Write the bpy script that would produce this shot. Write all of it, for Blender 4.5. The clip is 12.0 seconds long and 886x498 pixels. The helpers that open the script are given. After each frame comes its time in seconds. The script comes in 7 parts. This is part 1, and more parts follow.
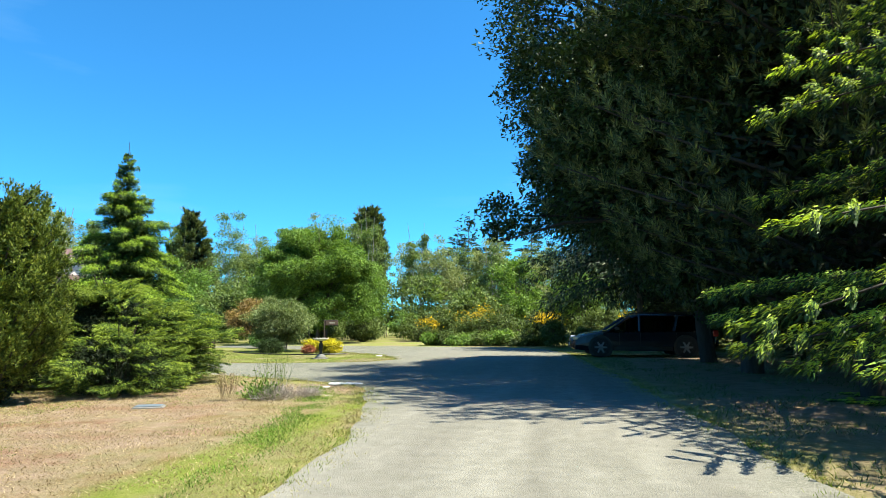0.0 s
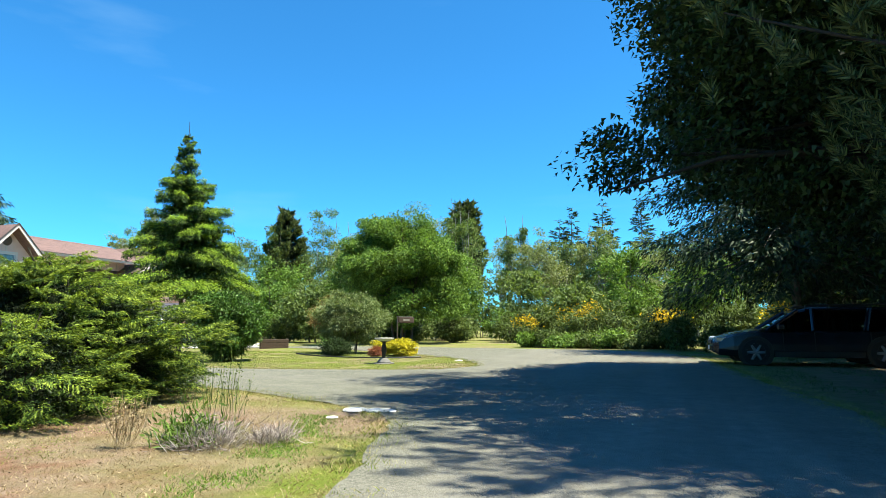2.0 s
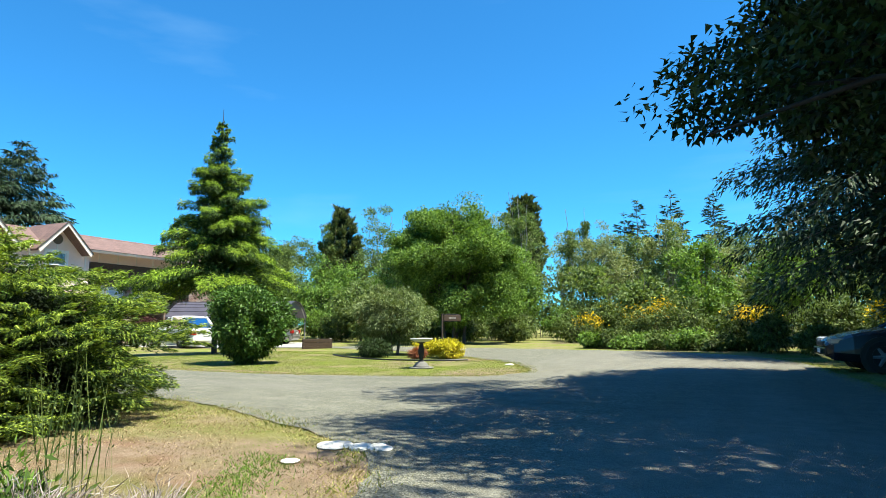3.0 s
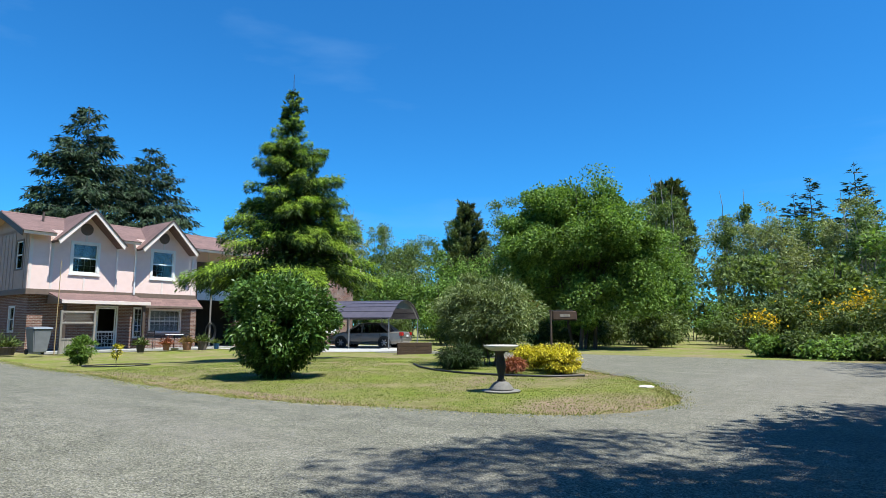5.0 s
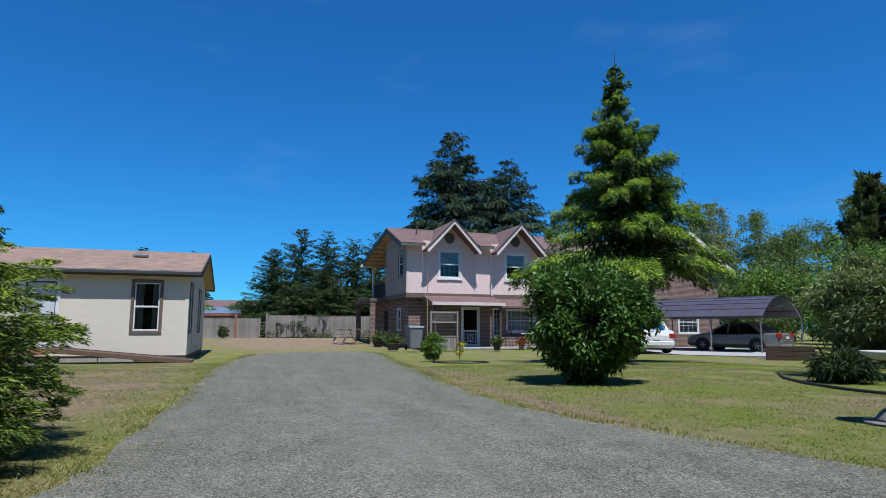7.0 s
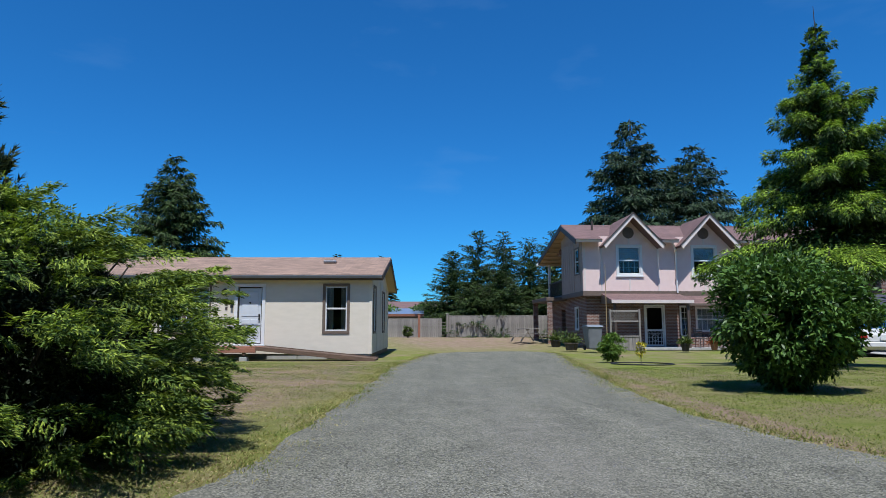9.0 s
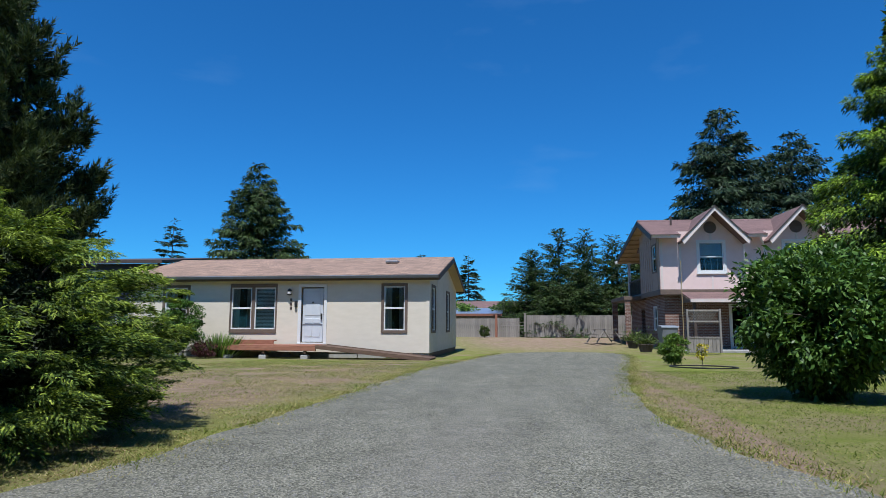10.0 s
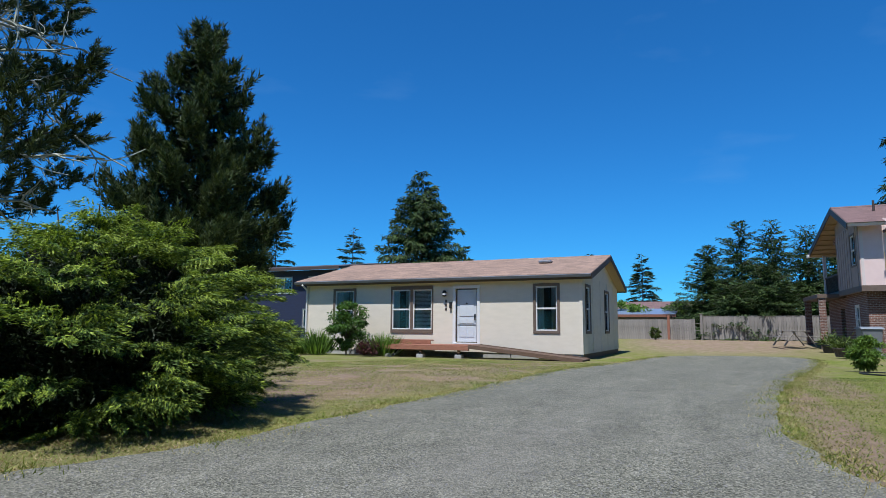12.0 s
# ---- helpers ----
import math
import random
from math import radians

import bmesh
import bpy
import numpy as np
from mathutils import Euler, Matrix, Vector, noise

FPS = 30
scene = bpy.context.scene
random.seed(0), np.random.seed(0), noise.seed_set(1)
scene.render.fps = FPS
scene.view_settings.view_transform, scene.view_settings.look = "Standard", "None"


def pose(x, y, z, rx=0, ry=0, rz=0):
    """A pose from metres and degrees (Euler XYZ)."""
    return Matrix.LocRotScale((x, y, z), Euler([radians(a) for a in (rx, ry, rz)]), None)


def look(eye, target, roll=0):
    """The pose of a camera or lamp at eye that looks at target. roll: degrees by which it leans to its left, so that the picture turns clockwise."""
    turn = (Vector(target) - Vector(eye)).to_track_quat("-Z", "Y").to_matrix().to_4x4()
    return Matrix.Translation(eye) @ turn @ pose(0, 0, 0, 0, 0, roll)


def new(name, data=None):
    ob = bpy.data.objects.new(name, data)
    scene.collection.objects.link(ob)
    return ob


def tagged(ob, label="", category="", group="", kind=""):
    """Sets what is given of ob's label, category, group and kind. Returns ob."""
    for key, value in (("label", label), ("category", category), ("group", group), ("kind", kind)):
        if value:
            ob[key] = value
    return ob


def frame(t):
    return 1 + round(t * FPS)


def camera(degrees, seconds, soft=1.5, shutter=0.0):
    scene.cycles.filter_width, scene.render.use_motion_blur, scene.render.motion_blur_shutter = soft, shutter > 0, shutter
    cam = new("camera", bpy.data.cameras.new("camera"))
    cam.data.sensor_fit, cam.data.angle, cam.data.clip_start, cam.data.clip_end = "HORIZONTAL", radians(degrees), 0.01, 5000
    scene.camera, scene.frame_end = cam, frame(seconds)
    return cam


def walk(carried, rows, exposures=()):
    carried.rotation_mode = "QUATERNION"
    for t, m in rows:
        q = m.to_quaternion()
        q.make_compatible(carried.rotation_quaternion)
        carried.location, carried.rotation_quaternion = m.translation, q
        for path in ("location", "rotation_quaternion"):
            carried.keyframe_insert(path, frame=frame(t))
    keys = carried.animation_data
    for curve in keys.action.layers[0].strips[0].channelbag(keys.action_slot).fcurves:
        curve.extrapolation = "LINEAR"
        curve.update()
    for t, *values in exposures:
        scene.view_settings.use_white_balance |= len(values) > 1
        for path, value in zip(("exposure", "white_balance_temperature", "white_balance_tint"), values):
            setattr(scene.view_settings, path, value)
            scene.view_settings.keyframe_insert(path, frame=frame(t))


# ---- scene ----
cam = camera(71.2, 12.0, 0.55)
PATH = [
    (0, (1.925, 5.964, 1.07), (1.538, 7.91, 1.315), -0.2),
    (0.5, (1.859, 7.024, 1.071), (1.187, 8.891, 1.318), -0.1),
    (1, (1.71, 8.139, 1.038), (1.036, 10.006, 1.285), -0.2),
    (1.5, (1.526, 9.257, 1.018), (0.846, 11.121, 1.264), -0.3),
    (2, (1.277, 10.441, 0.972), (0.574, 12.297, 1.22), -0.1),
    (2.5, (1.042, 11.568, 0.959), (0.233, 13.38, 1.206), 0.0),
    (4.5, (-0.441, 16.589, 0.933), (-1.533, 18.246, 1.184), -0.3),
    (5, (-0.845, 17.643, 0.925), (-2.101, 19.178, 1.178), -0.2),
    (5.5, (-1.239, 18.572, 0.908), (-2.66, 19.956, 1.163), -0.1),
    (6, (-1.55, 19.263, 0.917), (-3.288, 20.219, 1.173), 0.1),
    (6.5, (-1.644, 19.478, 0.894), (-3.498, 20.183, 1.151), 0.1),
    (7, (-1.65, 19.493, 0.87), (-3.542, 20.086, 1.127), 0.1),
    (7.5, (-1.647, 19.482, 0.846), (-3.597, 19.843, 1.104), 0.2),
    (9.5, (-2.037, 20.183, 0.891), (-4.02, 20.123, 1.145), -0.0),
    (10, (-2.197, 21.173, 0.878), (-4.161, 20.894, 1.132), 0.2),
    (10.5, (-2.416, 21.826, 0.825), (-4.303, 21.214, 1.08), 0.3),
    (11, (-2.471, 21.995, 0.825), (-4.353, 21.368, 1.08), 0.4),
    (11.5, (-2.453, 22.01, 0.835), (-4.321, 21.342, 1.091), 0.4),
    (12, (-2.46, 21.983, 0.833), (-4.269, 21.17, 1.09), 0.4),
]
EXPOSURES = [(0.0, 1.51, 7100, -2), (1.5, 1.44, 7050, -2), (2.7, 1.41, 6950, -2), (4.3, 1.12, 6550, 2), (5.0, 0.89, 6250, 5), (5.6, 0.68, 6100, 8), (6.3, 0.40, 5920, 9), (7.0, 0.23, 5800, 10), (7.7, 0.22, 5780, 10), (9.5, 0.31, 5850, 10), (12.0, 0.34, 5850, 10)]
walk(cam, [(t, look(eye, target, roll)) for t, eye, target, roll in PATH], EXPOSURES)

# ---- light ----
SUN_EL, SUN_AZ = radians(65.5), radians(3)      # high sun, from +x
world = bpy.data.worlds.new("sky")
scene.world = world
world.use_nodes = True
wn, wl = world.node_tree.nodes, world.node_tree.links
wn.clear()
w_out, w_bg = wn.new("ShaderNodeOutputWorld"), wn.new("ShaderNodeBackground")
w_sky = wn.new("ShaderNodeTexSky")
w_sky.sky_type, w_sky.sun_disc = "NISHITA", False
w_sky.sun_elevation, w_sky.sun_rotation = SUN_EL, radians(90) - SUN_AZ
w_sky.air_density, w_sky.dust_density, w_sky.ozone_density = 1.0, 0.0, 3.0
# thin high cloud wisps
w_co, w_map, w_noise, w_ramp, w_mix = (wn.new("ShaderNodeTexCoord"), wn.new("ShaderNodeMapping"), wn.new("ShaderNodeTexNoise"),
                                       wn.new("ShaderNodeValToRGB"), wn.new("ShaderNodeMixRGB"))
w_map.inputs["Scale"].default_value = (1.2, 2.6, 9.0)
w_map.inputs["Rotation"].default_value = (0.05, 0.14, 0.3)
w_noise.inputs["Scale"].default_value, w_noise.inputs["Detail"].default_value = 1.3, 7
w_ramp.color_ramp.elements[0].position, w_ramp.color_ramp.elements[1].position = 0.60, 0.86
w_ramp.color_ramp.elements[1].color = (0.16, 0.16, 0.16, 1)
w_mix.inputs[2].default_value = (5, 7.5, 10, 1)
w_tint = wn.new("ShaderNodeMixRGB")
w_tint.blend_type = "MULTIPLY"
w_tint.inputs[0].default_value, w_tint.inputs[2].default_value = 1.0, (0.31, 1.07, 1.70, 1)
wl.new(w_co.outputs["Generated"], w_map.inputs[0]); wl.new(w_map.outputs[0], w_noise.inputs["Vector"])
wl.new(w_noise.outputs[0], w_ramp.inputs[0]); wl.new(w_ramp.outputs[0], w_mix.inputs[0])
wl.new(w_sky.outputs[0], w_tint.inputs[1]); wl.new(w_tint.outputs[0], w_mix.inputs[1])
wl.new(w_mix.outputs[0], w_bg.inputs[0]); wl.new(w_bg.outputs[0], w_out.inputs[0])
w_bg.inputs[1].default_value = 0.058
sun = new("sun", bpy.data.lights.new("sun", "SUN"))
sun.data.energy, sun.data.angle, sun.data.color = 5.0, radians(0.53), (1.0, 0.95, 0.87)
sun_way = Vector((math.cos(SUN_EL) * math.cos(SUN_AZ), math.cos(SUN_EL) * math.sin(SUN_AZ), math.sin(SUN_EL)))
sun.matrix_world = Matrix.Translation((30, 10, 40)) @ sun_way.to_track_quat("Z", "Y").to_matrix().to_4x4()

# ---- materials ----


def node_mat(name):
    m = bpy.data.materials.new(name)
    m.use_nodes = True
    nt = m.node_tree
    return m, nt.nodes, nt.links, nt.nodes["Principled BSDF"], nt.nodes["Material Output"]


def ramp_node(n, stops):
    r = n.new("ShaderNodeValToRGB")
    e = r.color_ramp.elements
    while len(e) < len(stops):
        e.new(0.5)
    for el, (p, c) in zip(e, stops):
        el.position, el.color = p, (*c, 1)
    return r


def noise_node(n, l, vec, scale, detail=4, rough=0.6):
    t = n.new("ShaderNodeTexNoise")
    t.inputs["Scale"].default_value, t.inputs["Detail"].default_value, t.inputs["Roughness"].default_value = scale, detail, rough
    l.new(vec, t.inputs["Vector"])
    return t


def mixc(n, l, fac, a, b, mode="MIX"):
    x = n.new("ShaderNodeMixRGB")
    x.blend_type = mode
    for i, v in enumerate((fac, a, b)):
        if isinstance(v, (int, float)):
            x.inputs[i].default_value = v
        elif isinstance(v, tuple):
            x.inputs[i].default_value = (*v, 1)
        else:
            l.new(v, x.inputs[i])
    return x.outputs[0]


def mathn(n, l, op, a, b=0.0, clamp=False):
    x = n.new("ShaderNodeMath")
    x.operation, x.use_clamp = op, clamp
    for i, v in enumerate((a, b)):
        if isinstance(v, (int, float)):
            x.inputs[i].default_value = v
        else:
            l.new(v, x.inputs[i])
    return x.outputs[0]


def place(n):
    return n.new("ShaderNodeTexCoord").outputs["Object"]


def world_place(n):
    return n.new("ShaderNodeNewGeometry").outputs["Position"]


def bumped(n, l, bsdf, height, strength, dist=0.01):
    b = n.new("ShaderNodeBump")
    b.inputs["Strength"].default_value, b.inputs["Distance"].default_value = strength, dist
    l.new(height, b.inputs["Height"])
    l.new(b.outputs[0], bsdf.inputs["Normal"])


def surface(name, c1, c2, scale=6.0, rough=0.6, metal=0.0, bump=0.15, stretch=(1, 1, 1), fine=60.0, vary=0.25, spec=0.5):
    """A painted, wooden, stone or metal surface: two tones in patches, fine grain, a little relief."""
    m, n, l, b, o = node_mat(name)
    mp = n.new("ShaderNodeMapping")
    mp.inputs["Scale"].default_value = stretch
    l.new(place(n), mp.inputs[0])
    a = noise_node(n, l, mp.outputs[0], scale, 5)
    f = noise_node(n, l, mp.outputs[0], fine, 3)
    r = ramp_node(n, [(0.3, tuple(v * 0.8 for v in c1)), (0.7, tuple(v * 0.8 for v in c2))])
    l.new(a.outputs[0], r.inputs[0])
    g = n.new("ShaderNodeObjectInfo")
    k = mathn(n, l, "MULTIPLY_ADD", f.outputs[0], vary)
    n[-1].inputs[2].default_value = 1 - vary / 2
    k2 = mathn(n, l, "MULTIPLY_ADD", g.outputs["Random"], vary * 0.6)
    n[-1].inputs[2].default_value = 1 - vary * 0.3
    c = mixc(n, l, 1.0, r.outputs[0], mathn(n, l, "MULTIPLY", k, k2), "MULTIPLY")
    l.new(c, b.inputs["Base Color"])
    b.inputs["Roughness"].default_value, b.inputs["Metallic"].default_value = rough, metal
    b.inputs["Specular IOR Level"].default_value = spec
    if bump:
        bumped(n, l, b, f.outputs[0], bump)
    return m


def leafy(name, c1, c2, c3=None, glow=0.35, rough=0.55, patch=0.9):
    """Foliage: every leaf has its own tone, with larger drifts of colour, and light comes through it."""
    m, n, l, b, o = node_mat(name)
    geo = n.new("ShaderNodeNewGeometry")
    r = ramp_node(n, [(0.0, tuple(v * 0.65 for v in c1)), (0.6, c2), (1.0, tuple(v * 1.15 for v in (c3 or c2)))])
    l.new(geo.outputs["Random Per Island"], r.inputs[0])
    a = noise_node(n, l, geo.outputs["Position"], patch, 3)
    hs = n.new("ShaderNodeHueSaturation")
    l.new(r.outputs[0], hs.inputs["Color"])
    l.new(mathn(n, l, "MULTIPLY_ADD", a.outputs[0], 1.1), hs.inputs["Value"])
    n[-1].inputs[2].default_value = 0.45
    l.new(hs.outputs[0], b.inputs["Base Color"])
    b.inputs["Roughness"].default_value, b.inputs["Specular IOR Level"].default_value = rough, 0.18
    t = n.new("ShaderNodeBsdfTranslucent")
    l.new(mixc(n, l, 1.0, hs.outputs[0], (1.15, 1.2, 0.5), "MULTIPLY"), t.inputs[0])
    mx = n.new("ShaderNodeMixShader")
    mx.inputs[0].default_value = glow * 0.8
    l.new(b.outputs[0], mx.inputs[1]); l.new(t.outputs[0], mx.inputs[2]); l.new(mx.outputs[0], o.inputs[0])
    return m


def spot(n, l, vec, cx, cy, rx, ry, soft=0.35):
    """1 inside an ellipse on the ground, 0 outside, with a soft edge."""
    mp = n.new("ShaderNodeMapping")
    mp.inputs["Location"].default_value = (-cx / rx, -cy / ry, 0)
    mp.inputs["Scale"].default_value = (1 / rx, 1 / ry, 0)
    l.new(vec, mp.inputs[0])
    ln = n.new("ShaderNodeVectorMath")
    ln.operation = "LENGTH"
    l.new(mp.outputs[0], ln.inputs[0])
    mr = n.new("ShaderNodeMapRange")
    mr.inputs["From Min"].default_value, mr.inputs["From Max"].default_value = 1 + soft, 1 - soft
    l.new(ln.outputs["Value"], mr.inputs["Value"])
    return mr.outputs[0]


DRY_SPOTS = [(-4.6, 10.5, 4.0, 6.8), (-13, 15.3, 5, 1.2), (-45, 22, 14, 6), (-2.6, 16.2, 2.2, 0.9), (5, 8, 2.0, 5), (-9.0, 22.85, 5.5, 0.28), (-4.2, 24.7, 0.9, 1.5), (-14.5, 23.5, 3.5, 0.4), (-14, 16.9, 9, 1.6), (-6.4, 28.9, 0.6, 1.6), (6.8, 20, 4.4, 13)]


def turf_mat():
    m, n, l, b, o = node_mat("turf")
    v = world_place(n)
    a = noise_node(n, l, v, 0.5, 5, 0.65)
    mr = n.new("ShaderNodeMapRange")
    mr.inputs["From Min"].default_value, mr.inputs["From Max"].default_value = 0.38, 0.72
    l.new(a.outputs[0], mr.inputs["Value"])
    dry = mr.outputs[0]
    for s in DRY_SPOTS:
        dry = mathn(n, l, "MAXIMUM", dry, spot(n, l, v, *s))
    blotch = noise_node(n, l, v, 0.85, 6, 0.7)
    keep = mathn(n, l, "MULTIPLY_ADD", blotch.outputs[0], 1.9, True)
    n[-1].inputs[2].default_value = 0.0
    dry = mathn(n, l, "MULTIPLY", dry, keep)
    green = mathn(n, l, "MULTIPLY", spot(n, l, v, -0.95, 12.0, 0.26, 4.0), 0.5)
    dry = mathn(n, l, "SUBTRACT", dry, green, True)
    mid = noise_node(n, l, v, 3.0, 5, 0.7)
    fine = noise_node(n, l, v, 38, 4, 0.75)
    gr = ramp_node(n, [(0.25, (0.080, 0.105, 0.016)), (0.5, (0.155, 0.188, 0.032)), (0.75, (0.255, 0.265, 0.065))])
    dr = ramp_node(n, [(0.25, (0.130, 0.086, 0.058)), (0.5, (0.250, 0.180, 0.126)), (0.78, (0.40, 0.312, 0.235))])
    mixf = mathn(n, l, "ADD", mathn(n, l, "MULTIPLY", mid.outputs[0], 0.5), mathn(n, l, "MULTIPLY", fine.outputs[0], 0.5))
    l.new(mixf, gr.inputs[0]); l.new(mixf, dr.inputs[0])
    dry = mathn(n, l, "ADD", dry, mathn(n, l, "MULTIPLY_ADD", mid.outputs[0], 0.7), True)
    n[-2].inputs[2].default_value = -0.35
    ruddy = noise_node(n, l, v, 1.3, 5, 0.7)
    rd = n.new("ShaderNodeMapRange")
    rd.inputs["From Min"].default_value, rd.inputs["From Max"].default_value, rd.inputs["To Max"].default_value = 0.47, 0.64, 0.85
    l.new(ruddy.outputs[0], rd.inputs["Value"])
    ruddy_part = mathn(n, l, "MULTIPLY", rd.outputs[0], spot(n, l, v, -4.6, 10.0, 5.0, 7.5))
    straw = mixc(n, l, ruddy_part, dr.outputs[0], mixc(n, l, 1.0, dr.outputs[0], (0.80, 0.58, 0.52), "MULTIPLY"))
    l.new(mixc(n, l, dry, gr.outputs[0], straw), b.inputs["Base Color"])
    b.inputs["Roughness"].default_value, b.inputs["Specular IOR Level"].default_value = 0.95, 0.1
    bumped(n, l, b, fine.outputs[0], 0.9, 0.04)
    return m


def gravel_mat():
    m, n, l, b, o = node_mat("gravel")
    v = world_place(n)
    stones = n.new("ShaderNodeTexVoronoi")
    stones.inputs["Scale"].default_value = 95
    l.new(v, stones.inputs["Vector"])
    big = noise_node(n, l, v, 0.7, 5, 0.6)
    mid = noise_node(n, l, v, 5, 5, 0.7)
    fine = noise_node(n, l, v, 90, 3, 0.7)
    grey = ramp_node(n, [(0.20, (0.042, 0.042, 0.032)), (0.5, (0.140, 0.138, 0.108)), (0.74, (0.26, 0.252, 0.20)), (0.92, (0.42, 0.40, 0.34))])
    sep = n.new("ShaderNodeSeparateColor")
    l.new(stones.outputs["Color"], sep.inputs[0])
    patches = noise_node(n, l, v, 2.2, 6, 0.75)
    f = mathn(n, l, "ADD", mathn(n, l, "MULTIPLY_ADD", sep.outputs[0], 0.54), mathn(n, l, "MULTIPLY", fine.outputs[0], 0.34))
    n[-3].inputs[2].default_value = 0.04
    f = mathn(n, l, "ADD", f, mathn(n, l, "MULTIPLY_ADD", patches.outputs[0], 0.40))
    n[-2].inputs[2].default_value = -0.20
    way = n.new("ShaderNodeMapping")
    way.inputs["Scale"].default_value = (0.22, 1.5, 1.0)
    l.new(v, way.inputs[0])
    streak = noise_node(n, l, way.outputs[0], 1.6, 5, 0.65)
    f = mathn(n, l, "ADD", f, mathn(n, l, "MULTIPLY_ADD", streak.outputs[0], 0.3))
    n[-2].inputs[2].default_value = -0.15
    l.new(f, grey.inputs[0])
    dust = ramp_node(n, [(0.36, (0.125, 0.115, 0.098)), (0.5, (0.19, 0.178, 0.155)), (0.64, (0.265, 0.25, 0.22))])
    ways = n.new("ShaderNodeMapping")
    ways.inputs["Scale"].default_value = (1.5, 0.13, 1.0)
    l.new(v, ways.inputs[0])
    rut = noise_node(n, l, ways.outputs[0], 1.1, 5, 0.6)
    grain = mathn(n, l, "ADD", mathn(n, l, "MULTIPLY", fine.outputs[0], 0.30), mathn(n, l, "MULTIPLY", mid.outputs[0], 0.30))
    l.new(mathn(n, l, "ADD", grain, mathn(n, l, "MULTIPLY", rut.outputs[0], 0.40)), dust.inputs[0])
    # packed, dusty wheel way along the lane; loose grey stone on the drive
    lane = spot(n, l, v, 1.3, 2.0, 2.4, 21, 0.25)
    loop = spot(n, l, v, -1.0, 32, 3.2, 9, 0.4)
    bare = mathn(n, l, "MAXIMUM", spot(n, l, v, -3.6, 20.6, 0.9, 0.5, 0.8), spot(n, l, v, -6.5, 20.6, 1.6, 0.4, 0.8))
    lane = mathn(n, l, "MAXIMUM", lane, mathn(n, l, "MULTIPLY", bare, 0.5))
    d = mathn(n, l, "MAXIMUM", lane, mathn(n, l, "MULTIPLY", loop, 0.6))
    d = mathn(n, l, "ADD", mathn(n, l, "MULTIPLY", d, 0.85), mathn(n, l, "MULTIPLY_ADD", mixc(n, l, 0.45, big.outputs[0], mid.outputs[0]), 1.15), True)
    n[-2].inputs[2].default_value = -0.54
    l.new(mixc(n, l, d, grey.outputs[0], dust.outputs[0]), b.inputs["Base Color"])
    b.inputs["Roughness"].default_value, b.inputs["Specular IOR Level"].default_value = 0.9, 0.2
    h = mathn(n, l, "ADD", stones.outputs["Distance"], fine.outputs[0])
    bumped(n, l, b, h, 0.6, 0.014)
    return m


def brick_mat():
    m, n, l, b, o = node_mat("brickwork")
    t = n.new("ShaderNodeTexBrick")
    mp = n.new("ShaderNodeMapping")
    mp.inputs["Rotation"].default_value = (radians(90), 0, 0)
    geo = place(n)
    sx = n.new("ShaderNodeSeparateXYZ")
    l.new(geo, sx.inputs[0])
    cx = n.new("ShaderNodeCombineXYZ")
    l.new(mathn(n, l, "ADD", sx.outputs[0], sx.outputs[1]), cx.inputs[0]); l.new(sx.outputs[2], cx.inputs[1])
    l.new(cx.outputs[0], t.inputs["Vector"])
    t.inputs["Scale"].default_value = 1.0
    t.inputs["Brick Width"].default_value, t.inputs["Row Height"].default_value, t.inputs["Mortar Size"].default_value = 0.21, 0.075, 0.008
    t.inputs["Color1"].default_value, t.inputs["Color2"].default_value = (0.17, 0.075, 0.05, 1), (0.095, 0.045, 0.034, 1)
    t.inputs["Mortar"].default_value = (0.33, 0.30, 0.27, 1)
    f = noise_node(n, l, geo, 2.0, 5)
    l.new(mixc(n, l, 0.4, t.outputs[0], f.outputs[0], "OVERLAY"), b.inputs["Base Color"])
    b.inputs["Roughness"].default_value = 0.85
    bumped(n, l, b, t.outputs["Fac"], -0.4, 0.01)
    return m


def shingle_mat(name, ca, cb, cc):
    """Asphalt shingles in courses, in the roof's own coordinates."""
    m, n, l, b, o = node_mat(name)
    t = n.new("ShaderNodeTexBrick")
    v = place(n)
    l.new(v, t.inputs["Vector"])
    t.inputs["Scale"].default_value = 1.0
    t.inputs["Brick Width"].default_value, t.inputs["Row Height"].default_value, t.inputs["Mortar Size"].default_value = 0.31, 0.14, 0.006
    t.inputs["Color1"].default_value, t.inputs["Color2"].default_value, t.inputs["Mortar"].default_value = (*ca, 1), (*cb, 1), (*cc, 1)
    f, g = noise_node(n, l, v, 1.1, 5), noise_node(n, l, v, 120, 3)
    c = mixc(n, l, 0.35, t.outputs[0], f.outputs[0], "OVERLAY")
    l.new(mixc(n, l, 0.35, c, g.outputs[0], "OVERLAY"), b.inputs["Base Color"])
    b.inputs["Roughness"].default_value = 0.92
    bumped(n, l, b, mathn(n, l, "ADD", t.outputs["Fac"], g.outputs[0]), -0.4, 0.01)
    return m


def glass_mat(name, tint=(0.75, 0.8, 0.8)):
    m, n, l, b, o = node_mat(name)
    tr, gl, fr, mx = (n.new("ShaderNodeBsdfTransparent"), n.new("ShaderNodeBsdfGlossy"), n.new("ShaderNodeFresnel"), n.new("ShaderNodeMixShader"))
    tr.inputs[0].default_value = (*tint, 1)
    gl.inputs["Roughness"].default_value = 0.02
    fr.inputs[0].default_value = 1.45
    l.new(fr.outputs[0], mx.inputs[0]); l.new(tr.outputs[0], mx.inputs[1]); l.new(gl.outputs[0], mx.inputs[2]); l.new(mx.outputs[0], o.inputs[0])
    return m


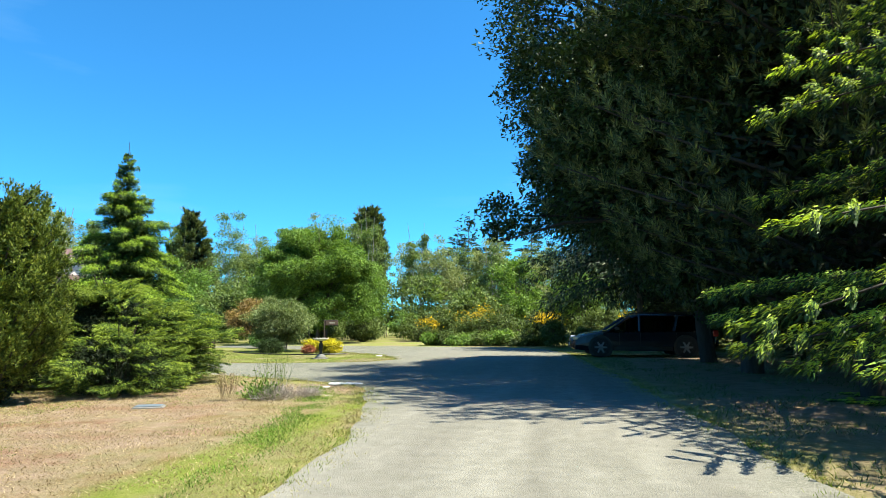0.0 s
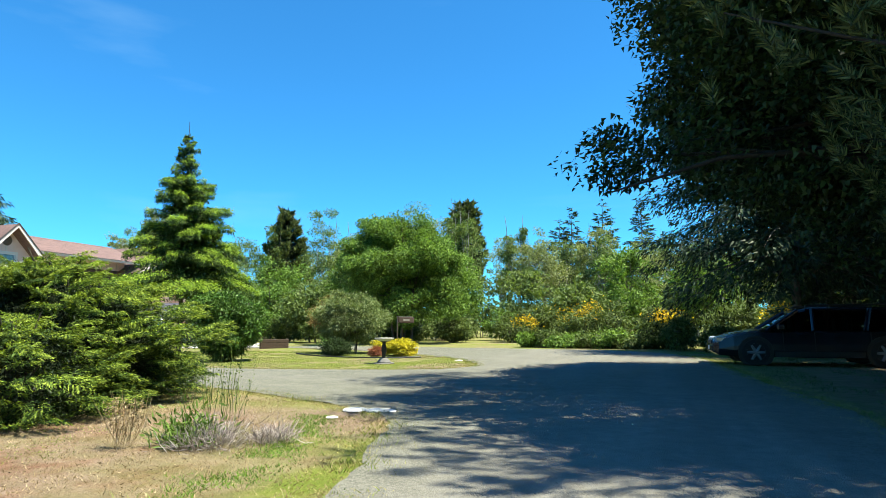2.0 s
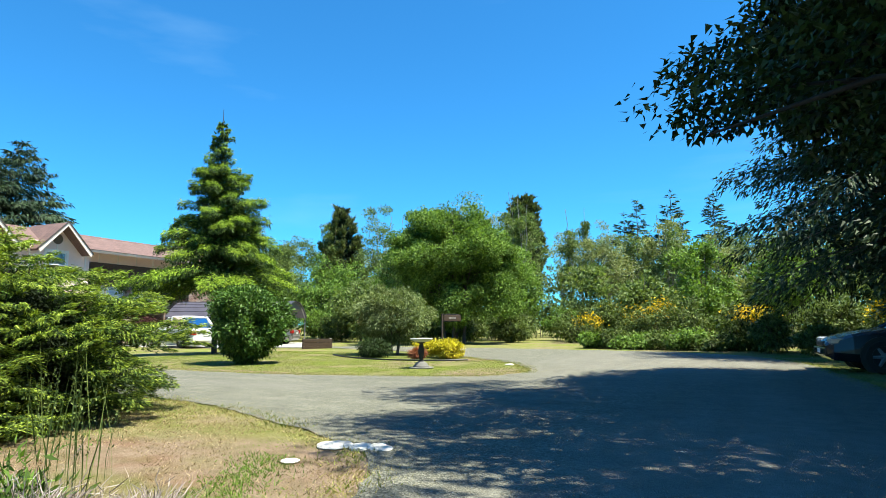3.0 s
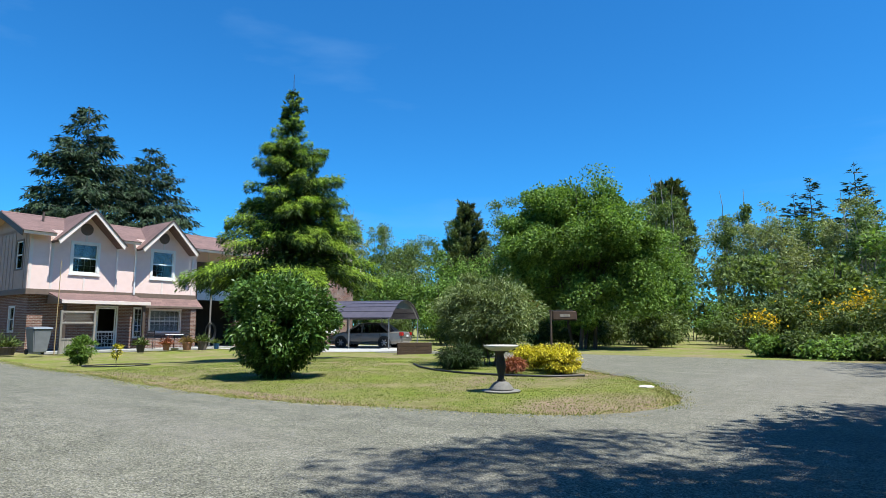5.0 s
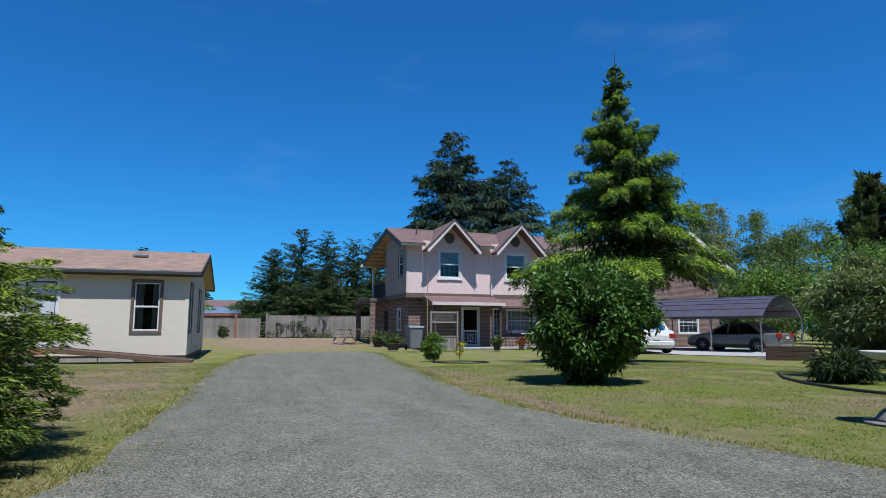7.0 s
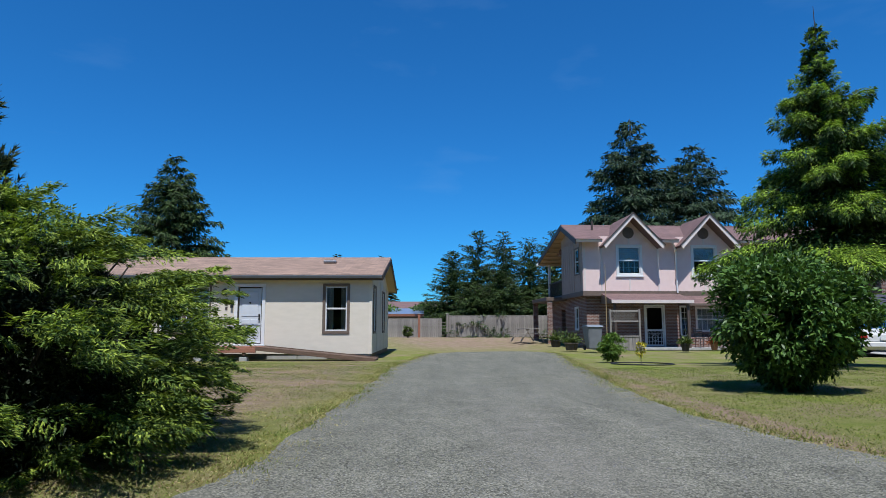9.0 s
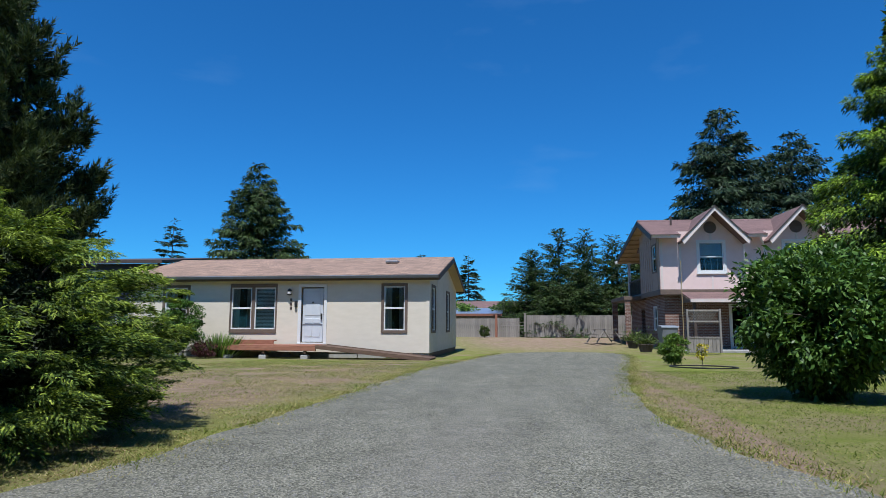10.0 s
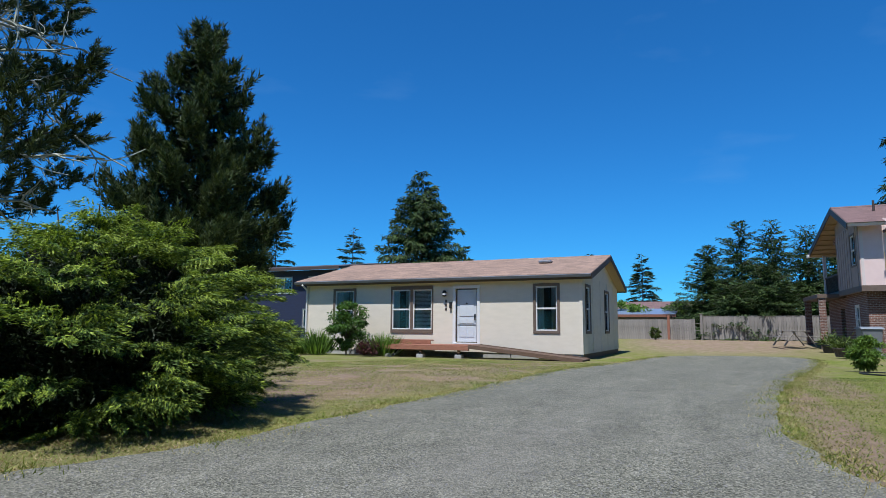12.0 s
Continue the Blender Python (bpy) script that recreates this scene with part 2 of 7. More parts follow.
TURF, GRAVEL, BRICK = turf_mat(), gravel_mat(), brick_mat()
GLASS = glass_mat("window glass", (0.93, 0.95, 0.95))
CAR_GLASS = glass_mat("tinted car glass", (0.2, 0.22, 0.22))
ROOF_RED = shingle_mat("weathered red-brown shingles", (0.18, 0.108, 0.098), (0.135, 0.083, 0.077), (0.08, 0.05, 0.047))
ROOF_TAN = shingle_mat("brown shingles", (0.31, 0.205, 0.15), (0.20, 0.135, 0.10), (0.105, 0.074, 0.058))
PEACH = surface("peach stucco", (0.86, 0.65, 0.59), (0.92, 0.71, 0.645), 3, 0.85, bump=0.3, vary=0.12)
PEACH_TRIM = surface("pale painted trim", (0.78, 0.66, 0.60), (0.82, 0.72, 0.66), 5, 0.6, vary=0.1)
# tan side boards, with the shade on that side darkened into the colour
SIDE_TAN_SHADE = surface("tan boards darkened for shade", (0.40, 0.31, 0.26), (0.47, 0.37, 0.31), 3, 0.85, bump=0.2, vary=0.2)
RAMP_WOOD = surface("weathered dark ramp boards", (0.10, 0.06, 0.04), (0.17, 0.105, 0.07), 4, 0.9, bump=0.3, stretch=(1, 6, 6), vary=0.5)
GREY_STONE = surface("weathered grey cast stone", (0.16, 0.155, 0.145), (0.25, 0.24, 0.225), 8, 0.9, bump=0.5, fine=80, vary=0.4)
SIDING = surface("cream siding", (0.76, 0.68, 0.55), (0.83, 0.745, 0.61), 2, 0.75, bump=0.12, stretch=(1, 1, 3), vary=0.1)
BROWN_TRIM = surface("brown painted trim", (0.14, 0.10, 0.075), (0.19, 0.135, 0.10), 5, 0.6, vary=0.2)
WHITE = surface("white paint", (0.78, 0.78, 0.76), (0.84, 0.84, 0.82), 4, 0.45, bump=0.05, vary=0.08)
GREY_BLUE_DOOR = surface("faded white door", (0.62, 0.66, 0.70), (0.72, 0.75, 0.78), 3, 0.5, bump=0.05, vary=0.1)
SHAKES = surface("dark weathered shakes", (0.055, 0.036, 0.030), (0.115, 0.078, 0.064), 5, 0.9, bump=0.4, stretch=(8, 1, 1), vary=0.4)
DARK_TRIM = surface("dark brown fascia", (0.07, 0.05, 0.04), (0.10, 0.07, 0.055), 4, 0.6)
SOFFIT = surface("tan soffit boards", (0.50, 0.36, 0.20), (0.58, 0.43, 0.26), 3, 0.7, stretch=(1, 8, 1))
BARK = surface("grey-brown bark", (0.09, 0.07, 0.055), (0.17, 0.14, 0.115), 5, 0.95, bump=0.9, stretch=(3, 3, 0.7), fine=25, vary=0.5)
DARK_BARK = surface("dark brown bark", (0.035, 0.027, 0.021), (0.065, 0.05, 0.04), 5, 0.95, bump=0.8, stretch=(3, 3, 0.7), fine=25, vary=0.4)
PALE_BARK = surface("pale alder bark", (0.22, 0.21, 0.19), (0.36, 0.34, 0.31), 4, 0.9, bump=0.5, stretch=(2, 2, 0.7), fine=30, vary=0.4)
FENCE_WOOD = surface("weathered grey-brown boards", (0.21, 0.19, 0.165), (0.37, 0.335, 0.295), 3, 0.9, bump=0.4, stretch=(6, 6, 0.6), vary=0.5)
RED_WOOD = surface("red-stained decking", (0.26, 0.10, 0.06), (0.36, 0.16, 0.095), 4, 0.8, bump=0.3, stretch=(1, 6, 6), vary=0.4)
CONCRETE = surface("grey concrete", (0.34, 0.33, 0.31), (0.48, 0.465, 0.44), 4, 0.9, bump=0.4, fine=90)
DARK_STONE = surface("dark cast stone", (0.016, 0.016, 0.016), (0.04, 0.038, 0.036), 9, 0.85, bump=0.6, fine=80, vary=0.5)
PALE_STONE = surface("pale worn cast stone", (0.55, 0.53, 0.49), (0.70, 0.68, 0.64), 7, 0.8, bump=0.4, fine=80)
BLUE_WALL = surface("dark blue siding", (0.012, 0.019, 0.055), (0.017, 0.026, 0.07), 2, 0.7, stretch=(1, 1, 6), vary=0.2)
GREY_METAL = surface("grey sheet metal", (0.30, 0.30, 0.32), (0.42, 0.42, 0.44), 3, 0.4, 0.6, bump=0.05)
VIOLET_METAL = surface("dull grey-violet roof panels", (0.09, 0.08, 0.105), (0.14, 0.125, 0.155), 2, 0.4, 0.2, bump=0.1, stretch=(1, 1, 1))
BLACK = surface("black plastic", (0.012, 0.012, 0.012), (0.022, 0.022, 0.022), 6, 0.5, bump=0.1)
RUBBER = surface("tyre rubber", (0.015, 0.015, 0.015), (0.03, 0.03, 0.028), 9, 0.85, bump=0.3)
NAVY_PAINT = surface("dark blue-grey car paint", (0.018, 0.021, 0.03), (0.026, 0.03, 0.042), 2, 0.18, 0.3, bump=0.0, vary=0.1)
SILVER_PAINT = surface("silver-beige car paint", (0.24, 0.225, 0.21), (0.29, 0.275, 0.26), 2, 0.3, 0.5, bump=0.0, vary=0.1)
WHITE_PAINT = surface("white car paint", (0.72, 0.72, 0.72), (0.78, 0.78, 0.78), 2, 0.25, 0.0, bump=0.0, vary=0.05)
LAMP_LENS = surface("clear lamp lens", (0.5, 0.52, 0.55), (0.65, 0.67, 0.7), 4, 0.1, 0.3, bump=0)
RED_LENS = surface("red lamp lens", (0.35, 0.02, 0.02), (0.45, 0.03, 0.02), 4, 0.15, bump=0)
BIN_GREY = surface("grey plastic bin", (0.17, 0.18, 0.20), (0.22, 0.23, 0.25), 4, 0.5, bump=0.1)
CURTAIN = surface("pale curtain", (0.55, 0.55, 0.52), (0.66, 0.66, 0.63), 3, 0.9, stretch=(14, 14, 1), fine=20)
BLIND = surface("white blind slats", (0.46, 0.49, 0.52), (0.54, 0.57, 0.60), 3, 0.6, stretch=(1, 1, 20))
INSIDE = surface("dim room plaster", (0.035, 0.03, 0.026), (0.055, 0.048, 0.04), 2, 0.9)
TERRACOTTA = surface("terracotta", (0.36, 0.16, 0.09), (0.44, 0.21, 0.12), 5, 0.85)
STONES = surface("loose stones", (0.09, 0.09, 0.085), (0.27, 0.265, 0.25), 4.0, 0.9, bump=0.3, vary=0.6)
WHITE_RUBBLE = surface("chalky white rubble", (0.62, 0.58, 0.52), (0.8, 0.77, 0.72), 5, 0.95, bump=0.5)

LICHEN = surface("lichen-furred dead wood", (0.34, 0.35, 0.27), (0.56, 0.57, 0.46), 9, 0.95, bump=0.6, fine=40, vary=0.4)
# near-black needles: the shade inside the bushes is put into this colour
L_INNER_SHADE = leafy("inner needles darkened for shade", (0.010, 0.018, 0.007), (0.020, 0.032, 0.012), (0.030, 0.046, 0.016), 0.05)
L_JUNIPER = leafy("juniper green", (0.024, 0.050, 0.011), (0.062, 0.110, 0.023), (0.112, 0.178, 0.036), 0.18)
L_JUNIPER_TIP = leafy("juniper new tips", (0.145, 0.205, 0.028), (0.235, 0.31, 0.045), (0.32, 0.395, 0.065), 0.3)
L_GOLD = leafy("golden green yew needles", (0.045, 0.074, 0.014), (0.105, 0.148, 0.026), (0.22, 0.25, 0.044), 0.25)
L_CON = leafy("fresh conifer green", (0.022, 0.046, 0.011), (0.048, 0.088, 0.018), (0.080, 0.135, 0.027), 0.2)
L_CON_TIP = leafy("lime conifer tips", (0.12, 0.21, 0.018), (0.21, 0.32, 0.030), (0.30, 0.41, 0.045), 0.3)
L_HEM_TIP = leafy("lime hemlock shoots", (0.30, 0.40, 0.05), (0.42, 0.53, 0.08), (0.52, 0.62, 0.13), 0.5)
L_PINE_SUN = leafy("olive pine needles", (0.048, 0.060, 0.022), (0.100, 0.122, 0.045), (0.155, 0.185, 0.070), 0.3)
L_FIR = leafy("dark fir green", (0.018, 0.035, 0.018), (0.036, 0.062, 0.03), (0.055, 0.088, 0.038), 0.12)
L_PINE = leafy("dark pine needles", (0.022, 0.036, 0.012), (0.050, 0.072, 0.024), (0.085, 0.11, 0.036), 0.15)
L_HEDGE = leafy("cypress hedge green", (0.022, 0.042, 0.014), (0.050, 0.084, 0.025), (0.088, 0.128, 0.036), 0.15)
L_MAPLE = leafy("maple green", (0.075, 0.135, 0.028), (0.135, 0.225, 0.046), (0.21, 0.32, 0.075), 0.45)
L_OAK = leafy("deep green leaves", (0.018, 0.034, 0.011), (0.034, 0.06, 0.018), (0.05, 0.085, 0.026), 0.14)
L_ALDER = leafy("alder green", (0.085, 0.125, 0.042), (0.145, 0.20, 0.065), (0.21, 0.27, 0.10), 0.45)
L_ALDER_PALE = leafy("pale alder green", (0.15, 0.185, 0.085), (0.23, 0.26, 0.12), (0.31, 0.34, 0.17), 0.45)
L_WILLOW = leafy("grey-green willow leaves", (0.095, 0.14, 0.055), (0.165, 0.215, 0.092), (0.25, 0.295, 0.15), 0.35)
L_LAUREL = leafy("glossy dark laurel leaves", (0.035, 0.08, 0.017), (0.075, 0.15, 0.031), (0.13, 0.22, 0.053), 0.25, 0.38)
L_YELLOW = leafy("yellow shrub leaves", (0.30, 0.27, 0.02), (0.50, 0.43, 0.03), (0.64, 0.56, 0.06), 0.3)
L_BROOM = leafy("yellow broom flowers", (0.55, 0.34, 0.01), (0.70, 0.46, 0.015), (0.78, 0.55, 0.03), 0.3)
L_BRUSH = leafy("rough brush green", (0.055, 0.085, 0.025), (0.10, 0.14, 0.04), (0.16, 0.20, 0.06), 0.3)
L_TAWNY = leafy("tawny bronze leaves", (0.17, 0.11, 0.05), (0.26, 0.17, 0.07), (0.30, 0.22, 0.09), 0.3)
L_RED = leafy("red-brown plumes", (0.20, 0.06, 0.035), (0.30, 0.10, 0.055), (0.36, 0.16, 0.09), 0.25)
L_GRASS = leafy("green grass blades", (0.11, 0.155, 0.03), (0.18, 0.235, 0.045), (0.27, 0.30, 0.08), 0.45)
L_LUSH = leafy("fresh green grass blades", (0.075, 0.15, 0.020), (0.125, 0.225, 0.032), (0.19, 0.30, 0.05), 0.4)
L_STRAW_GOLD = leafy("yellowing grass blades", (0.24, 0.21, 0.08), (0.36, 0.31, 0.12), (0.46, 0.40, 0.19), 0.3)
L_STRAW = leafy("dry grass blades", (0.23, 0.155, 0.095), (0.35, 0.255, 0.155), (0.46, 0.37, 0.25), 0.3)
L_PURPLE = leafy("dry mauve flower stems", (0.22, 0.17, 0.17), (0.33, 0.27, 0.27), (0.45, 0.40, 0.38), 0.2)
L_MAROON = leafy("dark maroon leaves", (0.035, 0.012, 0.014), (0.065, 0.022, 0.024), (0.10, 0.04, 0.035), 0.2)
L_HEMLOCK = leafy("dark hemlock needles", (0.02, 0.045, 0.014), (0.045, 0.085, 0.024), (0.07, 0.12, 0.032), 0.2)

# ---- building blocks ----


def put(name, me, mat, parent=None, label="", category="", group="", kind=""):
    ob = new(name, me)
    if mat and not me.materials:
        me.materials.append(mat)
    if parent:
        ob.parent = parent
    return tagged(ob, label, category, group, kind)


def part(name, bm, mat, parent, label="", smooth=False):
    """Links a bmesh as one mesh object under a thing or a part."""
    me = bpy.data.meshes.new(name)
    bm.to_mesh(me)
    bm.free()
    if smooth:
        me.shade_smooth()
    return put(name, me, mat, parent, label)


def thing(name, m, label, category, group="", kind=""):
    ob = new(name)
    ob.matrix_world = m
    return tagged(ob, label, category, group, kind)


def quick(name, verts, faces, smooth=False):
    """A mesh from arrays; all the faces have the same number of corners."""
    me = bpy.data.meshes.new(name)
    verts, faces = np.asarray(verts, np.float32), np.asarray(faces, np.int32)
    k = faces.shape[1]
    me.vertices.add(len(verts))
    me.vertices.foreach_set("co", verts.ravel())
    me.loops.add(faces.size)
    me.loops.foreach_set("vertex_index", faces.ravel())
    me.polygons.add(len(faces))
    me.polygons.foreach_set("loop_start", np.arange(0, faces.size, k, dtype=np.int32))
    me.polygons.foreach_set("loop_total", np.full(len(faces), k, np.int32))
    if smooth:
        me.polygons.foreach_set("use_smooth", np.ones(len(faces), bool))
    me.update(calc_edges=True)
    return me


def add_box(bm, x0, x1, y0, y1, z0, z1, bevel=0.0):
    x0, x1, y0, y1, z0, z1 = min(x0, x1), max(x0, x1), min(y0, y1), max(y0, y1), min(z0, z1), max(z0, z1)
    vs = [bm.verts.new((x, y, z)) for x in (x0, x1) for y in (y0, y1) for z in (z0, z1)]
    fs = [bm.faces.new([vs[i] for i in f]) for f in ((0, 1, 3, 2), (4, 6, 7, 5), (0, 4, 5, 1), (2, 3, 7, 6), (0, 2, 6, 4), (1, 5, 7, 3))]
    if bevel:
        bmesh.ops.bevel(bm, geom=list({e for f in fs for e in f.edges}), offset=bevel, segments=1, affect="EDGES")
    return vs


def box(x0, x1, y0, y1, z0, z1, bevel=0.0):
    bm = bmesh.new()
    add_box(bm, x0, x1, y0, y1, z0, z1, bevel)
    return bm


def prism(points, a0, a1, axis="x"):
    """A solid with the outline points, pushed along an axis from a0 to a1. Points are (y, z), (x, z) or (x, y)."""
    bm = bmesh.new()
    mk = {"x": lambda p, a: (a, p[0], p[1]), "y": lambda p, a: (p[0], a, p[1]), "z": lambda p, a: (p[0], p[1], a)}[axis]
    lo, hi = [bm.verts.new(mk(p, a0)) for p in points], [bm.verts.new(mk(p, a1)) for p in points]
    bm.faces.new(lo), bm.faces.new(hi[::-1])
    for i in range(len(points)):
        j = (i + 1) % len(points)
        bm.faces.new((lo[i], hi[i], hi[j], lo[j]))
    bmesh.ops.recalc_face_normals(bm, faces=bm.faces)
    return bm


def rod(bm, a, b, r0, r1=None, sides=8):
    """A tapered round bar from a to b."""
    a, b = Vector(a), Vector(b)
    r1 = r0 if r1 is None else r1
    q = (b - a).to_track_quat("Z", "Y").to_matrix()
    ring = [[bm.verts.new(p + q @ Vector((r * math.cos(t), r * math.sin(t), 0))) for t in (2 * math.pi * i / sides for i in range(sides))]
            for p, r in ((a, r0), (b, r1))]
    for i in range(sides):
        j = (i + 1) % sides
        bm.faces.new((ring[0][i], ring[0][j], ring[1][j], ring[1][i]))
    bm.faces.new(ring[0][::-1]), bm.faces.new(ring[1])


def lathe(profile, sides=28):
    """A turned solid from (radius, height) pairs."""
    bm = bmesh.new()
    rings = [[bm.verts.new((r * math.cos(2 * math.pi * i / sides), r * math.sin(2 * math.pi * i / sides), z)) for i in range(sides)] for r, z in profile]
    for lo, hi in zip(rings, rings[1:]):
        for i in range(sides):
            j = (i + 1) % sides
            bm.faces.new((lo[i], lo[j], hi[j], hi[i]))
    bm.faces.new(rings[0][::-1]), bm.faces.new(rings[-1])
    return bm


def wall_bm(x0, x1, z0, z1, y0, y1, holes, along="x"):
    """A wall of real thickness with openings cut right through: holes are (x0, x1, z0, z1)."""
    bm = bmesh.new()
    xs = sorted({x0, x1, *(h[0] for h in holes), *(h[1] for h in holes)})
    zs = sorted({z0, z1, *(h[2] for h in holes), *(h[3] for h in holes)})
    for xa, xb in zip(xs, xs[1:]):
        for za, zb in zip(zs, zs[1:]):
            if any(h[0] <= (xa + xb) / 2 <= h[1] and h[2] <= (za + zb) / 2 <= h[3] for h in holes):
                continue
            add_box(bm, *((xa, xb, y0, y1) if along == "x" else (y0, y1, xa, xb)), za, zb)
    bmesh.ops.remove_doubles(bm, verts=bm.verts, dist=0.0005)
    seen = {}
    for f in bm.faces:
        seen.setdefault(frozenset(f.verts), []).append(f)
    bmesh.ops.delete(bm, geom=[f for fs in seen.values() if len(fs) > 1 for f in fs], context="FACES")
    return bm


def window(parent, x0, x1, z0, z1, y, trim, trim_w=0.11, name="window", rail=True, mullions=0, bars=(0, 0), hang="curtain", side="y", label=""):
    """A sash window in a wall whose outer face is at y and faces -y (side 'y'), or at x and faces +x or -x (side '+x', '-x')."""
    def bx(a0, a1, d0, d1, c0, c1, bev=0.0):
        if side == "y":
            return box(a0, a1, y + d0, y + d1, c0, c1, bev)
        s = 1 if side == "-x" else -1
        return box(y + s * d0, y + s * d1, a0, a1, c0, c1, bev)
    w = tagged(new(name), label)
    w.parent = parent
    for a0, a1, c0, c1 in ((x0 - trim_w, x1 + trim_w, z1, z1 + trim_w), (x0 - trim_w, x1 + trim_w, z0 - trim_w, z0), (x0 - trim_w, x0, z0, z1), (x1, x1 + trim_w, z0, z1)):
        part("trim_board", bx(a0, a1, -0.03, 0.002, c0, c1, 0.006), trim, w)
    f = 0.045
    for a0, a1, c0, c1 in ((x0, x1, z1 - f, z1), (x0, x1, z0, z0 + f), (x0, x0 + f, z0 + f, z1 - f), (x1 - f, x1, z0 + f, z1 - f)):
        part("frame", bx(a0, a1, 0.004, 0.07, c0, c1, 0.006), WHITE, w)
    zm = (z0 + z1) / 2
    if rail:
        part("rail", bx(x0 + f, x1 - f, 0.0, 0.06, zm - 0.03, zm + 0.03, 0.006), WHITE, w)
    for i in range(mullions):
        xm = x0 + (x1 - x0) * (i + 1) / (mullions + 1)
        part("mullion", bx(xm - 0.03, xm + 0.03, 0.0, 0.06, z0 + f, z1 - f, 0.006), WHITE, w)
    for i in range(bars[0]):
        xm = x0 + (x1 - x0) * (i + 1) / (bars[0] + 1)
        part("glazing_bar", bx(xm - 0.009, xm + 0.009, 0.022, 0.036, z0 + f, z1 - f), WHITE, w)
    for i in range(bars[1]):
        zb = z0 + (z1 - z0) * (i + 1) / (bars[1] + 1)
        part("glazing_bar", bx(x0 + f, x1 - f, 0.024, 0.038, zb - 0.009, zb + 0.009), WHITE, w)
    if hang == "half_blind":
        for i in range(3):
            xm = x0 + (x1 - x0) * (i + 1) / 4
            part("glazing_bar", bx(xm - 0.007, xm + 0.007, 0.055, 0.066, z0 + f, zm), CURTAIN, w)
        part("glazing_bar", bx(x0 + f, x1 - f, 0.057, 0.068, (z0 + zm) / 2 - 0.007, (z0 + zm) / 2 + 0.007), CURTAIN, w)
    for c0, c1 in ((z0 + f, zm), (zm, z1 - f)):
        part("pane", bx(x0 + f, x1 - f, 0.04, 0.045, c0, c1), GLASS, w)
    wd = x1 - x0
    if hang == "curtain":
        for a0, a1 in ((x0, x0 + wd * 0.36), (x1 - wd * 0.30, x1)):
            bm = bmesh.new()
            n = 14
            cols = []
            for i in range(n + 1):
                a = a0 + (a1 - a0) * i / n
                d = 0.11 + 0.022 * math.sin(i * 2.1)
                p = (lambda c: (a, y + d, c)) if side == "y" else (lambda c: (y + (d if side == "-x" else -d), a, c))
                cols.append((bm.verts.new(p(z0 - 0.02)), bm.verts.new(p(z1))))
            for c, d in zip(cols, cols[1:]):
                bm.faces.new((c[0], d[0], d[1], c[1]))
            bmesh.ops.solidify(bm, geom=bm.faces[:], thickness=0.006)
            part("curtain", bm, CURTAIN, w)
    elif hang in ("blind", "half_blind"):
        bm = bmesh.new()
        zl = zm if hang == "half_blind" else z0
        k = int((z1 - zl) / 0.05)
        for i in range(k):
            c = zl + (i + 0.5) * (z1 - zl) / k
            b2 = bx(x0 + 0.03, x1 - 0.03, 0.12, 0.128, c - 0.02, c + 0.014)
            me = bpy.data.meshes.new("slat")
            b2.to_mesh(me)
            b2.free()
            bm.from_mesh(me)
            bpy.data.meshes.remove(me)
        part("blind", bm, BLIND, w)
    return w


# ---- plants ----


def unit(v):
    return v / np.maximum(np.linalg.norm(v, axis=1, keepdims=True), 1e-6)


def leaf_mesh(name, pos, way, length, width, rng, flat=0.0, tris=False):
    """One folded, pointed leaf or tuft at each place, growing in its own direction. flat: how far its face turns to the sky."""
    n = len(pos)
    way = unit(way)
    rnd = rng.normal(size=(n, 3))
    rnd[:, 2] = rnd[:, 2] * (1 - flat) + flat * 0.0
    if flat:
        up = np.tile((0.0, 0.0, 1.0), (n, 1)) + rng.normal(size=(n, 3)) * (1 - flat)
        side = unit(np.cross(way, up))
    else:
        side = unit(np.cross(way, rnd))
    nrm = np.cross(side, way)
    L = (np.asarray(length) * (0.7 + 0.6 * rng.random(n)))[:, None]
    W = (np.asarray(width) * (0.7 + 0.6 * rng.random(n)))[:, None]
    a = pos
    mid = pos + way * L * 0.45
    tip = pos + way * L - nrm * L * 0.12
    if tris:
        v = np.stack([a - side * W * 0.5, a + side * W * 0.5, tip], 1).reshape(-1, 3)
        return quick(name, v, np.arange(n * 3).reshape(-1, 3))
    v = np.stack([a, mid + side * W * 0.5 + nrm * W * 0.15, tip, mid - side * W * 0.5 + nrm * W * 0.15], 1).reshape(-1, 3)
    return quick(name, v, np.arange(n * 4).reshape(-1, 4))


def limb_mesh(name, paths, sides=5):
    """Tapered, bent limbs: every path is a list of (point, radius)."""
    V, F = [], []
    for path in paths:
        base = len(V)
        for i, (p, r) in enumerate(path):
            p = Vector(p)
            q = (Vector(path[min(i + 1, len(path) - 1)][0]) - Vector(path[max(i - 1, 0)][0])).to_track_quat("Z", "Y").to_matrix()
            for k in range(sides):
                t = 2 * math.pi * k / sides
                V.append(p + q @ Vector((r * math.cos(t), r * math.sin(t), 0)))
        for i in range(len(path) - 1):
            for k in range(sides):
                j = (k + 1) % sides
                F.append((base + i * sides + k, base + i * sides + j, base + (i + 1) * sides + j, base + (i + 1) * sides + k))
    return quick(name, [tuple(v) for v in V], F, True)


def bent(rng, a, b, r0, r1, n=6, wob=0.05, sag=0.0):
    a, b = np.array(a, float), np.array(b, float)
    ln = np.linalg.norm(b - a)
    out = []
    off = np.zeros(3)
    for i in range(n + 1):
        s = i / n
        off = off + rng.normal(size=3) * wob * ln / n
        p = a + (b - a) * s + off * (s > 0)
        p[2] += sag * ln * 4 * s * (1 - s)
        out.append((tuple(p), r0 + (r1 - r0) * s))
    return out


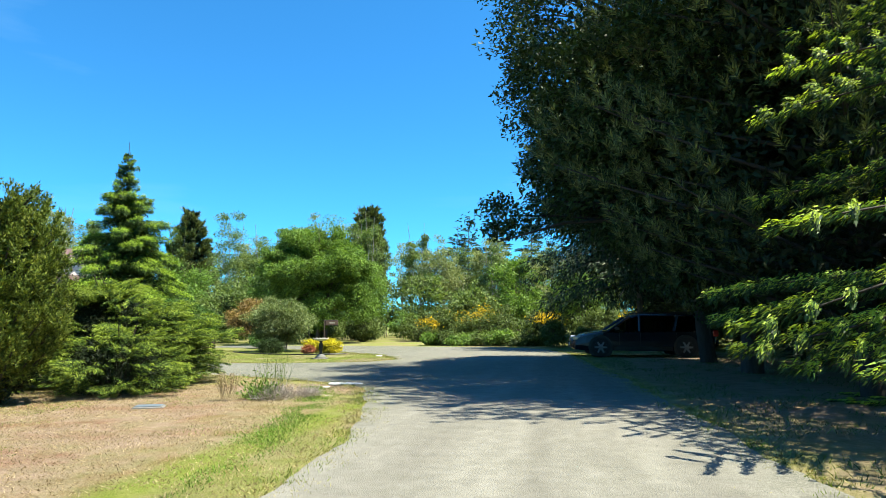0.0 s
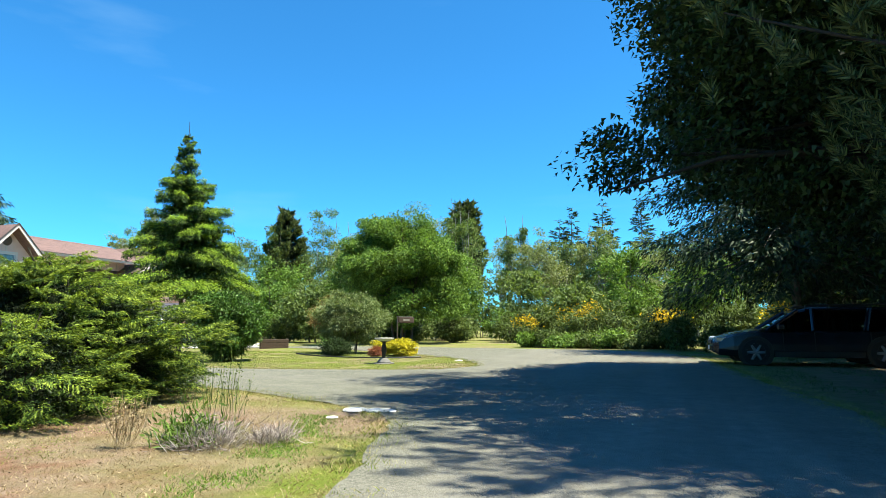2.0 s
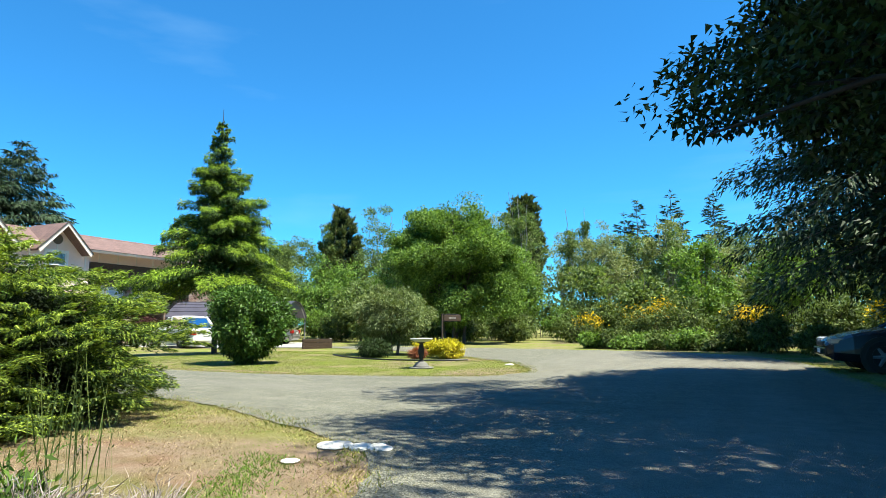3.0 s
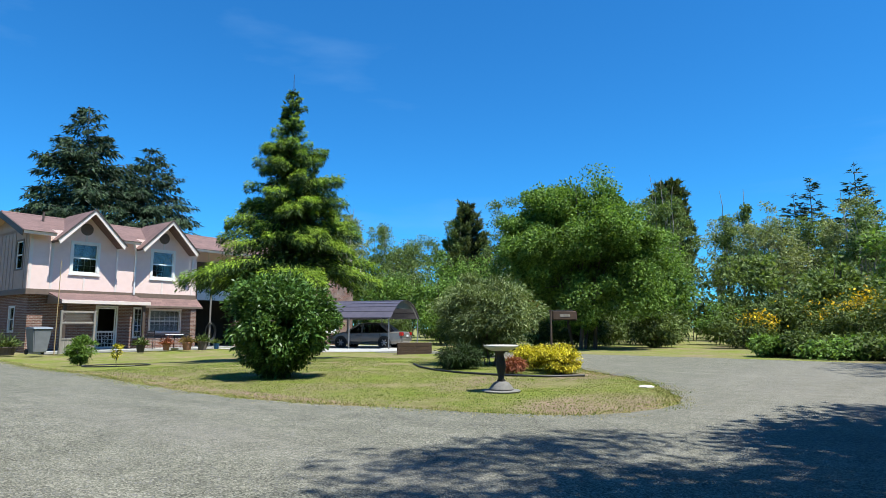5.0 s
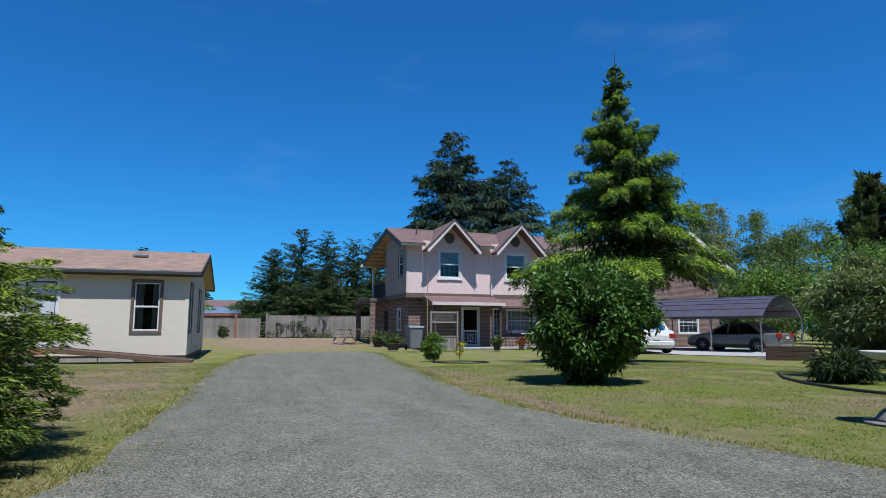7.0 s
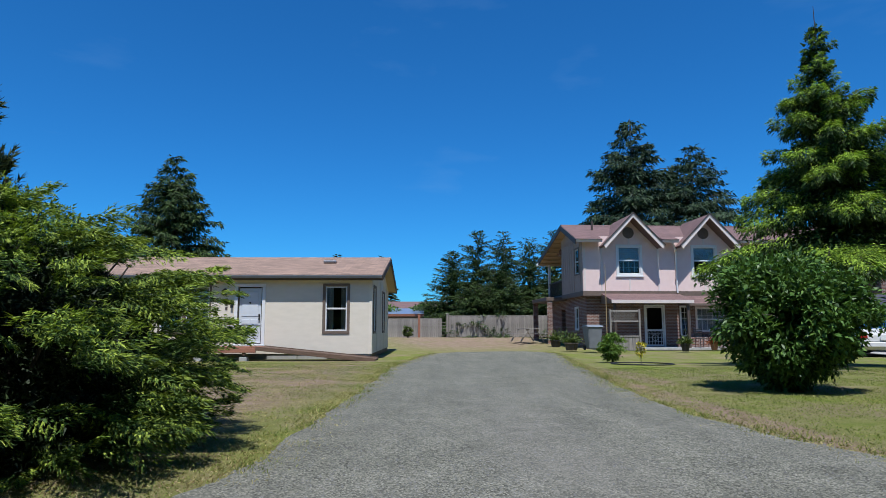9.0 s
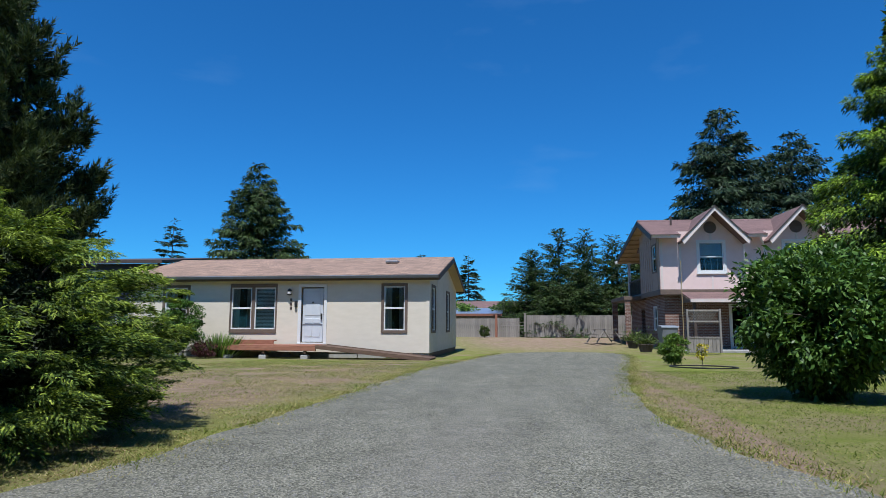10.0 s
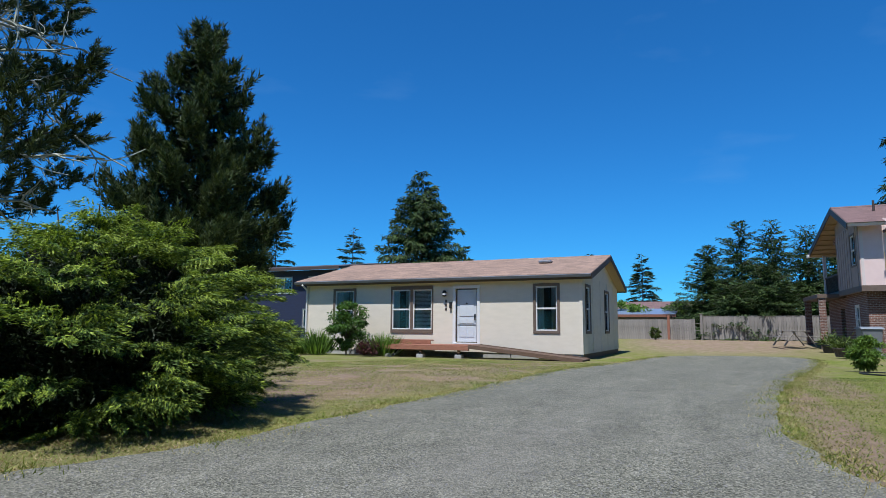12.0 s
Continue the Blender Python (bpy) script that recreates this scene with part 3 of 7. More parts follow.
def broadleaf(name, label, category, x, y, h, rad, mat, seed, leaves=12000, leaf=0.16, wide=0.62, clear=0.22, clumps=110, stems=1, bark=BARK,
              squash=1.0, lumps=0.28, clump_r=0.16, group="", trunk_r=None, z=None, under=0.0, over=0.0, boxy=2.0, extra=(), far=False, pad=0.55, flat=0.5, lobes=0, lobe_r=0.42, core=0, foot=(0, 0)):
    """A broad-leaved tree or bush: stems, forking limbs, and a lumpy crown of leaf clumps with gaps."""
    rng = np.random.default_rng(seed)
    t = thing(name, pose(x, y, ground_z(x, y) if z is None else z), label, category, group)
    zc, rz = h * (1 + clear) / 2, h * (1 - clear) / 2
    # clump centres: mostly near the crown's skin, pushed in and out by lobes
    d = unit(rng.normal(size=(clumps, 3)))
    d = d / (np.abs(d) ** boxy).sum(1, keepdims=True) ** (1 / boxy)
    lob = np.ones(clumps)
    for k in range(7):
        ax = unit(rng.normal(size=(1, 3)))[0]
        lob += lumps * 0.6 * np.maximum(0, d @ ax - 0.45) * (1.6 if k % 2 else -1.0)
    rr = lob * (0.45 + 0.55 * rng.random(clumps) ** 0.45)
    inner = 1 - 1.3 * clump_r
    c = d * rr[:, None] * np.array([rad, rad, rz * squash]) * inner
    if lobes:
        # the crown is made of several rounded masses on their own limbs, with gaps between
        li = np.arange(lobes) + 0.5
        lz = 1 - 2 * li / lobes
        ld = np.stack([np.sqrt(1 - lz ** 2) * np.cos(li * 2.39996), np.sqrt(1 - lz ** 2) * np.sin(li * 2.39996), lz], 1) + rng.normal(size=(lobes, 3)) * 0.22
        lc = unit(ld) * (0.48 + 0.36 * rng.random((lobes, 1)))
        k = rng.integers(0, lobes, clumps)
        lr = (lobe_r * (0.7 + 0.5 * rng.random(lobes)))[k][:, None]
        c = (lc[k] + d * lr * (0.4 + 0.6 * rng.random((clumps, 1)) ** 0.5)) * np.array([rad, rad, rz]) * inner
    if under:
        c[:, :2] *= (1 - under * np.clip(-c[:, 2:] / rz, 0, 1))
    if over:
        c[:, :2] *= (1 - over * np.clip(c[:, 2:] / rz, 0, 1) ** 1.3)
    c[:, 2] += zc
    if extra:
        c[:len(extra)] = np.array(extra)
    c[:, 2] = np.maximum(c[:, 2], 0.12)
    w = rng.random(clumps) * 0.8 + 0.5
    idx = rng.choice(clumps, leaves, p=w / w.sum())
    cr = clump_r * rad * (0.6 + 0.8 * rng.random(clumps))
    g = unit(rng.normal(size=(leaves, 3))) * (rng.random(leaves) ** 0.4)[:, None] * np.array([1.75, 1.75, 1.75 * pad])
    pos = c[idx] + g * cr[idx][:, None]
    pos[:, 2] = np.maximum(pos[:, 2], 0.03)
    way = unit(pos - np.array([0, 0, zc])) * 0.7 + rng.normal(size=(leaves, 3)) * 0.7 + np.array([0, 0, -0.25])
    put("crown", leaf_mesh("crown", pos, way, leaf, leaf * wide, rng, flat, far), mat, t)
    if core:
        k = rng.integers(0, clumps, core)
        q = (c[k] - np.array([0, 0, zc])) * (0.35 + 0.45 * rng.random((core, 1))) + np.array([0, 0, zc]) + rng.normal(size=(core, 3)) * 0.06 * rad
        put("inner_leaves", leaf_mesh("inner_leaves", q, rng.normal(size=(core, 3)), min(0.24, leaf * 1.5), min(0.17, leaf), rng, 0.4, True), mat, t)
    tr = trunk_r or max(0.03, h * 0.018)
    paths = []
    for s in range(stems):
        a = 2 * math.pi * s / stems + rng.random()
        base = (0.25 * rad * 0.4 * math.cos(a) * (stems > 1), 0.25 * rad * 0.4 * math.sin(a) * (stems > 1), -0.05)
        top = (rad * 0.25 * math.cos(a) * (stems > 1), rad * 0.25 * math.sin(a) * (stems > 1), h * 0.86)
        base = (base[0] + foot[0], base[1] + foot[1], base[2])
        main = bent(rng, base, top, tr, tr * 0.2, 8, 0.08)
        paths.append(main)
        for k in [*range(len(extra)), *rng.choice(clumps, min(clumps, 16), replace=False)]:
            p, r = main[int(rng.integers(2, 7))]
            if c[k][2] > p[2] - 0.1 * h:
                paths.append(bent(rng, p, c[k], r * 0.55, r * 0.08, 4, 0.1, 0.04))
    put("trunk", limb_mesh("trunk", paths, 4 if far else 6), bark, t)
    return t


def conifer(name, label, category, x, y, h, rad, mat, seed, tip_mat=None, branches=150, leaves=22000, leaf=0.16, wide=0.3, low=0.03, power=0.9, droop=0.25,
            lift=0.15, spray=0.28, ragged=0.25, bark=BARK, group="", whorl=0.0, tips=0.25, z=None, far=False, dead=0, lean=(0, 0), trunk_r=None, leader=0.0, hang=0.0, core=0, fresh=0.80, stray=1.22, cap=2.0, fuzz=1.0):
    """A conifer: a straight trunk with whorls of drooping branches that carry flat sprays of needles, and twigs that hang below them."""
    rng = np.random.default_rng(seed)
    t = thing(name, pose(x, y, ground_z(x, y) if z is None else z), label, category, group)
    s = rng.random(branches) ** 1.15
    if whorl:
        s = np.round(s / whorl) * whorl + rng.normal(size=branches) * whorl * 0.12
    s = np.clip(s, 0.0, 0.985)
    zb = h * (low + (1 - low) * s)
    ln = rad * (np.minimum((1 - s) ** power, cap - 0.10 * np.clip(1 - s * 6, 0, 1)) * (1 - ragged / 2 + ragged * rng.random(branches)) + (0.05 if cap > 1.5 else 0.02))
    # a ragged outline: some branches reach well past their neighbours
    ln *= np.where(rng.random(branches) < 0.14, stray, 1.0)
    az = np.arange(branches) * 2.39996 + rng.normal(size=branches) * 0.4
    out = np.stack([np.cos(az), np.sin(az), np.zeros(branches)], 1)
    side = np.stack([-np.sin(az), np.cos(az), np.zeros(branches)], 1)
    rise = lift * (0.2 + 1.4 * s) + rng.normal(size=branches) * 0.06
    fall = droop * (1.15 - 0.5 * s)
    w = ln ** 1.5
    b = rng.choice(branches, leaves, p=w / w.sum())
    u = 0.06 + 0.94 * rng.random(leaves) ** 0.75
    # needles sit on side twigs that leave the bough in pairs
    tw = 15
    ku = (np.floor(u * tw) + 0.5) / tw
    sg = np.where(rng.random(leaves) < 0.5, -1.0, 1.0)
    v = rng.random(leaves) ** 0.8
    tl = spray * (1.12 - ku) + 0.06
    base = np.array([0, 0, 1.0]) * zb[b][:, None] + np.array([lean[0], lean[1], 0]) * (zb[b] / h)[:, None]
    L = ln[b][:, None]
    tdir = out[b] * 0.62 + side[b] * (sg * 0.78)[:, None]
    tdir[:, 2] -= 0.30 * droop + 0.25 * droop * v
    pos = base + L * (out[b] * ku[:, None] + tdir * (v * tl)[:, None])
    pos[:, 2] += ln[b] * (rise[b] * ku - fall[b] * ku ** 2) + rng.normal(size=leaves) * 0.022 * fuzz * (0.4 + ln[b])
    pos[:, :2] += rng.normal(size=(leaves, 2)) * 0.012 * fuzz * (0.4 + L)
    pos[:, 2] = np.maximum(pos[:, 2], 0.02)
    way = tdir + out[b] * 0.35 + rng.normal(size=(leaves, 3)) * 0.30 * min(1.0, 0.4 + 0.6 * fuzz)
    way[:, 2] += (rise[b] - 1.2 * fall[b] * u) * 0.6
    u = np.maximum(ku, 0.55 * ku + 0.5 * v)
    hv = rng.random(leaves) ** 1.4
    if hang:
        pos[:, 2] -= hang * hv * (0.2 + 0.8 * np.minimum(1.0, ln[b]))
        way[:, 2] -= 1.6 * hv
        pos[:, 2] = np.maximum(pos[:, 2], 0.02)
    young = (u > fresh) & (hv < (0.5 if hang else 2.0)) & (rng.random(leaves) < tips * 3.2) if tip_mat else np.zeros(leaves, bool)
    put("foliage", leaf_mesh("foliage", pos[~young], way[~young], leaf, leaf * wide, rng, 0.35, far), mat, t)
    if tip_mat:
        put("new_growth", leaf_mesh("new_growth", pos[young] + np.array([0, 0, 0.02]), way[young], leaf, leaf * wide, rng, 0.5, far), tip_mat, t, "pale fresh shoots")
    if core:
        k = rng.choice(branches, core, p=w / w.sum())
        q = rng.random(core) * 0.5
        c = np.array([0, 0, 1.0]) * zb[k][:, None] + out[k] * (ln[k] * q)[:, None] + rng.normal(size=(core, 3)) * (0.10 * ln[k] + 0.05)[:, None]
        c[:, 2] = np.maximum(0.05, c[:, 2] - 0.25 * fall[k] * q * ln[k])
        put("inner_foliage", leaf_mesh("inner_foliage", c, rng.normal(size=(core, 3)) + np.array([0, 0, -0.6]), min(0.3, leaf * 1.4), min(0.16, leaf * 0.7), rng, 0.1, True), mat, t, "dense inner twigs in a shade-dark colour")
    tr = trunk_r or max(0.04, h * 0.014)
    paths = [[((lean[0] * k / 10, lean[1] * k / 10, -0.05 + (h * (1 + leader) + 0.05) * k / 10), tr * (1 - 0.93 * k / 10)) for k in range(11)]]
    for i in range(branches):
        if ln[i] > 0.25 * rad:
            a = np.array([lean[0] * zb[i] / h, lean[1] * zb[i] / h, zb[i]])
            path = []
            for k in range(5):
                q = k / 4 * 0.92
                p = a + ln[i] * (out[i] * q) + np.array([0, 0, ln[i] * (rise[i] * q - fall[i] * q * q)])
                path.append((tuple(p), max(0.006, tr * 0.28 * (1 - s[i] * 0.6) * (1 - q) + 0.006)))
            paths.append(path)
    for i in range(dead):
        a = rng.random() * 6.28
        zz = h * (low * 0.4 + 0.5 * rng.random())
        e = (rad * (0.7 + 0.5 * rng.random()) * math.cos(a), rad * (0.7 + 0.5 * rng.random()) * math.sin(a), zz + rng.normal() * 0.4)
        main = bent(rng, (0, 0, zz), e, 0.05, 0.012, 6, 0.12, 0.05)
        paths.append(main)
        for k in range(4):
            p = main[2 + k][0]
            paths.append(bent(rng, p, np.array(p) + rng.normal(size=3) * 0.5, 0.02, 0.006, 4, 0.15))
    put("trunk", limb_mesh("trunk", paths, 3 if far else 6), bark, t)
    return t


def juniper(name, label, x, y, rx, ry, h, seed, mat=None, tip_mat=None, boughs=44, per=9, needles=430, leaf=0.05, turn=0.0, group="", wide=0.24, spray=0.52, reach=1.1, core=16000, peak=(0.0, 0.0), low=0.10, square=2.0):
    """A spreading juniper: flat, feathery boughs one above another, arched at the tip, with dark gaps between them and
    a matted inside coloured dark for shade.
    """
    rng = np.random.default_rng(seed)
    mat, tip_mat = mat or L_JUNIPER, tip_mat or L_JUNIPER_TIP
    t = thing(name, pose(x, y, ground_z(x, y), 0, 0, turn), label, "shrub", group)

    def profile(zf):
        return np.where(zf > 0.40, 1 - 0.80 * ((zf - 0.40) / 0.60) ** 1.9, 0.70 + 0.30 * zf / 0.40)

    n = boughs
    zf = np.clip(low + (1 - low) * ((np.arange(n) + 0.5) / n) ** 1.15 + rng.normal(size=n) * 0.045, 0.05, 1.02)
    az = np.arange(n) * 2.39996 + rng.normal(size=n) * 0.25
    R = profile(zf) * (0.86 + 0.24 * rng.random(n)) / (np.abs(np.cos(az)) ** square + np.abs(np.sin(az)) ** square) ** (1 / square)
    blen = reach * (0.75 + 0.5 * rng.random(n))
    half = blen * (0.34 + 0.18 * rng.random(n))
    bo = np.stack([np.cos(az), np.sin(az), np.zeros(n)], 1)
    bs = np.stack([-np.sin(az), np.cos(az), np.zeros(n)], 1)
    tip = np.stack([R * rx * np.cos(az), R * ry * np.sin(az), zf * h], 1)
    tip[:, :2] += np.array(peak) * (zf ** 1.5)[:, None]
    # sprays fan out along each bough
    sb = np.repeat(np.arange(n), per)
    m = len(sb)
    su = rng.random(m) ** 0.7
    sv = rng.uniform(-1, 1, m) * np.sin(np.pi * np.clip(0.12 + 0.75 * su, 0, 1))
    pitch = 0.10 + 0.30 * zf[sb] ** 2
    so = unit(bo[sb] + bs[sb] * (sv * 0.75 + rng.normal(size=m) * 0.15)[:, None])
    sd = np.stack([-so[:, 1], so[:, 0], rng.normal(size=m) * 0.30], 1)
    so[:, 2] += 0.12 + rng.normal(size=m) * 0.16
    c = tip[sb] - bo[sb] * ((1 - su) * blen[sb])[:, None] + bs[sb] * (sv * half[sb])[:, None]
    c[:, 2] += -(1 - su) * blen[sb] * pitch - 0.10 * sv ** 2 * half[sb] - 0.06 * su ** 2 * blen[sb] + rng.normal(size=m) * 0.055
    ls = spray * (0.7 + 0.6 * rng.random(m))
    # each spray is a feather: side twigs in pairs, with scale leaves along them
    k = np.repeat(np.arange(m), needles)
    N = len(k)
    pairs = 9
    u = (np.floor(rng.random(N) ** 0.9 * pairs) + 0.5) / pairs
    sg = np.where(rng.random(N) < 0.5, -1.0, 1.0)
    v = rng.random(N) ** 0.75
    tl = ls[k] * (0.42 * np.sin(np.pi * np.clip(0.18 + 0.72 * u, 0, 1)) + 0.05) * (0.75 + 0.5 * np.modf(u * 37.7 + sg * 3.1 + k * 0.37)[0] ** 2)
    td = so[k] * 0.80 + sd[k] * (sg * 0.60)[:, None]
    pos = c[k] + so[k] * ((u - 0.7) * ls[k])[:, None] + td * (v * tl)[:, None]
    pos[:, 2] += ls[k] * (pitch[k] * (u - 0.7) - 0.22 * u ** 2) + 0.14 * tl * v - 0.25 * tl * v ** 2 + rng.normal(size=N) * 0.010
    pos[:, 2] = np.maximum(0.04, pos[:, 2])
    way = td + so[k] * 0.3 + rng.normal(size=(N, 3)) * 0.33
    way[:, 2] += 0.15 - 0.5 * u
    young = (u * 0.5 + v * 0.5 + 0.35 * su[k] > 0.74) & (rng.random(N) < 0.35 + 0.55 * zf[sb[k]])
    put("foliage", leaf_mesh("foliage", pos[~young], way[~young], leaf, leaf * wide, rng, 0.5, True), mat, t)
    put("new_growth", leaf_mesh("new_growth", pos[young] + np.array([0, 0, 0.008]), way[young], leaf, leaf * wide, rng, 0.5, True), tip_mat, t, "pale yellow-green shoot tips")
    # shade-coloured twigs fill the inside and spread wider near the ground
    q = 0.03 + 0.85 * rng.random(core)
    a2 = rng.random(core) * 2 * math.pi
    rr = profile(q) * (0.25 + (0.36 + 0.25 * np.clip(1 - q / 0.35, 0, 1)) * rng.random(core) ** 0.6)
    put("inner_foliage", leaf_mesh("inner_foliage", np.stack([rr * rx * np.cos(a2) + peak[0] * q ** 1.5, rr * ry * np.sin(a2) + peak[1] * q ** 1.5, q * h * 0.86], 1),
                                   rng.normal(size=(core, 3)), 0.06, 0.017, rng, 0.1, True), L_INNER_SHADE, t, "matted inner twigs, coloured dark for shade")
    paths = []
    for i in range(n):
        root = np.array([tip[i][0] * 0.10, tip[i][1] * 0.10, 0.0])
        paths.append(bent(rng, root, tip[i] - bo[i] * blen[i] * 0.75, 0.028, 0.006, 5, 0.06, 0.05))
    put("limb", limb_mesh("limb", paths, 5), DARK_BARK, t, "", "", "", "stuff")
    return t


def pine(name, label, x, y, h, rad, mat, seed, limbs=70, brushes=1300, per=60, needle=0.20, thin=0.028, low=0.2, shape=0.75, up=0.8, brush=0.42, bark=None, dead=0, dead_low=0.1, group="", rise=0.22, wander=0.22, inner=0, category="tree"):
    """A pine: rising limbs that end in brushes of long needles, each brush turned up to the light."""
    rng = np.random.default_rng(seed)
    bark = bark or BARK
    t = thing(name, pose(x, y, ground_z(x, y)), label, category, group)
    ls = (np.arange(limbs) + 0.5) / limbs
    ls = np.clip(ls ** 1.1 + rng.normal(size=limbs) * 0.015, 0, 0.97)
    la = np.arange(limbs) * 2.39996 + rng.normal(size=limbs) * 0.35
    ln = rad * ((1 - ls) ** shape) * np.minimum(1.0, 0.70 + ls * 3.5) * (1 - wander + 2 * wander * rng.random(limbs)) + 0.12 * rad * (1 - ls) + 0.2
    zl = h * (low + (1 - low) * ls) - 0.1
    out = np.stack([np.cos(la), np.sin(la), np.zeros(limbs)], 1)
    side = np.stack([-np.sin(la), np.cos(la), np.zeros(limbs)], 1)
    w = ln ** 1.6
    b = rng.choice(limbs, brushes, p=w / w.sum())
    u = 0.28 + 0.72 * rng.random(brushes) ** 0.65
    sv = rng.normal(size=brushes) * 0.20 * (1.25 - u)
    c = out[b] * (ln[b] * u)[:, None] + side[b] * (ln[b] * sv)[:, None]
    c[:, 2] = zl[b] + ln[b] * rise * (u + 0.5 * u ** 2) + rng.normal(size=brushes) * 0.07 * ln[b]
    ax = unit(np.array([0, 0, up]) + out[b] * 0.45 + side[b] * (sv * 1.2)[:, None] + rng.normal(size=(brushes, 3)) * 0.22)
    bl = brush * (0.6 + 0.8 * rng.random(brushes))
    k = np.repeat(np.arange(brushes), per)
    N = len(k)
    v = rng.random(N)
    rad_dir = unit(np.cross(ax[k], rng.normal(size=(N, 3))))
    pos = c[k] + ax[k] * (bl[k] * v)[:, None] + rad_dir * 0.015
    way = ax[k] * (0.55 + 0.5 * v)[:, None] + rad_dir * (1.0 - 0.5 * v)[:, None]
    put("needles", leaf_mesh("needles", pos, way, needle, thin, rng, 0.0, True), mat, t)
    # inner twigs take the shade-dark colour, not that of the needles
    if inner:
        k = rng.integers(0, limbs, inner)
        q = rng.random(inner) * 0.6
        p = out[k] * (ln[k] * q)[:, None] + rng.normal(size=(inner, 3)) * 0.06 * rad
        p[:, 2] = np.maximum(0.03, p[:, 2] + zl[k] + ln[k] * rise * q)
        put("inner_foliage", leaf_mesh("inner_foliage", p, rng.normal(size=(inner, 3)), needle * 1.4, needle * 0.6, rng, 0.0, True), L_INNER_SHADE, t, "inner twigs in a shade-dark colour")
    tr = max(0.06, h * 0.014)
    paths = [[((0.0, 0.0, -0.05 + (h - 0.1) * i / 10), tr * (1 - 0.93 * i / 10)) for i in range(11)]]
    for i in range(limbs):
        paths.append([(tuple(np.array([0, 0, zl[i]]) + out[i] * ln[i] * q + np.array([0, 0, ln[i] * rise * (q + 0.5 * q * q)])), max(0.008, tr * 0.32 * (1 - ls[i] * 0.6) * (1 - 0.9 * q))) for q in (0, 0.25, 0.5, 0.75, 0.95)])
    put("trunk", limb_mesh("trunk", paths, 5), bark, t)
    for i in range(dead):
        a = rng.random() * 6.28
        zz = h * (dead_low + 0.55 * rng.random())
        r = rad * (0.75 + 0.4 * rng.random())
        main = bent(rng, (0, 0, zz), (r * math.cos(a), r * math.sin(a), zz + rng.normal() * 0.5), 0.05, 0.014, 7, 0.22, 0.06)
        twigs = [main]
        for j in range(9):
            p = np.array(main[1 + j % 6][0])
            e = p + np.array([math.cos(a), math.sin(a), 0]) * 0.35 + rng.normal(size=3) * 0.38
            sub = bent(rng, p, e, 0.020, 0.008, 4, 0.25)
            twigs.append(sub)
            for _ in range(2):
                p2 = np.array(sub[2][0])
                twigs.append(bent(rng, p2, p2 + rng.normal(size=3) * 0.2, 0.010, 0.006, 3, 0.25))
        put("dead_branch", limb_mesh("dead_branch", twigs, 4), LICHEN, t, "bare branch furred with pale lichen")
    return t


def tuft_field(name, label, category, pts, hgt, wid, mat, seed, splay=0.6, kind="stuff", per=1):
    """Grass blades at many places, as one mass."""
    rng = np.random.default_rng(seed)
    pts = np.repeat(np.asarray(pts, float), per, 0)
    n = len(pts)
    pos = np.column_stack([pts[:, 0] + rng.normal(size=n) * 0.02, pts[:, 1] + rng.normal(size=n) * 0.02, [ground_z(x, y) for x, y in pts]])
    way = rng.normal(size=(n, 3)) * splay
    way[:, 2] = 1.0
    return put(name, leaf_mesh(name, pos, way, hgt, wid, rng, 0.0, True), mat, None, label, category, "", kind)


# ---- ground ----
def ground_z(x, y):
    """The land is flat, falls slightly towards the houses and rises a little to the back fence."""
    def sm(a, b, v):
        t = min(1.0, max(0.0, (v - a) / (b - a)))
        return t * t * (3 - 2 * t)
    return 0.45 * sm(31, 46, -x) * (1 - sm(26, 34, y)) - 0.19 * sm(13, 24, -x)


def ground_mesh():
    ax = [-900, -400, -200, -120] + list(np.arange(-80, 41, 2.0)) + [60, 100, 200, 400, 900]
    ay = [-900, -400, -200, -100, -60] + list(np.arange(-40, 101, 2.0)) + [130, 200, 400, 900]
    V = [(x, y, ground_z(x, y)) for y in ay for x in ax]
    w = len(ax)
    F = [(j * w + i, j * w + i + 1, (j + 1) * w + i + 1, (j + 1) * w + i) for j in range(len(ay) - 1) for i in range(w - 1)]
    return quick("ground", V, F, True)


put("ground", ground_mesh(), TURF, None, "mown lawn, parched to straw in places", "lawn", "", "structure")

DRIVE = [(3.9, -30), (3.7, 4), (3.6, 10.3), (3.4, 13), (3.1, 18), (2.6, 23), (2.2, 27.5), (1.9, 31), (0.6, 34.5), (-1.6, 36.4), (-6, 37.2), (-11, 37.4), (-16, 37.8), (-22, 40.2),
         (-24, 39.5), (-20, 36.6), (-14, 34.6), (-9.2, 32.0), (-6.7, 29.8), (-5.0, 28.2), (-3.8, 26.4), (-3.4, 25.0), (-3.7, 23.9), (-4.6, 23.3), (-5.9, 22.95), (-7.6, 22.5),
         (-9.8, 22.35), (-14.2, 22.9), (-20.5, 23.9), (-25, 24.6), (-30, 25.2), (-31.5, 23.5), (-30, 20.0), (-25, 19.2), (-19.4, 18.75), (-12.2, 18.8), (-8.7, 18.65),
         (-5.6, 18.6), (-4.0, 17.9), (-2.6, 17.3), (-1.7, 16.6), (-1.1, 15.2), (-0.5, 13.2), (-0.1, 11.4), (0.05, 9.7), (-0.1, 4), (-0.2, -30)]


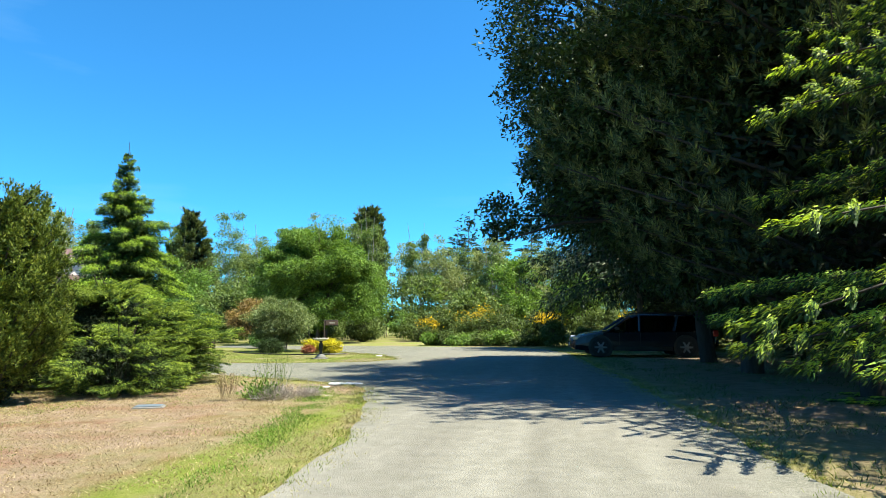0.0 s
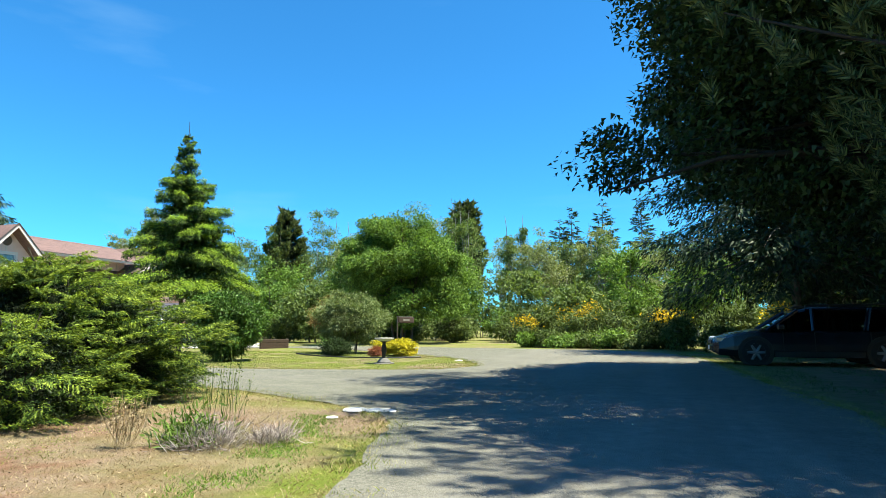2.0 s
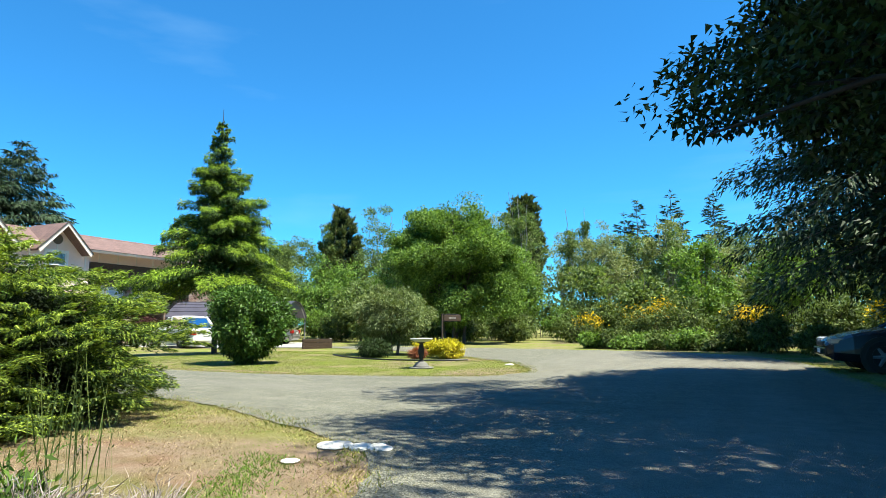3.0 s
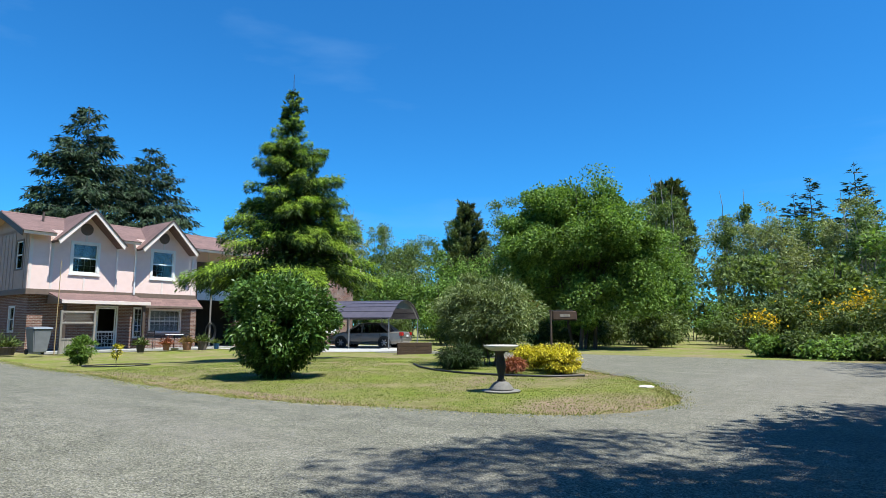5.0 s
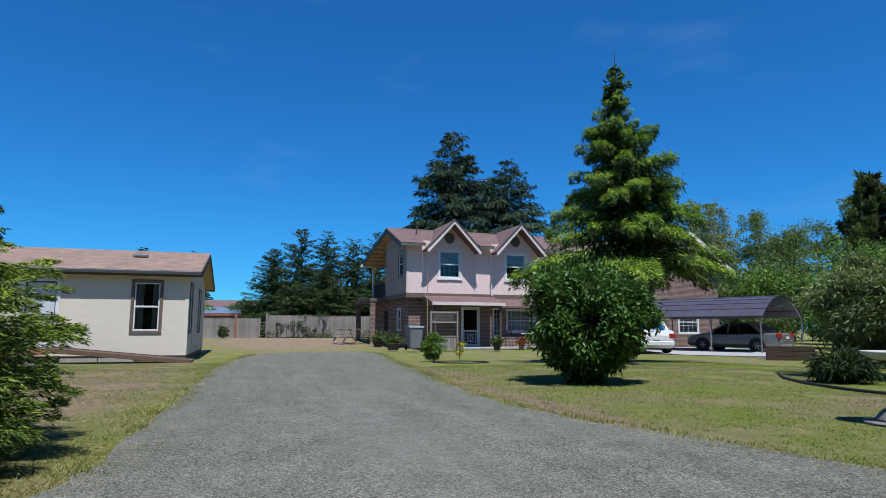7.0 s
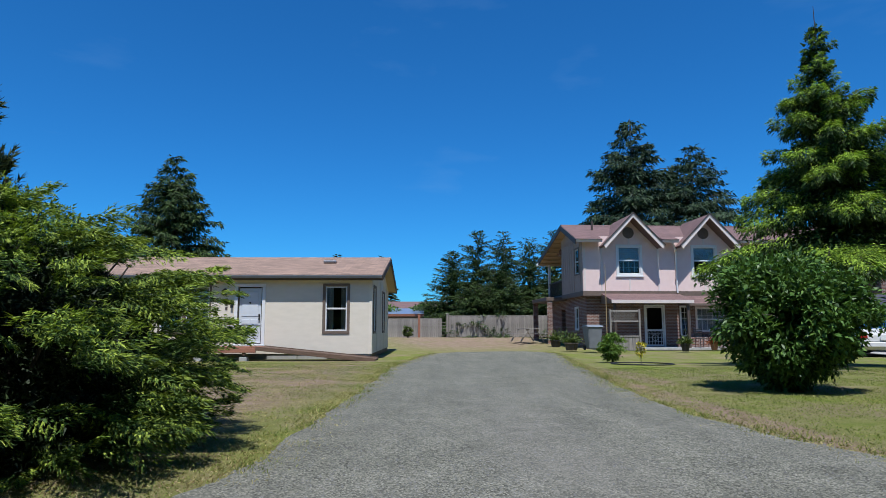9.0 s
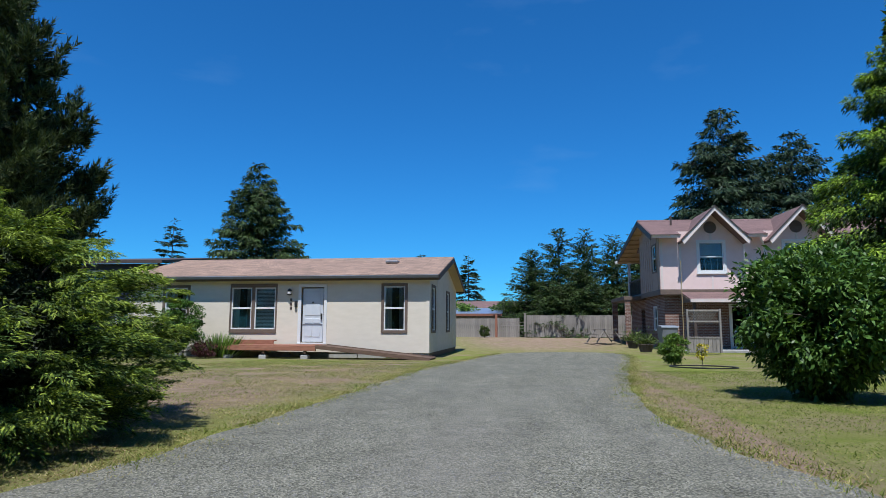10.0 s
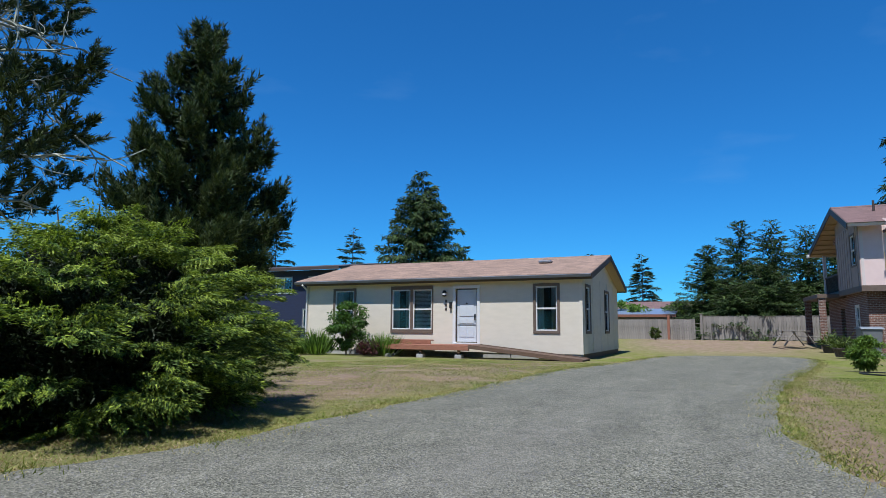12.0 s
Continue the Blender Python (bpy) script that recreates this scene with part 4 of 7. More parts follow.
def rough_outline(points, step=0.12, jit=0.11, seed=3):
    """The outline, broken finely and pushed in and out by two sizes of unevenness."""
    out = []
    for (ax, ay), (bx, by) in zip(points, points[1:] + points[:1]):
        ln = math.hypot(bx - ax, by - ay)
        n = max(1, int(ln / step))
        for i in range(n):
            x, y = ax + (bx - ax) * i / n, ay + (by - ay) * i / n
            o = jit * (noise.noise(Vector((x * 0.9, y * 0.9, seed))) + 0.45 * noise.noise(Vector((x * 3.7, y * 3.7, seed + 5))))
            out.append((x - (by - ay) / ln * o, y + (bx - ax) / ln * o))
    return out


def smooth_loop(points, times=2):
    for _ in range(times):
        nxt = []
        for (ax, ay), (bx, by) in zip(points, points[1:] + points[:1]):
            nxt += [(ax * 0.75 + bx * 0.25, ay * 0.75 + by * 0.25), (ax * 0.25 + bx * 0.75, ay * 0.25 + by * 0.75)]
        points = nxt
    return points


def sheet(points, lift=0.012):
    bm = bmesh.new()
    vs = [bm.verts.new((x, y, lift)) for x, y in points]
    es = [bm.edges.new((vs[i], vs[(i + 1) % len(vs)])) for i in range(len(vs))]
    bmesh.ops.triangle_fill(bm, use_beauty=True, edges=es)
    for f in bm.faces:
        if f.normal.z < 0:
            f.normal_flip()
    bmesh.ops.subdivide_edges(bm, edges=[e for e in bm.edges if e.calc_length() > 3], cuts=3, use_grid_fill=True)
    bmesh.ops.triangulate(bm, faces=bm.faces)
    for v in bm.verts:
        v.co.z = lift + ground_z(v.co.x, v.co.y)
    return bm


DRIVE_S = smooth_loop(DRIVE, 1)
road = part("road", sheet(rough_outline(DRIVE_S)), GRAVEL, None)
tagged(road, "grey gravel drive with dusty tan wheel ways", "road", "", "structure")
pad = part("pavement", sheet(rough_outline([(-19.4, 38.4), (-22.5, 41.6), (-26, 47), (-33, 44), (-33, 36.5), (-26, 36)], 0.5, 0.03), 0.03), CONCRETE, None)
tagged(pad, "pale concrete pad before the carport", "pavement", "", "structure")


# ---- mobile home ----
def mobile_home():
    L, D, HW = 11.62, 8.0, 2.78
    m = thing("house", pose(-24.09, 5.95, 0.0, 0, 0, 90), "low cream mobile home with brown trim and shingle roof", "house")
    z0 = 0.0
    ws = [(1.45, 2.35, 0.80, 2.36), (4.13, 4.93, 0.82, 2.36), (5.05, 5.86, 0.82, 2.36), (9.97, 10.74, 0.80, 2.38)]
    door = (6.86, 7.72, 0.34, 2.36)
    part("wall", wall_bm(0, L, z0, HW, 0, 0.14, ws + [door]), SIDING, m)
    ends = [(0.62, 1.38, 0.80, 2.38), (4.55, 5.45, 0.80, 2.38)]
    for xa, xb, hs in ((L - 0.14, L, ends), (0, 0.14, [])):
        part("wall", wall_bm(0.14, D, z0, HW, xa, xb, hs, "y"), SIDING, m)
        part("gable_wall", prism([(0.0, HW), (D, HW), (D / 2, HW + 1.0)], xa, xb, "x"), SIDING, m)
    part("wall", box(0.14, L - 0.14, D - 0.14, D, z0, HW), SIDING, m)
    part("ceiling", box(0.14, L - 0.14, 0.14, D - 0.14, HW - 0.08, HW), INSIDE, m)
    part("floor", box(0.14, L - 0.14, 0.14, D - 0.14, z0 - 0.1, z0), INSIDE, m)
    part("partition", box(0.14, L - 0.14, 3.0, 3.1, z0, HW - 0.08), INSIDE, m)
    for a, b in ((0, 3.2), (3.2, 6.4), (6.4, 9.0), (9.0, L)):
        part("skirting", box(a + 0.02, b - 0.01, 0.03, 0.10, -0.30, z0), CONCRETE, m)
    part("skirting", box(L - 0.10, L - 0.03, 0.11, D, -0.30, z0), DARK_TRIM, m, "dark painted skirting")
    vent = part("foundation_vent", box(10.05, 10.55, 0.005, 0.028, -0.16, -0.02), BLACK, m)
    bm = bmesh.new()
    for i in range(3):
        a = 10.08 + i * 0.15
        rod(bm, (a, 0.0, -0.15), (a + 0.14, 0.0, -0.03), 0.012, sides=4)
        rod(bm, (a + 0.14, 0.0, -0.15), (a, 0.0, -0.03), 0.012, sides=4)
    part("lattice", bm, CONCRETE, vent)
    for k, (x0, x1, a, b) in enumerate(ws):
        window(m, x0, x1, a, b, 0.0, BROWN_TRIM, 0.10 if k not in (1, 2) else 0.058, hang="blind" if k == 2 else "curtain")
    part("trim_board", box(4.13 - 0.058, 5.86 + 0.058, -0.034, 0.0, 0.68, 0.762, 0.006), BROWN_TRIM, m)
    part("trim_board", box(4.13 - 0.058, 5.86 + 0.058, -0.034, 0.0, 2.418, 2.50, 0.006), BROWN_TRIM, m)
    for a, b, c, d in ends:
        window(m, a, b, c, d, L, BROWN_TRIM, 0.10, side="+x")
    # corner boards
    part("trim_board", box(L - 0.10, L + 0.016, -0.018, 0.0, z0, HW), SIDING, m)
    part("trim_board", box(-0.016, 0.10, -0.018, 0.0, z0, HW), SIDING, m)
    for a in (1.9, 3.5, 5.1, 6.7):
        part("seam", box(L, L + 0.012, a, a + 0.05, z0, HW), SIDING, m)
    # front door
    d = part("door", box(6.90, 7.68, 0.05, 0.095, 0.37, 2.32, 0.006), GREY_BLUE_DOOR, m, "white panelled front door")
    for za, zb, xs in ((0.55, 0.95, 2), (1.05, 1.22, 2), (1.32, 2.2, 1)):
        for i in range(xs):
            w = 0.62 / xs
            x0 = 6.98 + i * w
            part("panel", box(x0 + 0.02, x0 + w - 0.02, 0.036, 0.052, za, zb, 0.008), GREY_BLUE_DOOR, d)
    for a, b, c, e in ((6.74, 6.86, 0.30, 2.36), (7.72, 7.84, 0.30, 2.36), (6.74, 7.84, 2.36, 2.48)):
        part("door_frame", box(a, b, -0.03, 0.06, c, e, 0.006), WHITE, m)
    part("sill", box(6.74, 7.84, -0.06, 0.10, 0.285, 0.335, 0.006), WHITE, m)
    part("handle", box(7.60, 7.65, -0.005, 0.05, 1.18, 1.40, 0.008), BLACK, d)
    part("knocker", lathe([(0.005, -0.02), (0.035, -0.01), (0.035, 0.01), (0.005, 0.02)], 10), BLACK, d).matrix_local = pose(7.29, 0.03, 1.80, 90)
    part("kick_strip", box(6.92, 7.66, 0.038, 0.051, 0.98, 1.02), BIN_GREY, d)
    lamp = part("wall_lamp", lathe([(0.02, 0.0), (0.075, 0.02), (0.085, 0.16), (0.06, 0.22), (0.02, 0.25)], 12), BLACK, m, "black porch lamp")
    lamp.matrix_local = pose(6.42, -0.085, 2.06)
    part("lens", lathe([(0.05, 0.0), (0.087, 0.02), (0.087, 0.10), (0.05, 0.12)], 12), WHITE, lamp).matrix_local = pose(0, 0, 0.04)
    for i in range(3):
        part("number_bar", box(6.42, 6.50, -0.012, 0.0, 1.84 - i * 0.15, 1.95 - i * 0.15), DARK_TRIM, m)
    part("mailbox", box(6.62, 6.71, -0.09, 0.0, 1.62, 1.86, 0.01), BLACK, m)
    # roof: two slopes of real thickness, in their own sloping coordinates
    oh, og, pitch = 0.28, 0.38, math.atan2(1.0, 4.0)
    ln = (D / 2 + oh) / math.cos(pitch)
    ridge_z = HW + 1.0
    for sgn in (1, -1):
        r = part("roof", box(-og, L + og, 0, ln, -0.09, 0.05, 0.01), ROOF_TAN, m, "brown asphalt shingles")
        r.matrix_local = (pose(0, D / 2, ridge_z + 0.03) @ (pose(0, 0, 0, 0, 0, 0) if sgn < 0 else pose(L, 0, 0, 0, 0, 180)) @ pose(0, 0, 0, -math.degrees(pitch)))
        bm = box(-og - 0.025, L + og + 0.025, ln - 0.005, ln + 0.03, -0.16, 0.03, 0.006)
        part("fascia", bm, DARK_TRIM, r)
        part("gutter", prism([(ln + 0.03, 0.035), (ln + 0.13, 0.035), (ln + 0.12, -0.06), (ln + 0.03, -0.07)], -og, L + og, "x"), BIN_GREY, r)
        for xa in (-og - 0.03, L + og):
            part("rake_board", box(xa, xa + 0.03, 0.0, ln, -0.17, 0.035, 0.006), DARK_TRIM, r)
        part("soffit", box(-og, L + og, 0.02, ln - 0.01, -0.115, -0.092), SOFFIT, r)
    part("ridge_cap", prism([(D / 2 - 0.15, ridge_z + 0.045), (D / 2, ridge_z + 0.105), (D / 2 + 0.15, ridge_z + 0.045)], -og, L + og, "x"), ROOF_TAN, m)
    v = part("roof_vent", box(9.45, 9.95, 2.3, 2.7, HW + 0.70, HW + 0.80, 0.02), GREY_METAL, m)
    ds = bmesh.new()
    rod(ds, (0.05, -0.42, 2.62), (0.05, -0.07, 2.42), 0.035)
    rod(ds, (0.05, -0.07, 2.42), (0.05, -0.07, -0.15), 0.035)
    part("downspout", ds, WHITE, m)
    return m


mobile_home()


def deck():
    d = thing("porch_deck", pose(-24.09, 5.95, 0, 0, 0, 90), "low red-stained wooden porch deck with a long ramp", "deck")
    for i in range(9):
        y = -0.12 - i * 0.145
        part("plank", box(4.3, 7.95, y - 0.135, y, 0.24, 0.28, 0.006), RED_WOOD, d)
    part("rim_board", box(4.3, 7.95, -1.46, -1.425, 0.10, 0.24, 0.006), RED_WOOD, d)
    part("rim_board", box(4.28, 4.3, -1.42, -0.12, 0.10, 0.24), RED_WOOD, d)
    part("bench_board", box(4.3, 6.0, -0.35, -0.10, 0.40, 0.44, 0.008), RED_WOOD, d)
    part("bench_board", box(4.3, 6.0, -0.39, -0.35, 0.28, 0.44, 0.008), RED_WOOD, d)
    for i in range(8):
        y = -0.25 - i * 0.15
        bm = box(7.96, 11.9, y - 0.14, y, -0.02, 0.02, 0.005)
        for v in bm.verts:
            v.co.z += 0.26 - 0.40 * (v.co.x - 7.96) / 3.94
        part("plank", bm, RAMP_WOOD, d)
    for y in (-0.25, -1.47):
        bm = box(7.96, 11.9, y - 0.04, y, -0.09, 0.045, 0.005)
        for v in bm.verts:
            v.co.z += 0.26 - 0.40 * (v.co.x - 7.96) / 3.94
        part("ramp_kerb", bm, RAMP_WOOD, d)
    for x in (4.6, 5.9, 7.4):
        part("pier_block", box(x, x + 0.26, -1.40, -1.14, -0.22, -0.05, 0.02), CONCRETE, d)
    for x in (4.68, 5.98, 7.48):
        part("post", box(x, x + 0.09, -1.32, -1.23, -0.05, 0.24), RAMP_WOOD, d)
    part("joist", box(4.35, 7.9, -1.30, -1.22, 0.09, 0.24), RAMP_WOOD, d)
    return d


deck()


# ---- two-storey house ----
def big_house():
    h = thing("house", pose(-33.30, 27.40, -0.12, 0, 0, 92.7), "two-storey peach and brick house with twin front gables", "house")
    W, D, Z1, ZE = 8.4, 8.2, 2.80, 5.62
    up_w = [(1.86, 3.00, 3.77, 5.17), (5.82, 6.98, 3.77, 5.17)]
    part("upper_wall", wall_bm(0, W, Z1, ZE + 0.1, 0, 0.16, up_w), PEACH, h)
    side_w = [(0.7, 1.45, 3.85, 5.15)]
    part("upper_wall", wall_bm(0.16, 4.26, Z1, ZE + 0.1, 0, 0.16, side_w, "y"), SIDE_TAN_SHADE, h, "tan board-and-batten side wall, coloured darker for its shade")
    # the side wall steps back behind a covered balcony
    part("upper_wall", box(0.16, 1.5, 4.10, 4.26, Z1, 5.70), SIDE_TAN_SHADE, h)
    part("upper_wall", wall_bm(4.26, D - 0.16, Z1, 4.98, 1.34, 1.5, [(5.0, 6.6, Z1 + 0.1, 4.85)], "y"), SIDE_TAN_SHADE, h)
    part("upper_wall", wall_bm(0.16, D, Z1, 4.9, W - 0.16, W, [], "y"), PEACH, h)
    part("upper_wall", box(1.5, W - 0.16, D - 0.16, D, Z1, 4.9), PEACH, h)
    part("balcony_post", box(0.02, 0.16, D - 0.55, D - 0.41, Z1, 5.0, 0.008), PEACH_TRIM, h)
    part("balcony_post", box(0.02, 0.12, 4.27, 4.37, Z1, 5.5, 0.008), PEACH_TRIM, h)
    part("balcony_rail", box(0.05, 0.10, 4.37, D - 0.55, 3.72, 3.80, 0.006), DARK_TRIM, h)
    for i in range(16):
        y = 4.45 + i * 0.2
        part("baluster", box(0.06, 0.09, y, y + 0.03, Z1, 3.72), DARK_TRIM, h)
    part("upper_floor", box(0.02, W - 0.02, 0.02, D - 0.02, Z1 - 0.02, Z1 + 0.14), INSIDE, h)
    part("ceiling", box(0.16, W - 0.16, 0.16, 4.1, ZE, ZE + 0.08), INSIDE, h)
    part("partition", box(0.16, W - 0.16, 3.2, 3.3, Z1 + 0.14, ZE), INSIDE, h)
    # lower brick storey, set back under the upper one
    lo_w = [(6.05, 7.75, 0.88, 2.05), (5.20, 5.64, 0.62, 2.12)]
    lo_d = (3.33, 4.27, 0.06, 2.13)
    part("brick_wall", wall_bm(0.25, W, -0.1, Z1, 0.40, 0.62, lo_w + [lo_d]), BRICK, h)
    part("brick_wall", wall_bm(0.62, D, -0.1, Z1, 0.25, 0.47, [(1.9, 2.5, 0.95, 2.1), (4.6, 5.5, 0.0, 2.1)], "y"), BRICK, h)
    part("brick_wall", box(0.25, W, D - 0.2, D, -0.1, Z1), BRICK, h)
    part("floor", box(0.3, W, 0.62, D - 0.2, -0.1, 0.02), INSIDE, h)
    part("partition", box(0.47, W, 3.6, 3.7, 0.02, Z1 - 0.02), INSIDE, h)
    part("band_board", box(-0.03, W + 0.03, -0.03, 0.03, Z1 - 0.16, Z1 + 0.10, 0.01), BROWN_TRIM, h)
    part("band_board", box(-0.03, 0.03, 0.03, D, Z1 - 0.16, Z1 + 0.10, 0.01), BROWN_TRIM, h)
    part("soffit", box(0.0, W, 0.0, 0.42, Z1 - 0.14, Z1 - 0.10), BROWN_TRIM, h)
    for x in (0.03, 0.92, 3.90, 8.08):
        part("batten", box(x, x + 0.11, -0.022, 0.0, Z1 + 0.10, ZE - 0.25, 0.004), PEACH_TRIM, h)
    for x in (2.39, 6.36):
        part("batten", box(x, x + 0.09, -0.02, 0.0, Z1 + 0.10, 3.55, 0.004), PEACH_TRIM, h)
        part("batten", box(x, x + 0.09, -0.024, -0.004, 5.30, 5.62, 0.004), PEACH_TRIM, h)
    for y in (0.02, 0.42, 1.62, 2.05, 2.48, 2.92, 3.36, 3.80, 4.17):
        part("batten", box(-0.022, 0.0, y, y + 0.06, Z1 + 0.10, ZE - 0.05, 0.004), SIDE_TAN_SHADE, h)
    for x0, x1, a, b in up_w:
        window(h, x0, x1, a, b, 0.0, WHITE, 0.12, hang="half_blind")
        part("window_sill", box(x0 - 0.16, x1 + 0.16, -0.07, -0.031, a - 0.15, a - 0.09, 0.006), WHITE, h)
    window(h, 0.7, 1.45, 3.85, 5.15, 0.0, BROWN_TRIM, 0.08, side="-x", hang="")
    window(h, 6.05, 7.75, 0.88, 2.05, 0.40, PEACH_TRIM, 0.08, bars=(5, 2), hang="blind", rail=True, label="wide white grid window with blinds")
    window(h, 5.20, 5.64, 0.62, 2.12, 0.40, WHITE, 0.06, bars=(1, 4), hang="", rail=False)
    window(h, 1.9, 2.5, 0.95, 2.1, 0.25, WHITE, 0.06, side="-x", hang="curtain")
    # front door: open dark doorway behind a white screen door
    for a, b, c, e in ((3.25, 3.33, 0.05, 2.13), (4.27, 4.35, 0.05, 2.13), (3.25, 4.35, 2.13, 2.22)):
        part("door_frame", box(a, b, 0.36, 0.44, c, e, 0.006), WHITE, h)
    sd = part("screen_door", wall_bm(3.34, 4.26, 0.08, 2.12, 0.40, 0.43, [(3.40, 4.20, 0.18, 0.86), (3.40, 4.20, 0.95, 2.05)]), WHITE, h, "white screen door with scrollwork below")
    bm = bmesh.new()
    for i in range(5):
        rod(bm, (3.40 + 0.16 * (i + 0.5), 0.415, 0.18), (3.40 + 0.16 * (i + 0.5), 0.415, 0.86), 0.012, sides=5)
    for i in range(3):
        rod(bm, (3.40, 0.415, 0.32 + 0.2 * i), (4.20, 0.415, 0.32 + 0.2 * i), 0.012, sides=5)
    for k in range(12):
        p, q = 2 * math.pi * k / 12, 2 * math.pi * (k + 1) / 12
        rod(bm, (3.80 + 0.15 * math.cos(p), 0.412, 0.52 + 0.15 * math.sin(p)), (3.80 + 0.15 * math.cos(q), 0.412, 0.52 + 0.15 * math.sin(q)), 0.014, sides=5)
    part("scrollwork", bm, WHITE, sd)
    # main roof
    rz, ry, oh, back = 6.62, 2.4, 0.60, 8.65
    pf = math.atan2(rz - 5.68, ry)
    pb = math.atan2(rz - 5.18, back - ry)
    lf = (ry + oh) / math.cos(pf)
    lw = (ry - 0.02) / math.cos(pf)
    EAVES = ((-0.48, 0.86), (3.98, 4.84), (7.96, 15.9))
    rf = part("roof", box(-0.55, 15.83, 0, lw, -0.10, 0.05, 0.01), ROOF_RED, h, "weathered red-brown shingles")
    rf.matrix_local = pose(0, ry, rz) @ pose(15.35, 0, 0, 0, 0, 180) @ pose(0, 0, 0, -math.degrees(pf))
    lb = (back - ry) / math.cos(pb)
    rb = part("roof", box(-0.48, 15.9, 0, lb, -0.10, 0.05, 0.01), ROOF_RED, h)
    rb.matrix_local = pose(0, ry, rz) @ pose(0, 0, 0, -math.degrees(pb))
    for a, b in EAVES:
        part("eave", box(15.35 - b, 15.35 - a, lw, lf, -0.02, 0.05, 0.006), ROOF_RED, rf)
        part("fascia", box(15.35 - b, 15.35 - a, lf, lf + 0.04, -0.11, 0.03, 0.006), PEACH_TRIM, rf)
        part("drip_edge", box(15.35 - b, 15.35 - a, lf, lf + 0.06, 0.032, 0.055), DARK_TRIM, rf)
    part("fascia", box(-0.48, 15.9, lb, lb + 0.04, -0.16, 0.03, 0.006), PEACH_TRIM, rb)
    part("rake_board", box(15.83, 15.87, 0, lf, -0.24, 0.04, 0.006), DARK_TRIM, rf)
    part("rake_board", box(-0.52, -0.48, 0, lb, -0.24, 0.04, 0.006), DARK_TRIM, rb)
    part("soffit", box(-0.5, 15.78, 0.1, lw - 0.01, -0.13, -0.105), SOFFIT, rf)
    part("soffit", box(-0.43, 15.85, 0.1, lb - 0.01, -0.13, -0.105), SOFFIT, rb)
    for i in range(7):
        y = 1.6 + i * 0.72
        part("rafter", box(-0.44, 1.4, y, y + 0.06, -0.20, -0.13), SOFFIT, rb)
    part("ridge_cap", prism([(ry - 0.16, rz + 0.0), (ry, rz + 0.09), (ry + 0.16, rz + 0.0)], -0.48, 15.9, "x"), ROOF_RED, h)
    part("gable_wall", prism([(0.0, ZE), (4.26, ZE), (4.26, 6.02), (ry, rz - 0.16), (0.0, 5.66)], 0.0, 0.14, "x"), SIDE_TAN_SHADE, h)
    gl = part("flood_light", box(-0.62, -0.48, back - 0.5, back - 0.2, 4.98, 5.14, 0.02), WHITE, h, "white flood light under the eave")
    # twin front gables
    for cx in (2.42, 6.40):
        hw, gz, ez, front = 1.55, 6.79, 5.17, -0.85
        g = part("front_gable", prism([(cx - 1.22, 5.2), (cx + 1.22, 5.2), (cx + 1.22, 5.36), (cx, gz - 0.16), (cx - 1.22, 5.36)], -0.004, 0.5, "y"), PEACH, h)
        rv = part("round_vent", lathe([(0.02, 0), (0.27, 0.005), (0.30, 0.03), (0.02, 0.035)], 20), BROWN_TRIM, g)
        rv.matrix_local = pose(cx, -0.005, 5.90, 90)
        for i in range(7):
            w2 = math.sqrt(max(0.0, 0.26 ** 2 - (0.075 * (i - 3)) ** 2))
            part("slat", box(cx - w2, cx + w2, -0.055, -0.036, 5.885 + 0.075 * (i - 3), 5.915 + 0.075 * (i - 3)), BROWN_TRIM, g)
        pt = math.atan2(gz - ez, hw)
        sl = hw / math.cos(pt)
        for sgn in (1, -1):
            m4 = pose(cx, 0, gz) @ Matrix.Diagonal((sgn, 1, 1, 1))
            bm = prism([(0, 0), (sl * math.cos(pt), -(gz - ez)), (sl * math.cos(pt) - 0.04, -(gz - ez) - 0.10), (0, -0.13)], front + 0.06, 2.3, "y")
            bm.transform(m4)
            bmesh.ops.recalc_face_normals(bm, faces=bm.faces)
            part("gable_roof", bm, ROOF_RED, g)
            bm = prism([(0, 0.02), (hw + 0.02, -(gz - ez) + 0.0), (hw - 0.08, -(gz - ez) - 0.19), (0, -0.21)], front, front + 0.055, "y")
            bm.transform(m4)
            bmesh.ops.recalc_face_normals(bm, faces=bm.faces)
            part("barge_board", bm, PEACH_TRIM, g, "pale pink barge board")
            bm = prism([(0, 0.05), (hw + 0.05, -(gz - ez) + 0.03), (hw + 0.05, -(gz - ez) - 0.035), (0, -0.015)], front - 0.04, front + 0.06, "y")
            bm.transform(m4)
            bmesh.ops.recalc_face_normals(bm, faces=bm.faces)
            part("drip_edge", bm, DARK_TRIM, g)
    # porch roof over the entrance and the bay window's small roof
    pr = part("porch_roof", prism([(0.05, Z1 - 0.02), (-1.55, 2.36), (-1.55, 2.30), (0.05, Z1 - 0.12)], 0.92, 4.98, "x"), ROOF_RED, h)
    part("fascia", box(0.90, 5.00, -1.60, -1.55, 2.21, 2.37, 0.008), PEACH_TRIM, pr)
    for x in (0.92, 4.98):
        part("cheek_board", prism([(0.0, Z1 - 0.1), (-1.55, 2.30), (-1.55, 2.22), (0.0, 2.22)], x - 0.02, x + 0.02, "x"), BROWN_TRIM, pr)
    part("soffit", box(0.95, 4.95, -1.54, 0.38, 2.26, 2.29), BROWN_TRIM, pr)
    br = part("bay_roof", prism([(0.05, Z1 - 0.08), (-0.55, 2.25), (-0.55, 2.17), (0.40, 2.17)], 5.08, 8.5, "x"), ROOF_RED, h)
